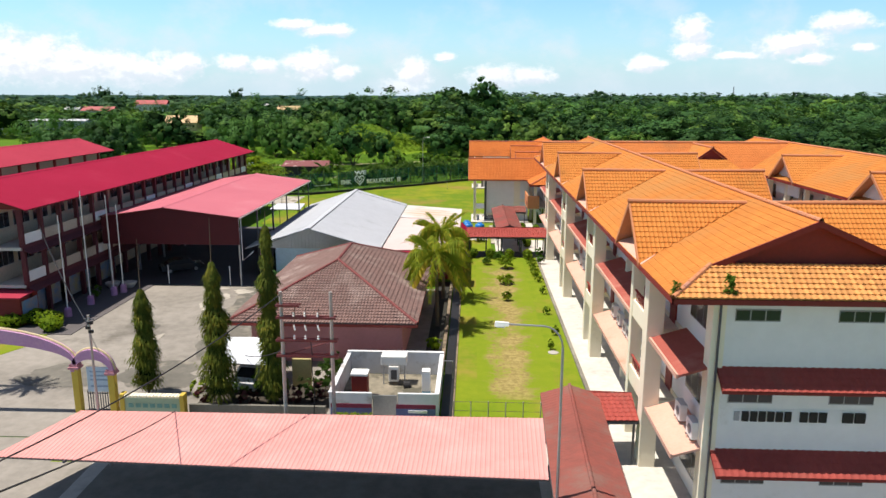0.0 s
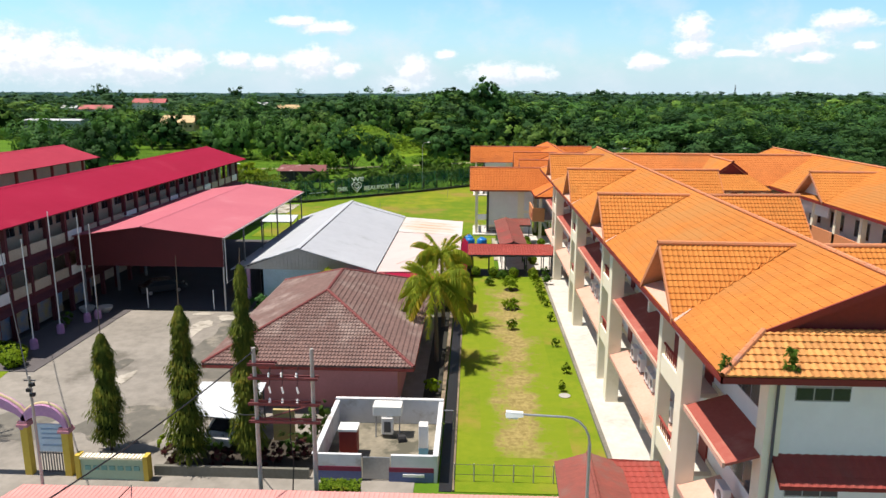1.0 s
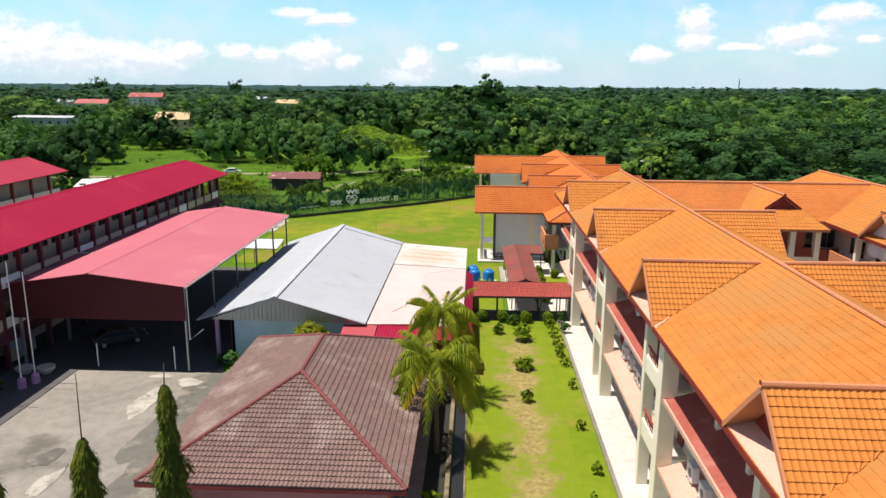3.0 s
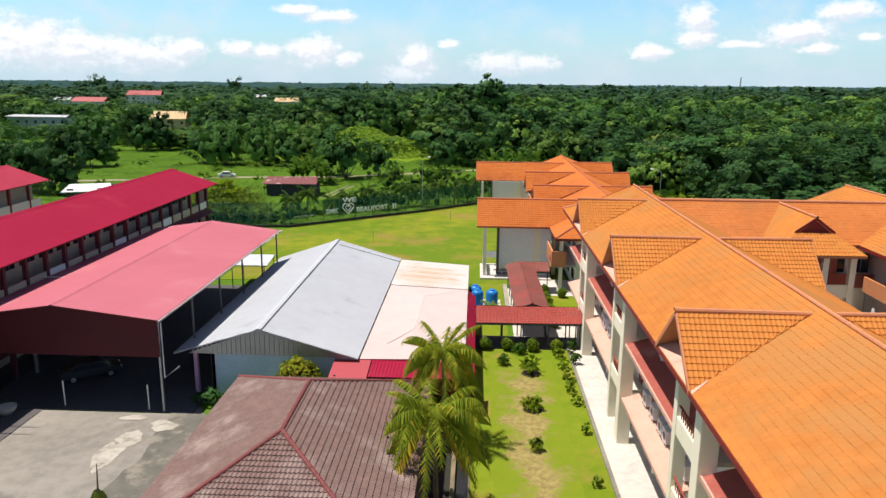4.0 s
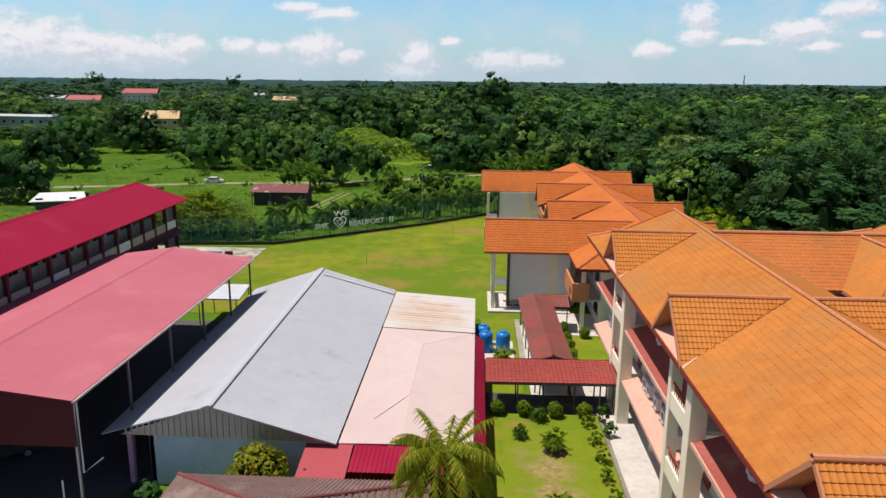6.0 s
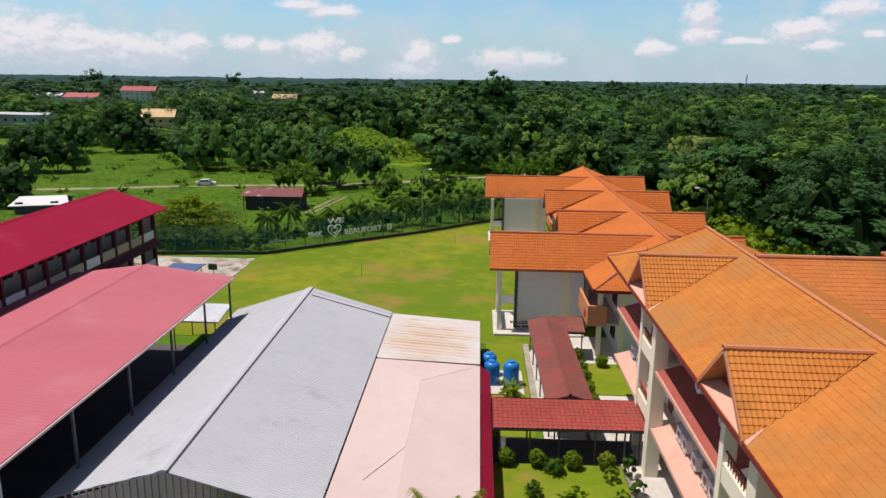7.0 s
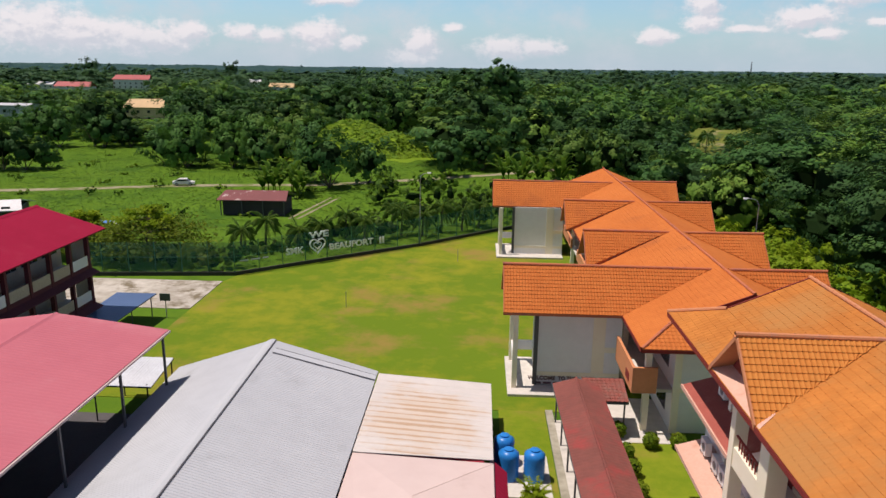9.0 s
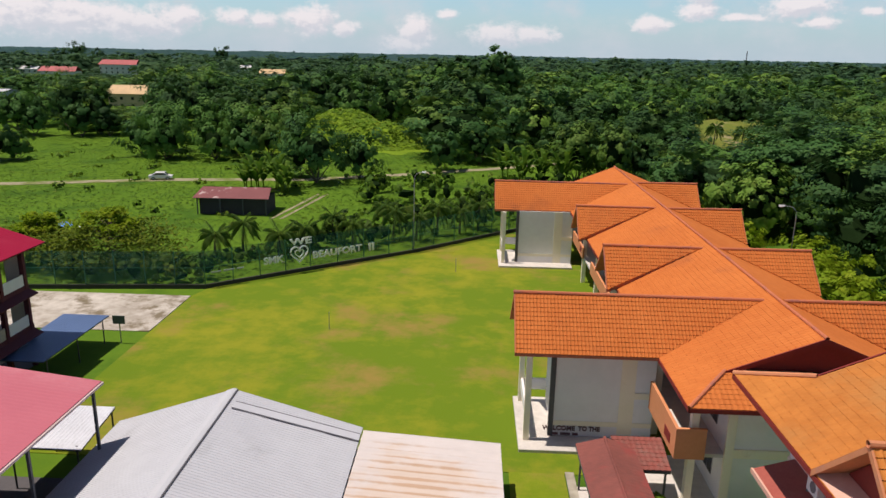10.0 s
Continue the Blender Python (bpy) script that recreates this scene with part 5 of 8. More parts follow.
def build_woods():
    rng = np.random.default_rng(11)
    kinds = {
        "close": [full_crown(80 + i, height=13.5 + 1.6 * (i % 4), radius=4.6 + 0.7 * (i % 3), low=0.02, clumps=46, per=70, size=0.22) for i in range(10)],
        "near": [full_crown(100 + i, height=13.5 + 1.6 * (i % 4), radius=4.6 + 0.7 * (i % 3), low=0.03, clumps=48, per=46, size=0.29) for i in range(10)],
        "mid": [full_crown(150 + i, height=13.5 + 1.6 * (i % 4), radius=4.8 + 0.7 * (i % 3), low=0.06, clumps=38, per=25, size=0.43) for i in range(10)],
        "far": [full_crown(200 + i, height=13 + 1.3 * (i % 3), radius=5.4, low=0.1, clumps=24, per=10, size=0.85) for i in range(8)],
        "last": [full_crown(250 + i, height=13 + 1.3 * (i % 3), radius=6.0, low=0.15, clumps=15, per=7, size=1.3) for i in range(8)]}
    heaps = {k: ([], [], 0) for k in ("deep", "dark", "mid", "olive", "pale", "cool", "core")}

    def put(key, V, F):
        vs, fs, n = heaps[key]
        vs.append(V), fs.append(F + n)
        heaps[key] = (vs, fs, n + len(V))

    y = 100.0
    while y < 1150:
        step = 9.0 if y < 240 else (10.6 if y < 400 else (13.5 if y < 640 else 17.5))
        half = 0.64 * (y + 8) + 14
        x = -half
        while x < half:
            px, py = x + rng.uniform(-0.5, 0.5) * step, y + rng.uniform(-0.5, 0.5) * step
            x += step
            pick, grow, tone, turn, which = rng.random(), rng.random(), rng.random(), rng.uniform(0, 6.28), rng.integers(0, 8)
            if py < wood_from(px) + rng.uniform(-3, 4) or (px < 39 and py < 165) or clear(px, py):
                continue
            (L, LF), (C, CF) = kinds["close" if py < 175 and px > 0 else "near" if py < 235 else "mid" if py < 400 else "far" if py < 640 else "last"][which]
            edge = min(1.0, 0.62 + (py - wood_from(px)) / 30)
            wide = (0.6 + 0.3 * grow) if pick < 0.3 else (0.95 + 0.4 * grow if pick < 0.8 else 1.4 + 0.5 * grow)
            tall = (0.5 + 0.25 * grow if pick < 0.3 else 0.8 + 0.22 * grow if pick < 0.8 else 1.0 + 0.2 * grow) * edge
            tall = min(1.18, max(0.42, tall * (1 + 0.95 * noise.noise((px / 19, py / 24, 0.5)))))
            wide *= 1.02
            if px < -60:
                tall *= 1.05 if py < 330 else 0.82
            if py > 640:
                wide, tall = wide * 1.6, tall * 1.15
            elif py > 400:
                wide *= 1.2
            if px > 20 and py < 420:
                tall = min(tall, 0.98)
            roof = low_growth(px, py)
            if roof < 2.5:
                continue
            tall = min(tall, roof / 14.5)
            c, q = math.cos(turn), math.sin(turn)
            R = np.array([[c * wide, -q * wide, 0], [q * wide, c * wide, 0], [0, 0, tall]])
            at = np.array((px, py, -1.0 - 0.6 * tall))
            patch = (-0.3 if px > 30 and py < 300 else -0.5 if px > -48 and py < 330 else 0.0) + 0.9 * math.sin(px * 0.07 + 1.3) * math.sin(py * 0.06 + 0.4) + 2.5 * (tone - 0.5)
            # cool: far trees take the leaf colour with haze mixed in.
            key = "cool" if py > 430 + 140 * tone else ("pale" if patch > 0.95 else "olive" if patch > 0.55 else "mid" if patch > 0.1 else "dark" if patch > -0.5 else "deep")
            put(key, L @ R.T + at, LF)
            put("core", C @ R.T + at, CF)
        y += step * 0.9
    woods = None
    for key, mat, name in (("dark", WOODDARK, "woodland"), ("deep", WOODDEEP, "blackish_foliage"), ("mid", WOODMID, "green_foliage"), ("olive", WOODOLIVE, "olive_foliage"), ("pale", WOODPALE, "pale_foliage"), ("cool", WOODFAR, "far_foliage"), ("core", CORE, "canopy_shade_bodies")):
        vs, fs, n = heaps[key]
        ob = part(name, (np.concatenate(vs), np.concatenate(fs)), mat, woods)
        if woods is None:
            woods = tagged(ob, "dense dark green tropical woodland behind the school", "woodland", kind="stuff")


HOUSES = [(-151, 374, 11), (-293, 656, 22), (-200, 345, 20), (-327, 625, 22), (-164, 645, 14), (-240, 352, 14)]


def clear(x, y):
    if any((x - a) ** 2 + (y - b) ** 2 < r * r for a, b, r in HOUSES):
        return True
    # glades
    if (x + 41) ** 2 / 420 + (y - 258) ** 2 / 800 < 1:
        return True
    return 258 < y < 306 and 0.285 < (x + 2.9) / (y - 60.7) < 0.395


def low_growth(x, y):
    """Greatest height of the growth: low gardens and scrub lie before the village houses."""
    top = 99.0
    for a, b, w, foot in ((-152, 368, 15, 0.6), (-293, 648, 22, 4.0), (-196, 340, 18, 2.5), (-335, 618, 30, 3.5), (-164, 640, 12, 5.0), (-205, 694, 9, 8.0)):
        k = (y - 30) / (b - 30)
        if 0.45 < k < 1.0 and abs(x - (-2 + (a + 2) * k)) < (w + 4) * k:
            top = min(top, 20.5 - (20.5 - foot) * k)
    # scrub below the grassy glade
    if 110 < y < 262 and 0.275 < (x + 2.9) / (y - 60.7) < 0.405:
        top = min(top, 24.0 - 0.1197 * (y - 60.7))
    return top


build_woods()


def glade():
    """A sloping clearing of dry grass in the woods."""
    n, rows = 22, 26
    k, y = np.meshgrid(np.linspace(0.27, 0.41, n), np.linspace(250, 318, rows))
    up = np.clip((y - 258) / 44, 0, 1)
    z = -1.4 + 4.9 * up * up * (3 - 2 * up) + 0.35 * np.sin(k * 160) * np.sin(y * 0.31)
    i, j = np.meshgrid(np.arange(rows - 1), np.arange(n - 1), indexing="ij")
    a = (i * n + j).ravel()
    ob = part("glade", (np.stack([k * (y - 60.7) - 2.9, y, z], 2).reshape(-1, 3), np.stack([a, a + 1, a + n + 1, a + n], 1)), M("dry_glade_grass", (0.17, 0.185, 0.04), (0.12, 0.16, 0.03), rough=0.95, fine=0.5, wide=0.07, amount=0.7, bump=0.8, bscale=1.5, stain=(0.27, 0.23, 0.13), stain_at=(0.55, 0.68), stain_scale=0.12, spec=0.05), soft=True)
    tagged(ob, "sloping glade of dry grass in the woodland", "hill", kind="structure")


glade()


def far_canopy():
    """The forest roof out to the horizon, its blue-green colour standing in for haze."""
    rng = np.random.default_rng(5)
    ys = np.concatenate([np.arange(1000, 1500, 9.0), np.geomspace(1500, 4800, 130)])
    cols = 260
    vs = []
    for y in ys:
        half = 0.72 * y + 40
        xs = np.linspace(-half, half, cols)
        z = 11.0 + rng.normal(0, 1.3, cols) + 2.2 * np.sin(xs * 0.013 + y * 0.004) + 1.5 * np.sin(xs * 0.031 - y * 0.011)
        z += np.where((rng.random(cols) < 0.012) & (y > 1900), rng.uniform(2, 7, cols), 0)
        vs.append(np.stack([xs + rng.uniform(-2, 2, cols), y + rng.uniform(-3, 3, cols), z], 1))
    n = len(ys)
    i, j = np.meshgrid(np.arange(n - 1), np.arange(cols - 1), indexing="ij")
    a = (i * cols + j).ravel()
    f = np.stack([a, a + 1, a + cols + 1, a + cols], 1)
    # Haze of distance is part of this blue-green base colour.
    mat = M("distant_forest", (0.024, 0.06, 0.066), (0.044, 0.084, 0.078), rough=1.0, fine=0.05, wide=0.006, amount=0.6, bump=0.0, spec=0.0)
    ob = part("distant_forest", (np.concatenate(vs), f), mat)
    tagged(ob, "distant forest tinted blue-green for haze, stretching to the horizon", "forest", kind="stuff")


far_canopy()


# ---- beyond the field: fence, meadow, trees, shed, road ----
def tree(at, h, r, seed, leaf=LEAF, per=70, size=0.34, base=0.3, label="broad-leaved tree with a dark green crown", name="tree", group="trees"):
    x, y, z = at
    rng = np.random.default_rng(seed)
    t = thing(name, at, label, "tree", group)
    (L, LF), (C, CF) = full_crown(seed, h, r, base, 44 if per > 100 else 26, 44 if per > 100 else 24, max(size, 0.045 * r))
    o = np.array(at)
    trunk = MB().tube((x, y, z - 0.2), (x + 0.1, y, z + h * base), 0.05 * h * 0.5, 0.03 * h * 0.5, n=8)
    top = Vector((x + 0.1, y, z + h * base))
    for i in range(5):
        a = i * 1.26 + rng.uniform(-0.3, 0.3)
        trunk.tube(top - Vector((0, 0, 0.2)), top + Vector((math.cos(a) * r * 0.5, math.sin(a) * r * 0.5, h * rng.uniform(0.22, 0.4))), 0.03 * h * 0.42, 0.03, n=6)
    part("trunk", trunk, BARK, t)
    c = part("crown", (L + o, LF), leaf, t)
    part("shade_core", (C * 0.97 + o, CF), CORE, c)
    return t


def frond(mb_v, mb_f, base, a, length, droop, rng, width=0.5, rise=0.5, leaves=11):
    """One feathered frond: a bowed rib with leaflets on both sides."""
    k = sum(len(v) for v in mb_v)
    d = np.array((math.cos(a), math.sin(a), 0))
    side = np.array((-math.sin(a), math.cos(a), 0))
    ts = np.linspace(0, 1, leaves + 1)
    pts = [np.array(base) + d * length * t * (1 - 0.25 * droop * t * t) + np.array((0, 0, rise * length * t - droop * length * t * t)) for t in ts]
    v, f = [], []
    for i in range(leaves):
        p, q = pts[i], pts[i + 1]
        w = width * math.sin(math.pi * (0.12 + 0.83 * (i + 0.5) / leaves)) ** 0.7
        for s in (-1, 1):
            tip = p + side * s * w * rng.uniform(0.5, 0.9) + (q - p) * rng.uniform(1.0, 2.4) + np.array((0, 0, -w * rng.uniform(0.4, 0.95)))
            n = k + len(v)
            v += [p, p + (q - p) * 0.8, tip]
            f.append((n, n + 1, n + 2))
    v += [pts[0] + side * 0.03, pts[0] - side * 0.03, pts[leaves // 2] + np.array((0, 0, 0.02)), pts[-1]]
    mb_v.append(np.array(v))
    mb_f.extend(f)
    n = k + len(v) - 4
    mb_f.append((n, n + 1, n + 2))
    mb_f.append((n + 1, n + 3, n + 2))


def palm(at, h, seed, n=20, length=2.7, lean=(0.2, 0.0), label="coconut palm with feathered green and yellowing fronds", nuts=True, green=False):
    x, y, z = at
    rng = np.random.default_rng(seed)
    t = thing("coconut_palm", at, label, "palm tree", "coconut palms")
    tr = MB()
    prev = Vector((x, y, z - 0.2))
    for i in range(1, 9):
        k = i / 8
        p = Vector((x + lean[0] * k * k, y + lean[1] * k * k, z + h * k))
        tr.tube(prev, p, 0.17 - 0.06 * k + 0.02, 0.16 - 0.06 * k, n=9, caps=i in (1, 8))
        prev = p
    part("trunk", tr, BARK, t)
    top = np.array(prev)
    for tier, (cnt, rise, droop, ln, mat) in enumerate(((n // 3, 1.15, 0.75, 0.9, PALMLEAF), (n // 3, 0.7, 1.0, 1.08, PALMLEAF), (n // 3, 0.2, 1.05, 1.0, PALMLEAF), (n // 5, -0.25, 0.85, 0.85, PALMYELLOW))):
        for i in range(cnt):
            vs, fs = [], []
            frond(vs, fs, top + np.array((0, 0, 0.1)), 2 * math.pi * (i + 0.5 * tier) / cnt + rng.uniform(-0.25, 0.25), length * ln * rng.uniform(0.85, 1.12), droop * rng.uniform(0.85, 1.15), rng, width=0.21 * length, rise=rise * rng.uniform(0.8, 1.15), leaves=26)
            part("frond", (np.concatenate(vs), np.array(fs)), PALMGREEN if green else mat, t)
    if nuts:
        for i in range(6):
            a = i * 1.05
            c, f = ball(np.array((top[0] + 0.22 * math.cos(a), top[1] + 0.22 * math.sin(a), top[2] - 0.15)), 0.14, rng, 6)
            part("coconut", (c, f), LEAFBRIGHT, t)
    return t


def bush(at, r, h, seed, leaf=LEAFBRIGHT, per=60, size=0.13, label="small leafy garden shrub", name="shrub", group="garden shrubs"):
    t = thing(name, at, label, "shrub", group)
    (L, LF), (C, CF) = full_crown(seed, h, r, 0.03, 30 if r > 0.8 else 16, max(14, per // 7), size * 0.95)
    o = np.array(at)
    part("stem", MB().tube((at[0], at[1], at[2] - 0.05), (at[0], at[1], at[2] + h * 0.4), 0.03, n=6), BARK, t)
    c = part("foliage", (L + o, LF), leaf, t)
    if r > 0.8:
        part("shade_core", (C * 0.85 + o, CF), CORE, c)
    return t


def ball_shrub(at, r, h, seed, leaf, label, size=0.075, n=620, group="clipped shrubs", name="topiary_shrub"):
    """A clipped shrub: a close skin of small leaves over a body coloured dark as inner shade."""
    t = thing(name, at, label, "shrub", group)
    rng = np.random.default_rng(seed)
    o = np.array((at[0], at[1], at[2] + h * 0.52))
    d = rng.normal(0, 1, (n, 3))
    d /= np.linalg.norm(d, axis=1)[:, None]
    k = 1 + 0.09 * np.sin(5 * d[:, 0] + seed) * np.sin(4 * d[:, 1] + 2) + 0.07 * np.sin(9 * d[:, 2] + 6 * d[:, 0])
    p = o + d * np.array((r, r, h * 0.5)) * (k * rng.uniform(0.88, 1.04, n))[:, None]
    part("stem", MB().tube((at[0], at[1], at[2] - 0.05), (at[0], at[1], at[2] + h * 0.3), 0.035, n=6), BARK, t)
    c = part("foliage", flakes(p, d, size, rng, spread=0.4), leaf, t)
    g, gf = GLOBES[2]
    part("shade_core", (g * np.array((r, r, h * 0.5)) * 0.86 + o, gf), CORE, c)
    return t


def banana(at, h, seed, label="clump of banana plants with broad arching leaves"):
    rng = np.random.default_rng(seed)
    t = thing("banana_plant", at, label, "plant", "banana plants")
    x, y, z = at
    for s in range(3):
        a0 = s * 2.1
        bx, by = x + 0.7 * math.cos(a0), y + 0.7 * math.sin(a0)
        hh = h * rng.uniform(0.75, 1.05)
        part("stalk", MB().tube((bx, by, z - 0.1), (bx, by, z + hh * 0.36), 0.15, 0.09, n=7), LEAFBRIGHT, t)
        for i in range(7):
            a = i * 0.9 + s
            L = hh * (0.62 + 0.1 * (i % 3))
            lift = (1.9, 1.3, 2.3)[i % 3]
            d, sd = np.array((math.cos(a), math.sin(a), 0)), np.array((-math.sin(a), math.cos(a), 0))
            v, f = [], []
            for k in range(6):
                u = k / 5
                p = np.array((bx, by, z + hh * 0.33)) + d * L * u * (1.15 - 0.2 * lift) + np.array((0, 0, L * lift * (u - 0.62 * u * u)))
                w = 0.48 * math.sin(math.pi * (0.1 + 0.86 * u))
                v += [p + sd * w - np.array((0, 0, 0.08)), p, p - sd * w - np.array((0, 0, 0.08))]
                if k:
                    n = 3 * k
                    f += [(n - 3, n, n + 1, n - 2), (n - 2, n + 1, n + 2, n - 1)]
            part("leaf", (np.array(v), np.array(f)), LEAFMID, t)
    return t


def meadow_tufts():
    """Loose tall grass and low growth over the meadow."""
    rng = np.random.default_rng(21)
    n = 60000
    x = rng.uniform(-150, 36, n)
    y = rng.uniform(131, 262, n)
    keep = (y > np.interp(x, [-150, -47, -30, -21, -10, 0, 40], [140, 131, 133, 140, 149, 159, 162])) & (y < [wood_from(a) + 6 for a in x])
    keep &= ~((np.abs(y - np.interp(x, [-120, -87, -62, -36, -19, 0, 40], [180, 188, 196, 200, 208, 219, 245])) < 2.4))
    keep &= ~((x > -47) & (x < -31) & (y > 165) & (y < 175))
    x, y = x[keep], y[keep]
    z = np.array([drop(b) for b in y])
    p = np.stack([x, y, z + 0.03], 1)
    v, f = cards(p, np.tile((0, 0, 1.0), (len(p), 1)), 0.24, rng, spread=0.1)
    ob = part("tall_grass", (v, f), foliage("tall_grass_blades", ((0.058, 0.135, 0.011), (0.086, 0.175, 0.013), (0.12, 0.19, 0.016)), wide=0.06, island=0.3))
    tagged(ob, "tufts of tall meadow grass and creepers", "grass", kind="stuff")


meadow_tufts()


def scrub(name, label, spots, leaf, seed, size=0.3, per=40):
    """A tangle of low growth, one mass."""
    rng = np.random.default_rng(seed)
    lv, cv = [], []
    for x, y, z, r, h in spots:
        (L, LF), (C, CF) = full_crown(int(rng.integers(1, 9999)), h, r, 0.02, max(7, per // 8), max(8, per // 6), size)
        o = np.array((x, y, z))
        lv.append((L + o, LF)), cv.append((C * 0.9 + o, CF))
    ob = part(name, join_arrays(lv), leaf)
    tagged(ob, label, "scrub", kind="stuff")
    part("shade_core", join_arrays(cv), CORE, ob)


LEAFMEADOW = foliage("meadow_weeds", ((0.1, 0.185, 0.015), (0.14, 0.23, 0.017), (0.18, 0.25, 0.02)), wide=0.15, island=0.3)
THICKET = foliage("thicket_leaves", ((0.19, 0.31, 0.016), (0.25, 0.36, 0.02), (0.32, 0.39, 0.028)), wide=0.25, island=0.4, through=0.45)
CREEPER = foliage("hillside_creepers", ((0.115, 0.225, 0.016), (0.165, 0.28, 0.018), (0.225, 0.31, 0.024)), wide=0.12, island=0.25, through=0.35)
CROTON = foliage("croton_leaves", ((0.16, 0.24, 0.016), (0.3, 0.32, 0.02), (0.5, 0.27, 0.03)), wide=1.1, island=0.4, through=0.4)
LEAFCREEP = foliage("sunlit_creepers", ((0.23, 0.34, 0.016), (0.3, 0.4, 0.02), (0.36, 0.42, 0.028)), wide=0.12, island=0.3, through=0.5)

# trees that stand apart
for i, (x, y, h, r, kind) in enumerate([
        (-33.2, 197, 12.4, 6.4, 0), (-26, 203, 9, 4.4, 0), (-38, 203, 8, 4.2, 2), (-9.8, 216, 8.0, 3.6, 0), (-2, 226, 9, 4, 0),
        (-67, 234, 12.4, 6.5, 2), (-118, 264, 17.5, 6.6, 4), (-110.5, 266, 14.5, 4.6, 4), (-113, 260, 9, 4.5, 0), (-106, 262, 7, 3.4, 4), (-132, 262, 13, 6, 2), (-139, 264, 11, 5, 0), (-126, 259, 9, 4.5, 0),
        (-112, 212.5, 12, 5, 4), (-107, 213, 8.5, 4.4, 4), (-117, 213, 10, 4.4, 4), (-103.5, 216, 5, 3, 2), (-79, 236, 12, 6.5, 2), (-57, 232, 13, 7.5, 2), (-51, 228, 9.5, 5.2, 3), (-73, 222, 10, 5.5, 2), (-73, 224, 7, 4.6, 2), (-62, 223, 8, 4.6, 2), (-55, 222, 7, 4, 0), (-80, 226, 8, 4.5, 0), (-48, 240, 12, 6, 2), 
        (-87, 166, 9, 4.0, 4), (-93, 166, 11, 5, 4), (-99, 168, 12, 5.5, 0), (-104, 176, 14, 6, 2), (-112, 184, 14, 6, 2),
        (35.5, 160, 9.5, 3.8, 1), (33, 163, 10.5, 3.6, 1), (38, 164, 11, 4.0, 1), (17, 205, 12, 4.6, 3), (24, 201, 12.5, 4.4, 3), (31, 180, 10, 4, 0), (27, 176, 8, 3.5, 0), (45, 172, 11, 5, 0)]):
    tree((x, y, drop(y)), h, r, 40 + i, leaf=(WOODDARK, WOODPALE, WOODMID, WOODOLIVE, WOODDEEP)[kind], per=150, size=0.3, base=0.02, label=("broad-leaved tree with a dark green crown", "light green feathery tree beside the buildings", "spreading bamboo-like tree with mid-green crown", "light green feathery tree beside the buildings", "tall tree with a very dark dense crown")[kind])


def almond_tree(at, h, r, seed):
    """A spreading tree whose big leaves lie in flat tiers."""
    x, y, z = at
    rng = np.random.default_rng(seed)
    t = thing("tree", at, "spreading almond tree with flat tiers of broad yellow-green leaves", "tree", "trees")
    trunk = MB().tube((x, y, z - 0.1), (x, y, z + h * 0.93), 0.22, 0.05, n=8)
    tiers = []
    for k in range(6):
        u = k / 5
        zz, rr = z + h * (0.3 + 0.66 * u), r * (1 - 0.72 * u ** 1.4)
        lv = []
        for i in range(int(11 - 5 * u)):
            a = i * 6.2832 / int(11 - 5 * u) + rng.uniform(-0.3, 0.3)
            ro = rr * rng.uniform(0.55, 0.98)
            q = np.array((x + ro * math.cos(a), y + ro * math.sin(a), zz + rng.uniform(-0.25, 0.35)))
            trunk.tube((x, y, zz - 0.35), tuple(q), 0.06, 0.02, n=5)
            n = 130
            p = q + rng.normal(0, 1, (n, 3)) * np.array((rr * 0.2, rr * 0.2, 0.16))
            lv.append(cards(p, np.tile((0, 0, 1.0), (n, 1)), 0.26, rng, spread=0.45, aspect=0.5))
        tiers.append(join_arrays(lv))
    part("trunk", trunk, BARK, t)
    for k, tier in enumerate(tiers):
        part("leaf_tier", tier, ALMOND if k < 4 else LEAFLIME, t)
    return t


ALMOND = foliage("broad_almond_leaves", ((0.09, 0.15, 0.015), (0.15, 0.21, 0.018), (0.24, 0.27, 0.025)), wide=0.5, island=0.5, through=0.4)
for i, (x, y, h, r) in enumerate(((4.5, 332, 27, 6.0), (9.5, 335, 22, 5.0), (-8, 330, 23.5, 4.0), (-13, 333, 22.5, 3.4))):
    tree((x, y, -1), h, r, 140 + i, leaf=WOODDARK, per=150, size=0.6, base=0.42, label="tall emergent tree with a dark rounded crown")
almond_tree((-43.0, 136.8, 0), 6.2, 6.6, 91)
almond_tree((-51.5, 138.0, 0), 5.0, 5.0, 92)

rngm = np.random.default_rng(33)


def hill_height(x, y):
    return 8.6 * np.exp(-((x + 41) / 13.5) ** 2 - ((y - 270) / 17) ** 2) + 5.2 * np.exp(-((x + 26) / 8) ** 2 - ((y - 255) / 9) ** 2) + 3.6 * np.exp(-((x + 52) / 8) ** 2 - ((y - 248) / 8) ** 2) + 0.5 * np.sin(x * 0.5) * np.sin(y * 0.37 + 1)


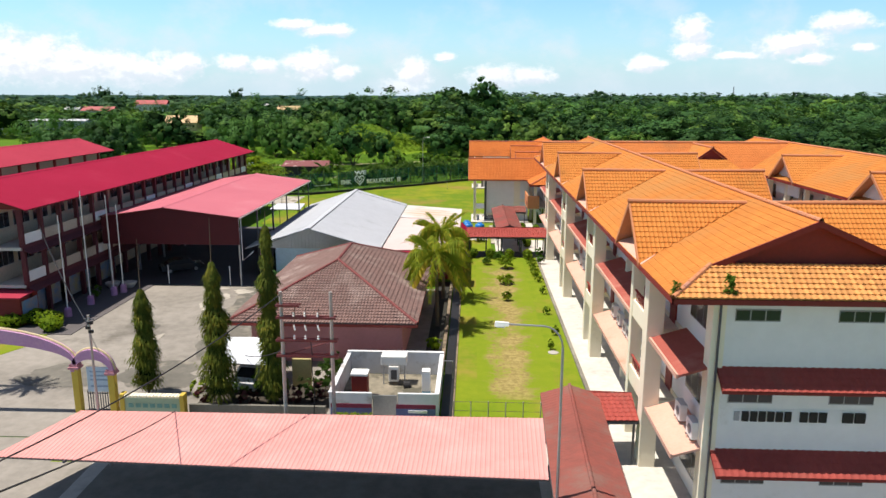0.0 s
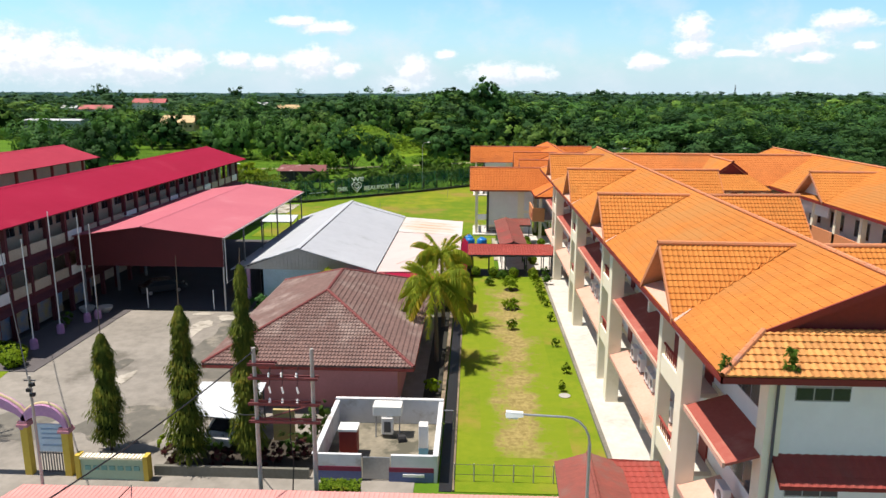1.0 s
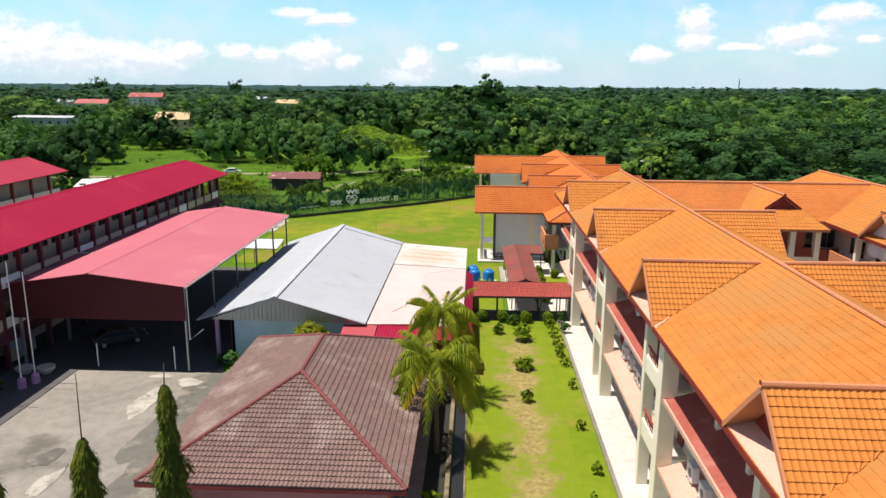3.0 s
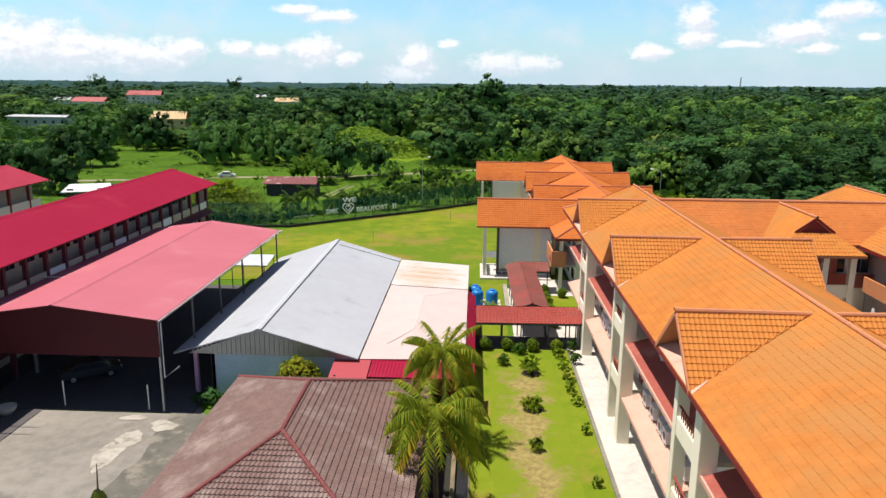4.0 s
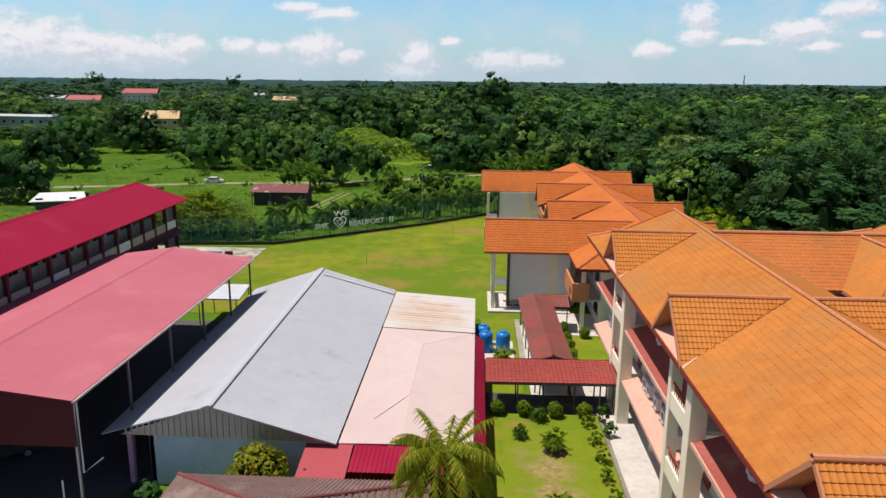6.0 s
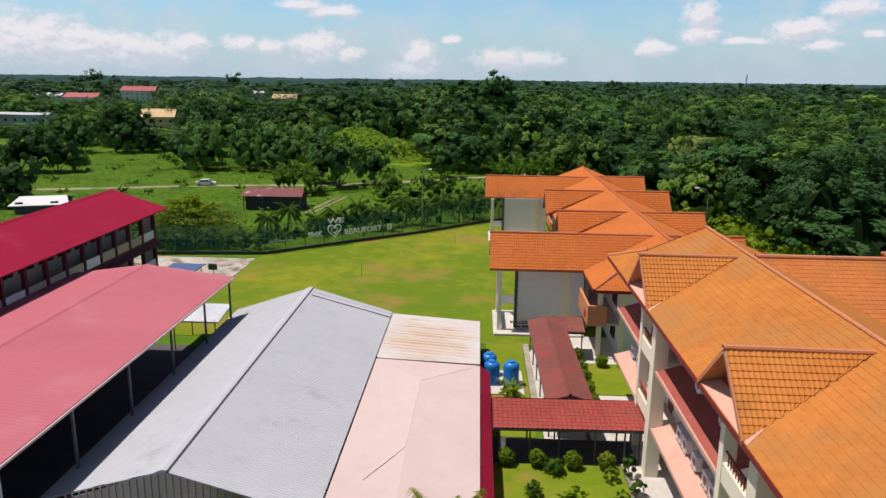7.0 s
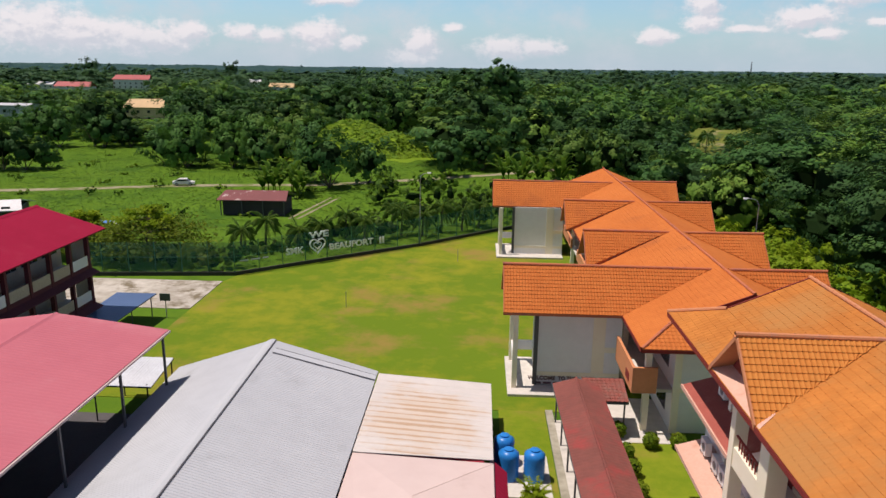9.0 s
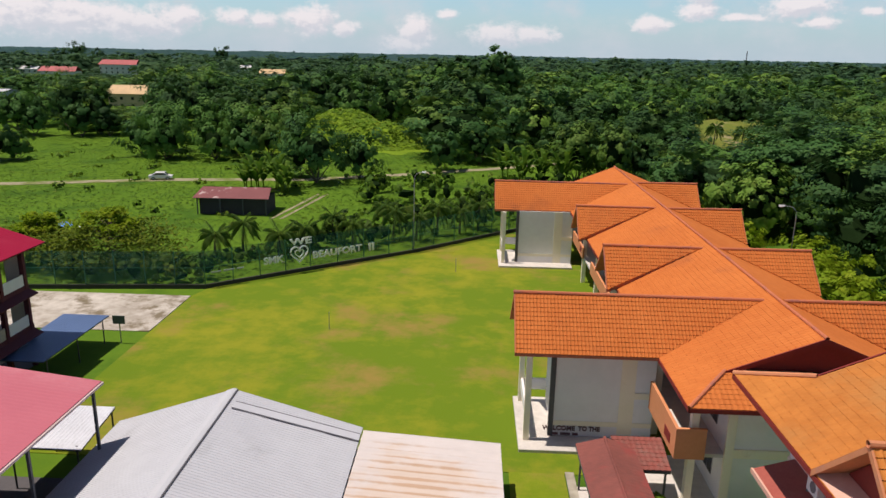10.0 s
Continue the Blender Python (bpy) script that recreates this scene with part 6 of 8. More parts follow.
def hillside():
    """A mound overgrown with creepers."""
    n = 45
    xs, ys = np.meshgrid(np.linspace(-80, -4, n), np.linspace(225, 312, n))
    z = hill_height(xs, ys) - 1.55
    i, j = np.meshgrid(np.arange(n - 1), np.arange(n - 1), indexing="ij")
    a = (i * n + j).ravel()
    ob = part("hillside", (np.stack([xs, ys, z], 2).reshape(-1, 3), np.stack([a, a + 1, a + n + 1, a + n], 1)), M("creeper_covered_slope", (0.18, 0.28, 0.02), (0.125, 0.21, 0.016), rough=0.95, fine=0.6, wide=0.12, amount=0.6, bump=0.9, bscale=1.6, spec=0.05), soft=True)
    tagged(ob, "bright green hillside grown over by creepers", "hill", kind="structure")
    rng = np.random.default_rng(77)
    x, y = rng.uniform(-72, -10, 16000), rng.uniform(230, 300, 16000)
    h = hill_height(x, y)
    keep = h > 0.9
    x, y, h = x[keep], y[keep], h[keep]
    lump = 0.5 * np.maximum(0, np.sin(x * 0.9 + 2 * np.sin(y * 0.31)) * np.sin(y * 0.8 + 1.7 * np.sin(x * 0.27)))
    p = np.stack([x, y, h - 1.45 + lump * rng.uniform(0.3, 1.6, len(x))], 1)
    c = part("creepers", flakes(p, np.tile((-0.1, -0.2, 1.0), (len(p), 1)), 0.5, rng, spread=0.35), CREEPER)
    tagged(c, "bright creepers trailing over the hillside", "creepers", kind="stuff")


hillside()
scrub("fence_shrubs", "dark tangled shrubs and palms behind the green net fence", [(-24 + 1.9 * i + rngm.uniform(-0.8, 0.8), 141.5 + 1.55 * i + rngm.uniform(0.5, 9), -0.4, rngm.uniform(1.4, 2.4), rngm.uniform(2.8, 5.4)) for i in range(17)] + [(-36 + 1.6 * i, 134 + 1.4 * i + rngm.uniform(0, 5), -0.2, 1.3, rngm.uniform(1.2, 2.4)) for i in range(10)] + [(-47 + 2.3 * i, 131.5 + rngm.uniform(0, 2), -0.2, 1.7, rngm.uniform(2.2, 3.4)) for i in range(8)], LEAF, 62, size=0.3, per=70)
scrub("garden_shrubs", "mixed village shrubs behind the fence", [(-22 + rngm.uniform(0, 40), 168 + rngm.uniform(0, 36), -1.2, rngm.uniform(1.6, 3.0), rngm.uniform(2.2, 5.5)) for _ in range(38)], LEAFMID, 63, size=0.34, per=60)
scrub("bamboo_thicket", "sunlit yellow-green thicket beside the orange-roofed block", [(26.5 + rngm.uniform(0, 11), 116 + rngm.uniform(0, 34), -0.3, rngm.uniform(1.8, 3.0), rngm.uniform(2.5, 5.2)) for _ in range(34)] + [(25.0 + rngm.uniform(0, 9), 150 + rngm.uniform(0, 18), -0.3, rngm.uniform(1.3, 2.4), rngm.uniform(2.0, 4.0)) for _ in range(20)], THICKET, 64, size=0.24, per=150)
scrub("meadow_shrubs", "scattered low shrubs in the meadow", [(-50 - rngm.uniform(0, 75), 140 + rngm.uniform(0, 60), -0.9, rngm.uniform(0.5, 1.2), rngm.uniform(0.5, 1.4)) for _ in range(16)], LEAFMID, 65, size=0.25, per=40)

for i, (x, y, h) in enumerate([(-41.5, 188, 4.5), (-38.5, 190, 5), (-44, 189, 4), (-36.5, 186, 4.2), (6, 200, 5), (10, 203, 5.5), (14, 201, 5), (18, 205, 5.5), (22, 207, 5), (3, 207, 4.5)]):
    banana((x, y, -1.0), h * 1.35, 70 + i)
for i, (x, y, h) in enumerate([(-33, 141.5, 2.6), (-30.5, 144, 3.4), (-26, 143.2, 2.4), (-13.5, 153, 3.6), (-8, 156.5, 3.8), (-5, 158.5, 3.2), (-18, 147.5, 2.8), (-23.5, 145.5, 2.6), (-21, 150, 3.2), (-10.5, 152.5, 3.0), (-2.5, 162, 3.6), (-15.5, 158, 3.4), (55.8, 243, 8.0), (61.5, 240, 7.6)]):
    palm((x, y, drop(y)), h, 80 + i, n=15, length=2.7 if h < 5 else 3.2, label="young palm with arching fronds behind the fence" if h < 5 else "tall coconut palm in the woodland", nuts=False, green=True)


# ---- net fence with white lettering ----
FENCE = [(-47.5, 128.6), (-30.0, 130.3), (-20.97, 137.6), (-10.4, 145.85), (-0.7, 155.2), (4.0, 159.5)]


def along(s):
    for (ax, ay), (bx, by) in zip(FENCE[1:], FENCE[2:]):
        n = math.hypot(bx - ax, by - ay)
        if s <= n:
            u = s / n
            return Vector((ax + (bx - ax) * u, ay + (by - ay) * u, 0)), math.degrees(math.atan2(by - ay, bx - ax))
        s -= n
    return Vector((bx, by, 0)), 0.0


def net_material():
    m = bpy.data.materials.new("green_netting")
    m.use_nodes = True
    t = m.node_tree
    b, out = t.nodes["Principled BSDF"], t.nodes["Material Output"]
    b.inputs["Base Color"].default_value = (0.02, 0.15, 0.098, 1)
    b.inputs["Roughness"].default_value = 0.7
    tr, mx = t.nodes.new("ShaderNodeBsdfTransparent"), t.nodes.new("ShaderNodeMixShader")
    geo = t.nodes.new("ShaderNodeNewGeometry")
    n = node(t, "ShaderNodeTexNoise", Scale=0.35, Detail=3.0)
    link(t, geo.outputs["Position"], n.inputs["Vector"])
    link(t, maths(t, "ADD", maths(t, "MULTIPLY", n.outputs[0], 0.55), -0.04), mx.inputs[0])
    link(t, tr.outputs[0], mx.inputs[1]), link(t, b.outputs[0], mx.inputs[2]), link(t, mx.outputs[0], out.inputs[0])
    return m


NET = net_material()
GREENPOST = M("green_steel_post", (0.03, 0.14, 0.08), rough=0.5, bump=0)


def fence():
    f = thing("net_fence", (-20, 138, 0), "tall green net fence on a low dark kerb with white lettering", "fence")
    for i, ((ax, ay), (bx, by)) in enumerate(zip(FENCE, FENCE[1:])):
        a, b = Vector((ax, ay, 0)), Vector((bx, by, 0))
        side = (b - a).normalized().cross(Vector((0, 0, 1))) * 0.12
        part("kerb_wall", MB().poly([a + side + Vector((0, 0, 0.42)), b + side + Vector((0, 0, 0.42)), b - side + Vector((0, 0, 0.42)), a - side + Vector((0, 0, 0.42))], 0.5), M("dark_mossy_concrete", (0.055, 0.055, 0.045), (0.03, 0.035, 0.022), rough=0.95), f)
        n = max(1, int((b - a).length / 2.9))
        for k in range(n + (i == len(FENCE) - 2)):
            p = a.lerp(b, k / n)
            part("post", MB().tube(p, p + Vector((0, 0, 3.9)), 0.05, n=8), GREENPOST, f)
            q = a.lerp(b, (k + 1) / n) if k < n else None
            if q:
                w = side * 0.05
                part("net_panel", MB().poly([p + w + Vector((0, 0, 0.45)), q + w + Vector((0, 0, 0.45)), q + w + Vector((0, 0, 3.85)), p + w + Vector((0, 0, 3.85))], 0.012, (b - a).normalized().cross(Vector((0, 0, 1)))), NET, f)
        part("rail", MB().tube(a + Vector((0, 0, 2.15)), b + Vector((0, 0, 2.15)), 0.025, n=6), GREENPOST, f)
    return f


NETFENCE = fence()
LETTER = M("white_bottle_letters", (0.86, 0.88, 0.87), (0.8, 0.82, 0.82), rough=0.5, bump=0)


def text_mesh(body, size, depth=0.03):
    cu = bpy.data.curves.new("lettering", "FONT")
    cu.body, cu.size, cu.extrude, cu.offset = body, size, depth, 0.03 * size
    cu.resolution_u = 3
    tmp = new("lettering", cu)
    me = bpy.data.meshes.new_from_object(tmp.evaluated_get(bpy.context.evaluated_depsgraph_get()))
    bpy.data.objects.remove(tmp)
    return me


def lettering(body, size, place, rz, mat, parent, width=None, name="lettering"):
    me = text_mesh(body, size)
    xs = [v.co.x for v in me.vertices]
    k = width / (max(xs) - min(xs)) if width else 1.0
    m = Matrix.Translation(Vector(place) - BASE[parent.name]) @ pose(0, 0, 0, 90, 0, rz) @ Matrix.Diagonal((k, 1, 1, 1)) @ Matrix.Translation((-min(xs), 0, 0))
    me.transform(m)
    me.materials.clear()
    me.materials.append(mat)
    ob = new(name, me)
    ob.parent = parent
    return ob


def on_fence(s, z):
    p, a = along(s)
    d = Vector((math.sin(radians(a)), -math.cos(radians(a)), 0))
    return p + d * 0.12 + Vector((0, 0, z)), a


for body, s, z, size, w in (("WE", 9.2, 3.15, 1.0, 2.6), ("SMK", 6.2, 1.5, 1.05, 2.3), ("BEAUFORT", 11.9, 1.35, 1.05, 6.1), ("II", 18.9, 1.25, 1.2, 0.7)):
    p, a = on_fence(s, z)
    lettering(body, size, p, a, LETTER, NETFENCE, w)


def heart(cs, cz, k, r):
    m = MB()
    pts = []
    for i in range(33):
        t = 2 * math.pi * i / 32
        u, w = 16 * math.sin(t) ** 3 / 16, (13 * math.cos(t) - 5 * math.cos(2 * t) - 2 * math.cos(3 * t) - math.cos(4 * t)) / 16
        pts.append(on_fence(cs + u * k, cz + w * k)[0])
    m.pipe(pts, r, n=6)
    return m


part("heart", heart(10.3, 2.15, 1.02, 0.09), LETTER, NETFENCE)
part("heart", heart(10.3, 2.15, 0.5, 0.07), LETTER, NETFENCE)
for s0, s1 in ((0.6, 1.6), (1.9, 3.0), (3.3, 4.0), (-9.0, -8.2)):
    if s0 > 0:
        (p, a), (q, _) = on_fence(s0, 1.6), on_fence(s1, 1.6)
        part("lettering_bar", MB().tube(p, q, 0.09, n=6), M("faded_letter_bar", (0.3, 0.36, 0.33), rough=0.6, bump=0), NETFENCE)


# ---- village beyond ----
def shed():
    z = -1.0
    b = thing("shed", (-39.7, 170.6, z), "dark timber shed with a rusty maroon metal roof", "building")
    part("wall", MB().box(-44.8, -34.6, 168.0, 173.2, z, z + 2.6), M("dark_timber_boards", (0.06, 0.05, 0.055), (0.035, 0.03, 0.035), rough=0.9), b)
    roof = M("rusty_maroon_sheet", (0.22, 0.07, 0.07), (0.15, 0.05, 0.05), rough=0.7, stain=(0.52, 0.4, 0.38), stain_at=(0.6, 0.66), stain_scale=0.5)
    sheeted(b, [[(-45.5, 167.1, 1.65), (-34.0, 167.4, 1.65), (-34.5, 170.9, 2.75), (-45.1, 170.6, 2.75)], [(-34.0, 174.3, 1.65), (-45.5, 174.1, 1.65), (-45.1, 170.6, 2.75), (-34.5, 170.9, 2.75)]], roof, DARKSTEEL)
    for x in (-45, -41.5, -38, -34.5):
        part("post", MB().box(x - 0.07, x + 0.07, 167.5, 167.64, z, 1.6), DARKSTEEL, b)
    return b


shed()
rngv = np.random.default_rng(90)
scrub("meadow_clumps", "rounded clumps of weeds and creepers in the meadow", [(-12 - rngv.uniform(0, 115), 142 + rngv.uniform(0, 100), -1.15, rngv.uniform(0.8, 2.2), rngv.uniform(0.35, 0.95)) for _ in range(70)], LEAFMEADOW, 66, size=0.22, per=44)
ROADLINE = [(-140, 176), (-120, 180), (-87, 188), (-62, 196), (-36, 200), (-19, 208), (0, 219), (40, 245)]
for name, w, mat, dz in (("village_road", 1.45, ROADMAT, 0.03),):
    m = MB()
    for (ax, ay), (bx, by) in zip(ROADLINE, ROADLINE[1:]):
        n = Vector((ay - by, bx - ax, 0)).normalized() * w
        a, b = Vector((ax, ay, -1.0 + dz)), Vector((bx, by, -1.0 + dz))
        m.poly([a + n, b + n, b - n, a - n], 0.06)
    setting(name, m, mat, "narrow pale village road through the meadow", "road")
m = MB()
for o in (0.0, 1.4):
    m.poly([(-33.5 + o, 166, -0.97), (-33.0 + o, 166, -0.97), (-30.0 + o, 186, -0.97), (-30.6 + o, 186, -0.97)], 0.05)
setting("wheel_track", m, ROADMAT, "two pale wheel tracks leading to the shed", "road")


def car(at, rz, paint, label, group="cars"):
    x, y, z = at
    t = thing("car", at, label, "car", group)
    R = pose(x, y, z, 0, 0, rz)

    def tr(mb):
        mb.v = [tuple(R @ Vector(p)) for p in mb.v]
        return mb

    prof = [(-2.1, 0.3), (2.1, 0.3), (2.15, 0.7), (1.35, 0.88), (0.75, 1.4), (-0.9, 1.42), (-1.7, 0.95), (-2.15, 0.88)]
    body = MB().add([(a, -0.82, b) for a, b in prof] + [(a, 0.82, b) for a, b in prof], [tuple(range(8)), tuple(range(15, 7, -1))] + [(i, i + 8, (i + 1) % 8 + 8, (i + 1) % 8) for i in range(8)])
    part("body", tr(body), paint, t, bevel=0.06)
    for s in (-1, 1):
        part("side_window", tr(MB().poly([(-1.5, s * 0.835, 0.95), (1.15, s * 0.835, 0.95), (0.66, s * 0.835, 1.33), (-0.85, s * 0.835, 1.34)], 0.02, Vector((0, -s, 0)))), GLASS, t)
    part("windscreen", tr(MB().poly([(1.30, -0.68, 0.93), (1.30, 0.68, 0.93), (0.80, 0.6, 1.38), (0.80, -0.6, 1.38)], 0.03, Vector((-1, 0, -0.3)))), GLASS, t)
    part("rear_window", tr(MB().poly([(-1.66, -0.68, 1.0), (-1.66, 0.68, 1.0), (-0.98, 0.6, 1.39), (-0.98, -0.6, 1.39)], 0.03, Vector((1, 0, -0.3)))), GLASS, t)
    for a in (-1.3, 1.3):
        for s in (-1, 1):
            w = part("wheel", tr(MB().tube((a, s * 0.66, 0.31), (a, s * 0.86, 0.31), 0.31, n=16)), BLACK, t)
            part("rim", tr(MB().tube((a, s * 0.85, 0.31), (a, s * 0.875, 0.31), 0.19, n=12)), STEEL, w)
    for s in (-1, 1):
        part("headlight", tr(MB().box(2.08, 2.16, s * 0.6 - 0.16, s * 0.6 + 0.16, 0.6, 0.74)), PLASTIC, t)
    return t


WHITEPAINT = M("white_car_paint", (0.75, 0.76, 0.76), (0.7, 0.7, 0.7), rough=0.25, bump=0)
DARKPAINT = M("dark_grey_car_paint", (0.05, 0.055, 0.06), rough=0.25, bump=0)
car((-63.0, 196.2, -0.96), 16, WHITEPAINT, "white saloon car stopped on the village road")


def far_house(x, y, w, d, h, rot, roof, wall, label, z=-1.0, zr=2.2):
    b = thing("house", (x, y, z), label, "house", "village houses")
    R = pose(x, y, z, 0, 0, rot)

    def tr(pts):
        return [R @ Vector(p) for p in pts]

    m = MB().box(-w / 2 + 0.8, w / 2 - 0.8, -d / 2 + 0.8, d / 2 - 0.8, 0, h)
    m.v = [tuple(R @ Vector(p)) for p in m.v]
    part("wall", m, wall, b)
    for s in (-1, 1):
        part("roof", MB().poly(tr([(-w / 2, s * d / 2, h - 0.1), (w / 2, s * d / 2, h - 0.1), (w / 2 - 1, 0, h + zr), (-w / 2 + 1, 0, h + zr)]), 0.12), roof, b)
    n = max(2, int(w / 4))
    for i in range(n):
        for zz in [1.0 + 3 * k for k in range(max(1, int(h / 3)))]:
            q = MB().box(-w / 2 + 1.6 + (w - 4) * i / (n - 1) - 0.6, -w / 2 + 1.6 + (w - 4) * i / (n - 1) + 0.6, -d / 2 + 0.72, -d / 2 + 0.8, zz, zz + 1.2)
            q.v = [tuple(R @ Vector(p)) for p in q.v]
            part("window", q, GLASS, b)
    return b


TAN = M("tan_metal_roof", (0.62, 0.42, 0.2), rough=0.6, bump=0)
FARRED = M("far_red_roof", (0.42, 0.08, 0.08), rough=0.6, bump=0)
FARWHITE = M("far_white_wall", (0.62, 0.62, 0.63), rough=0.8, bump=0)
far_house(-152, 374, 18, 11, 6.6, 4, TAN, M("far_cream_wall", (0.68, 0.5, 0.36), rough=0.8), "two-storey village house with a tan metal roof among trees", z=-2.4, zr=3.4)
far_house(-293.5, 656, 31, 14, 10.8, 3, FARRED, FARWHITE, "three-storey block with a red roof beyond the trees", zr=3.6)
far_house(-200, 345, 30, 10, 7.0, -4, M("far_grey_roof", (0.55, 0.56, 0.6), rough=0.6, bump=0), M("far_blue_wall", (0.42, 0.45, 0.58), rough=0.8), "row of white and blue shophouses in the village", zr=0.6)
far_house(-240, 352, 22, 10, 4.6, 6, M("far_pale_roof", (0.6, 0.64, 0.64), rough=0.6, bump=0), FARWHITE, "low white village house with a pale roof", zr=0.8)
far_house(-327, 625, 30, 12, 5.6, 0, FARRED, FARWHITE, "low house with a red roof in the village", zr=3.5)
far_house(-362, 640, 22, 12, 6.5, 0, FARWHITE, FARWHITE, "low white-roofed village house", zr=2.0)
far_house(-164.5, 645, 22, 10, 6.4, 0, TAN, FARWHITE, "low pale-roofed house in the woodland", zr=3.2)
far_house(-205, 700, 14, 10, 9.0, 10, FARWHITE, FARWHITE, "white-roofed house among distant trees", zr=2.0)


def radio_mast():
    t = thing("radio_mast", (872, 2500, 0), "thin steel lattice radio mast on the horizon", "mast")
    for sx, sy in ((-2, -2), (2, -2), (2, 2), (-2, 2)):
        part("leg", MB().tube((872 + sx, 2500 + sy, 0), (872 + sx * 0.3, 2500 + sy * 0.3, 48), 0.5, 0.4, n=5), DARKSTEEL, t)
    for k in range(9):
        part("brace", MB().tube((870, 2498, 4 + 5 * k), (874, 2498, 8 + 5 * k), 0.3, n=4), DARKSTEEL, t)


radio_mast()
# These far trees wear the haze-tinted leaf colour too.
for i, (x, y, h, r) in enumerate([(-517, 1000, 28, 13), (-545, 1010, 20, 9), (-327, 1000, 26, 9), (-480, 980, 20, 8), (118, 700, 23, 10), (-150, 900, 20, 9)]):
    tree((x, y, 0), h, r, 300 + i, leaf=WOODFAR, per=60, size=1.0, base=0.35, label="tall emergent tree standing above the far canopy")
far_house(-78.5, 160.5, 9.5, 8.5, 1.8, 20, M("white_metal_roof", (0.78, 0.78, 0.78), rough=0.5, bump=0), M("shed_grey_wall", (0.12, 0.11, 0.11), (0.07, 0.065, 0.065), rough=0.9), "low shed with a white metal roof beside the trees", z=-0.6, zr=0.9)

tarp = thing("tarpaulin", (-54.7, 149.2, 0), "blue and white tarpaulin shelter behind the court", "shelter")
part("sheet", MB().poly([(-56.3, 148.2, 0.9), (-54.2, 147.9, 0.8), (-54.2, 150.4, 1.5), (-56.3, 150.6, 1.5)], 0.03), M("blue_tarpaulin", (0.08, 0.25, 0.62), rough=0.6, bump=0.3), tarp)
part("sheet", MB().poly([(-54.15, 147.9, 0.85), (-53.0, 148.1, 0.5), (-53.0, 150.2, 1.2), (-54.15, 150.4, 1.5)], 0.03), M("white_tarpaulin", (0.7, 0.74, 0.78), rough=0.6, bump=0.3), tarp)
for x, y, z in ((-56.2, 148.3, 0.9), (-53.1, 148.2, 0.5), (-56.2, 150.5, 1.5), (-53.1, 150.1, 1.2)):
    part("pole", MB().tube((x, y, -0.3), (x, y, z), 0.04, n=6), DARKSTEEL, tarp)


# ---- front: gate, walls, poles, compound ----
def gate():
    g = thing("school_gate", (-22.5, 37.2, 0), "purple arched school gate on yellow pillars", "gate")
    for x, h in ((-34.6, 2.7), (-22.85, 2.7), (-20.75, 2.4)):
        p = part("pillar", MB().box(x - 0.19, x + 0.19, 37.03, 37.42, 0, h), YELLOWP, g, bevel=0.02)
        part("pillar_cap", MB().box(x - 0.3, x + 0.3, 36.93, 37.52, h, h + 0.14).box(x - 0.25, x + 0.25, 36.98, 37.47, h + 0.14, h + 0.28), M("pink_plaster", (0.55, 0.25, 0.3), rough=0.8), p)
    for x0, x1, z, rise, name in ((-34.6, -22.85, 3.0, 2.0, "main_arch"), (-22.85, -20.75, 2.55, 1.25, "side_arch")):
        n = 18
        lo, hi = [], []
        cx, w = (x0 + x1) / 2, (x1 - x0) / 2
        for i in range(n + 1):
            a = math.pi * i / n
            lo.append((cx - w * math.cos(a), z + rise * 0.62 * math.sin(a)))
            hi.append((cx - (w + 0.2) * math.cos(a), z + (rise + 0.1) * math.sin(a)))
        k = n + 1
        m = MB().add([(p, y, q) for row, y in ((lo, 37.0), (hi, 37.0), (lo, 37.45), (hi, 37.45)) for p, q in row],
                     [f for i in range(n) for f in ((i, i + 1, k + i + 1, k + i), (2 * k + i + 1, 2 * k + i, 3 * k + i, 3 * k + i + 1), (i + 1, i, 2 * k + i, 2 * k + i + 1), (k + i, k + i + 1, 3 * k + i + 1, 3 * k + i))] + [(0, k, 3 * k, 2 * k), (n, 2 * k + n, 3 * k + n, k + n)])
        a = part(name, m, PURPLE, g, "purple and pink arch with a yellow rim")
        part("rim", MB().pipe([(x, 37.22, zz + 0.04) for x, zz in hi], 0.07, n=6), BLEACHED, a)
    board = part("notice_board", MB().box(-22.2, -20.7, 37.15, 37.25, 1.3, 2.8), M("pale_blue_board", (0.55, 0.66, 0.78), rough=0.5, bump=0), g, "pale blue notice board with unreadable lines")
    for z in (2.5, 2.25, 2.0, 1.6):
        part("board_bar", MB().box(-22.0, -20.95, 37.12, 37.148, z, z + 0.08), M("board_ink", (0.3, 0.4, 0.55), rough=0.5, bump=0), board)
    leaf = part("gate_leaf", MB().box(-22.3, -20.6, 37.2, 37.25, 1.15, 1.2).box(-22.3, -20.6, 37.2, 37.25, 0.15, 0.2), DARKSTEEL, g, "dark steel bar gate")
    for i in range(12):
        part("bar", MB().box(-22.3 + i * 0.145, -22.26 + i * 0.145, 37.2, 37.25, 0.1, 1.35), DARKSTEEL, leaf)
    return g


gate()
MINT = M("mint_wall_paint", (0.42, 0.52, 0.38), (0.34, 0.42, 0.3), rough=0.85)


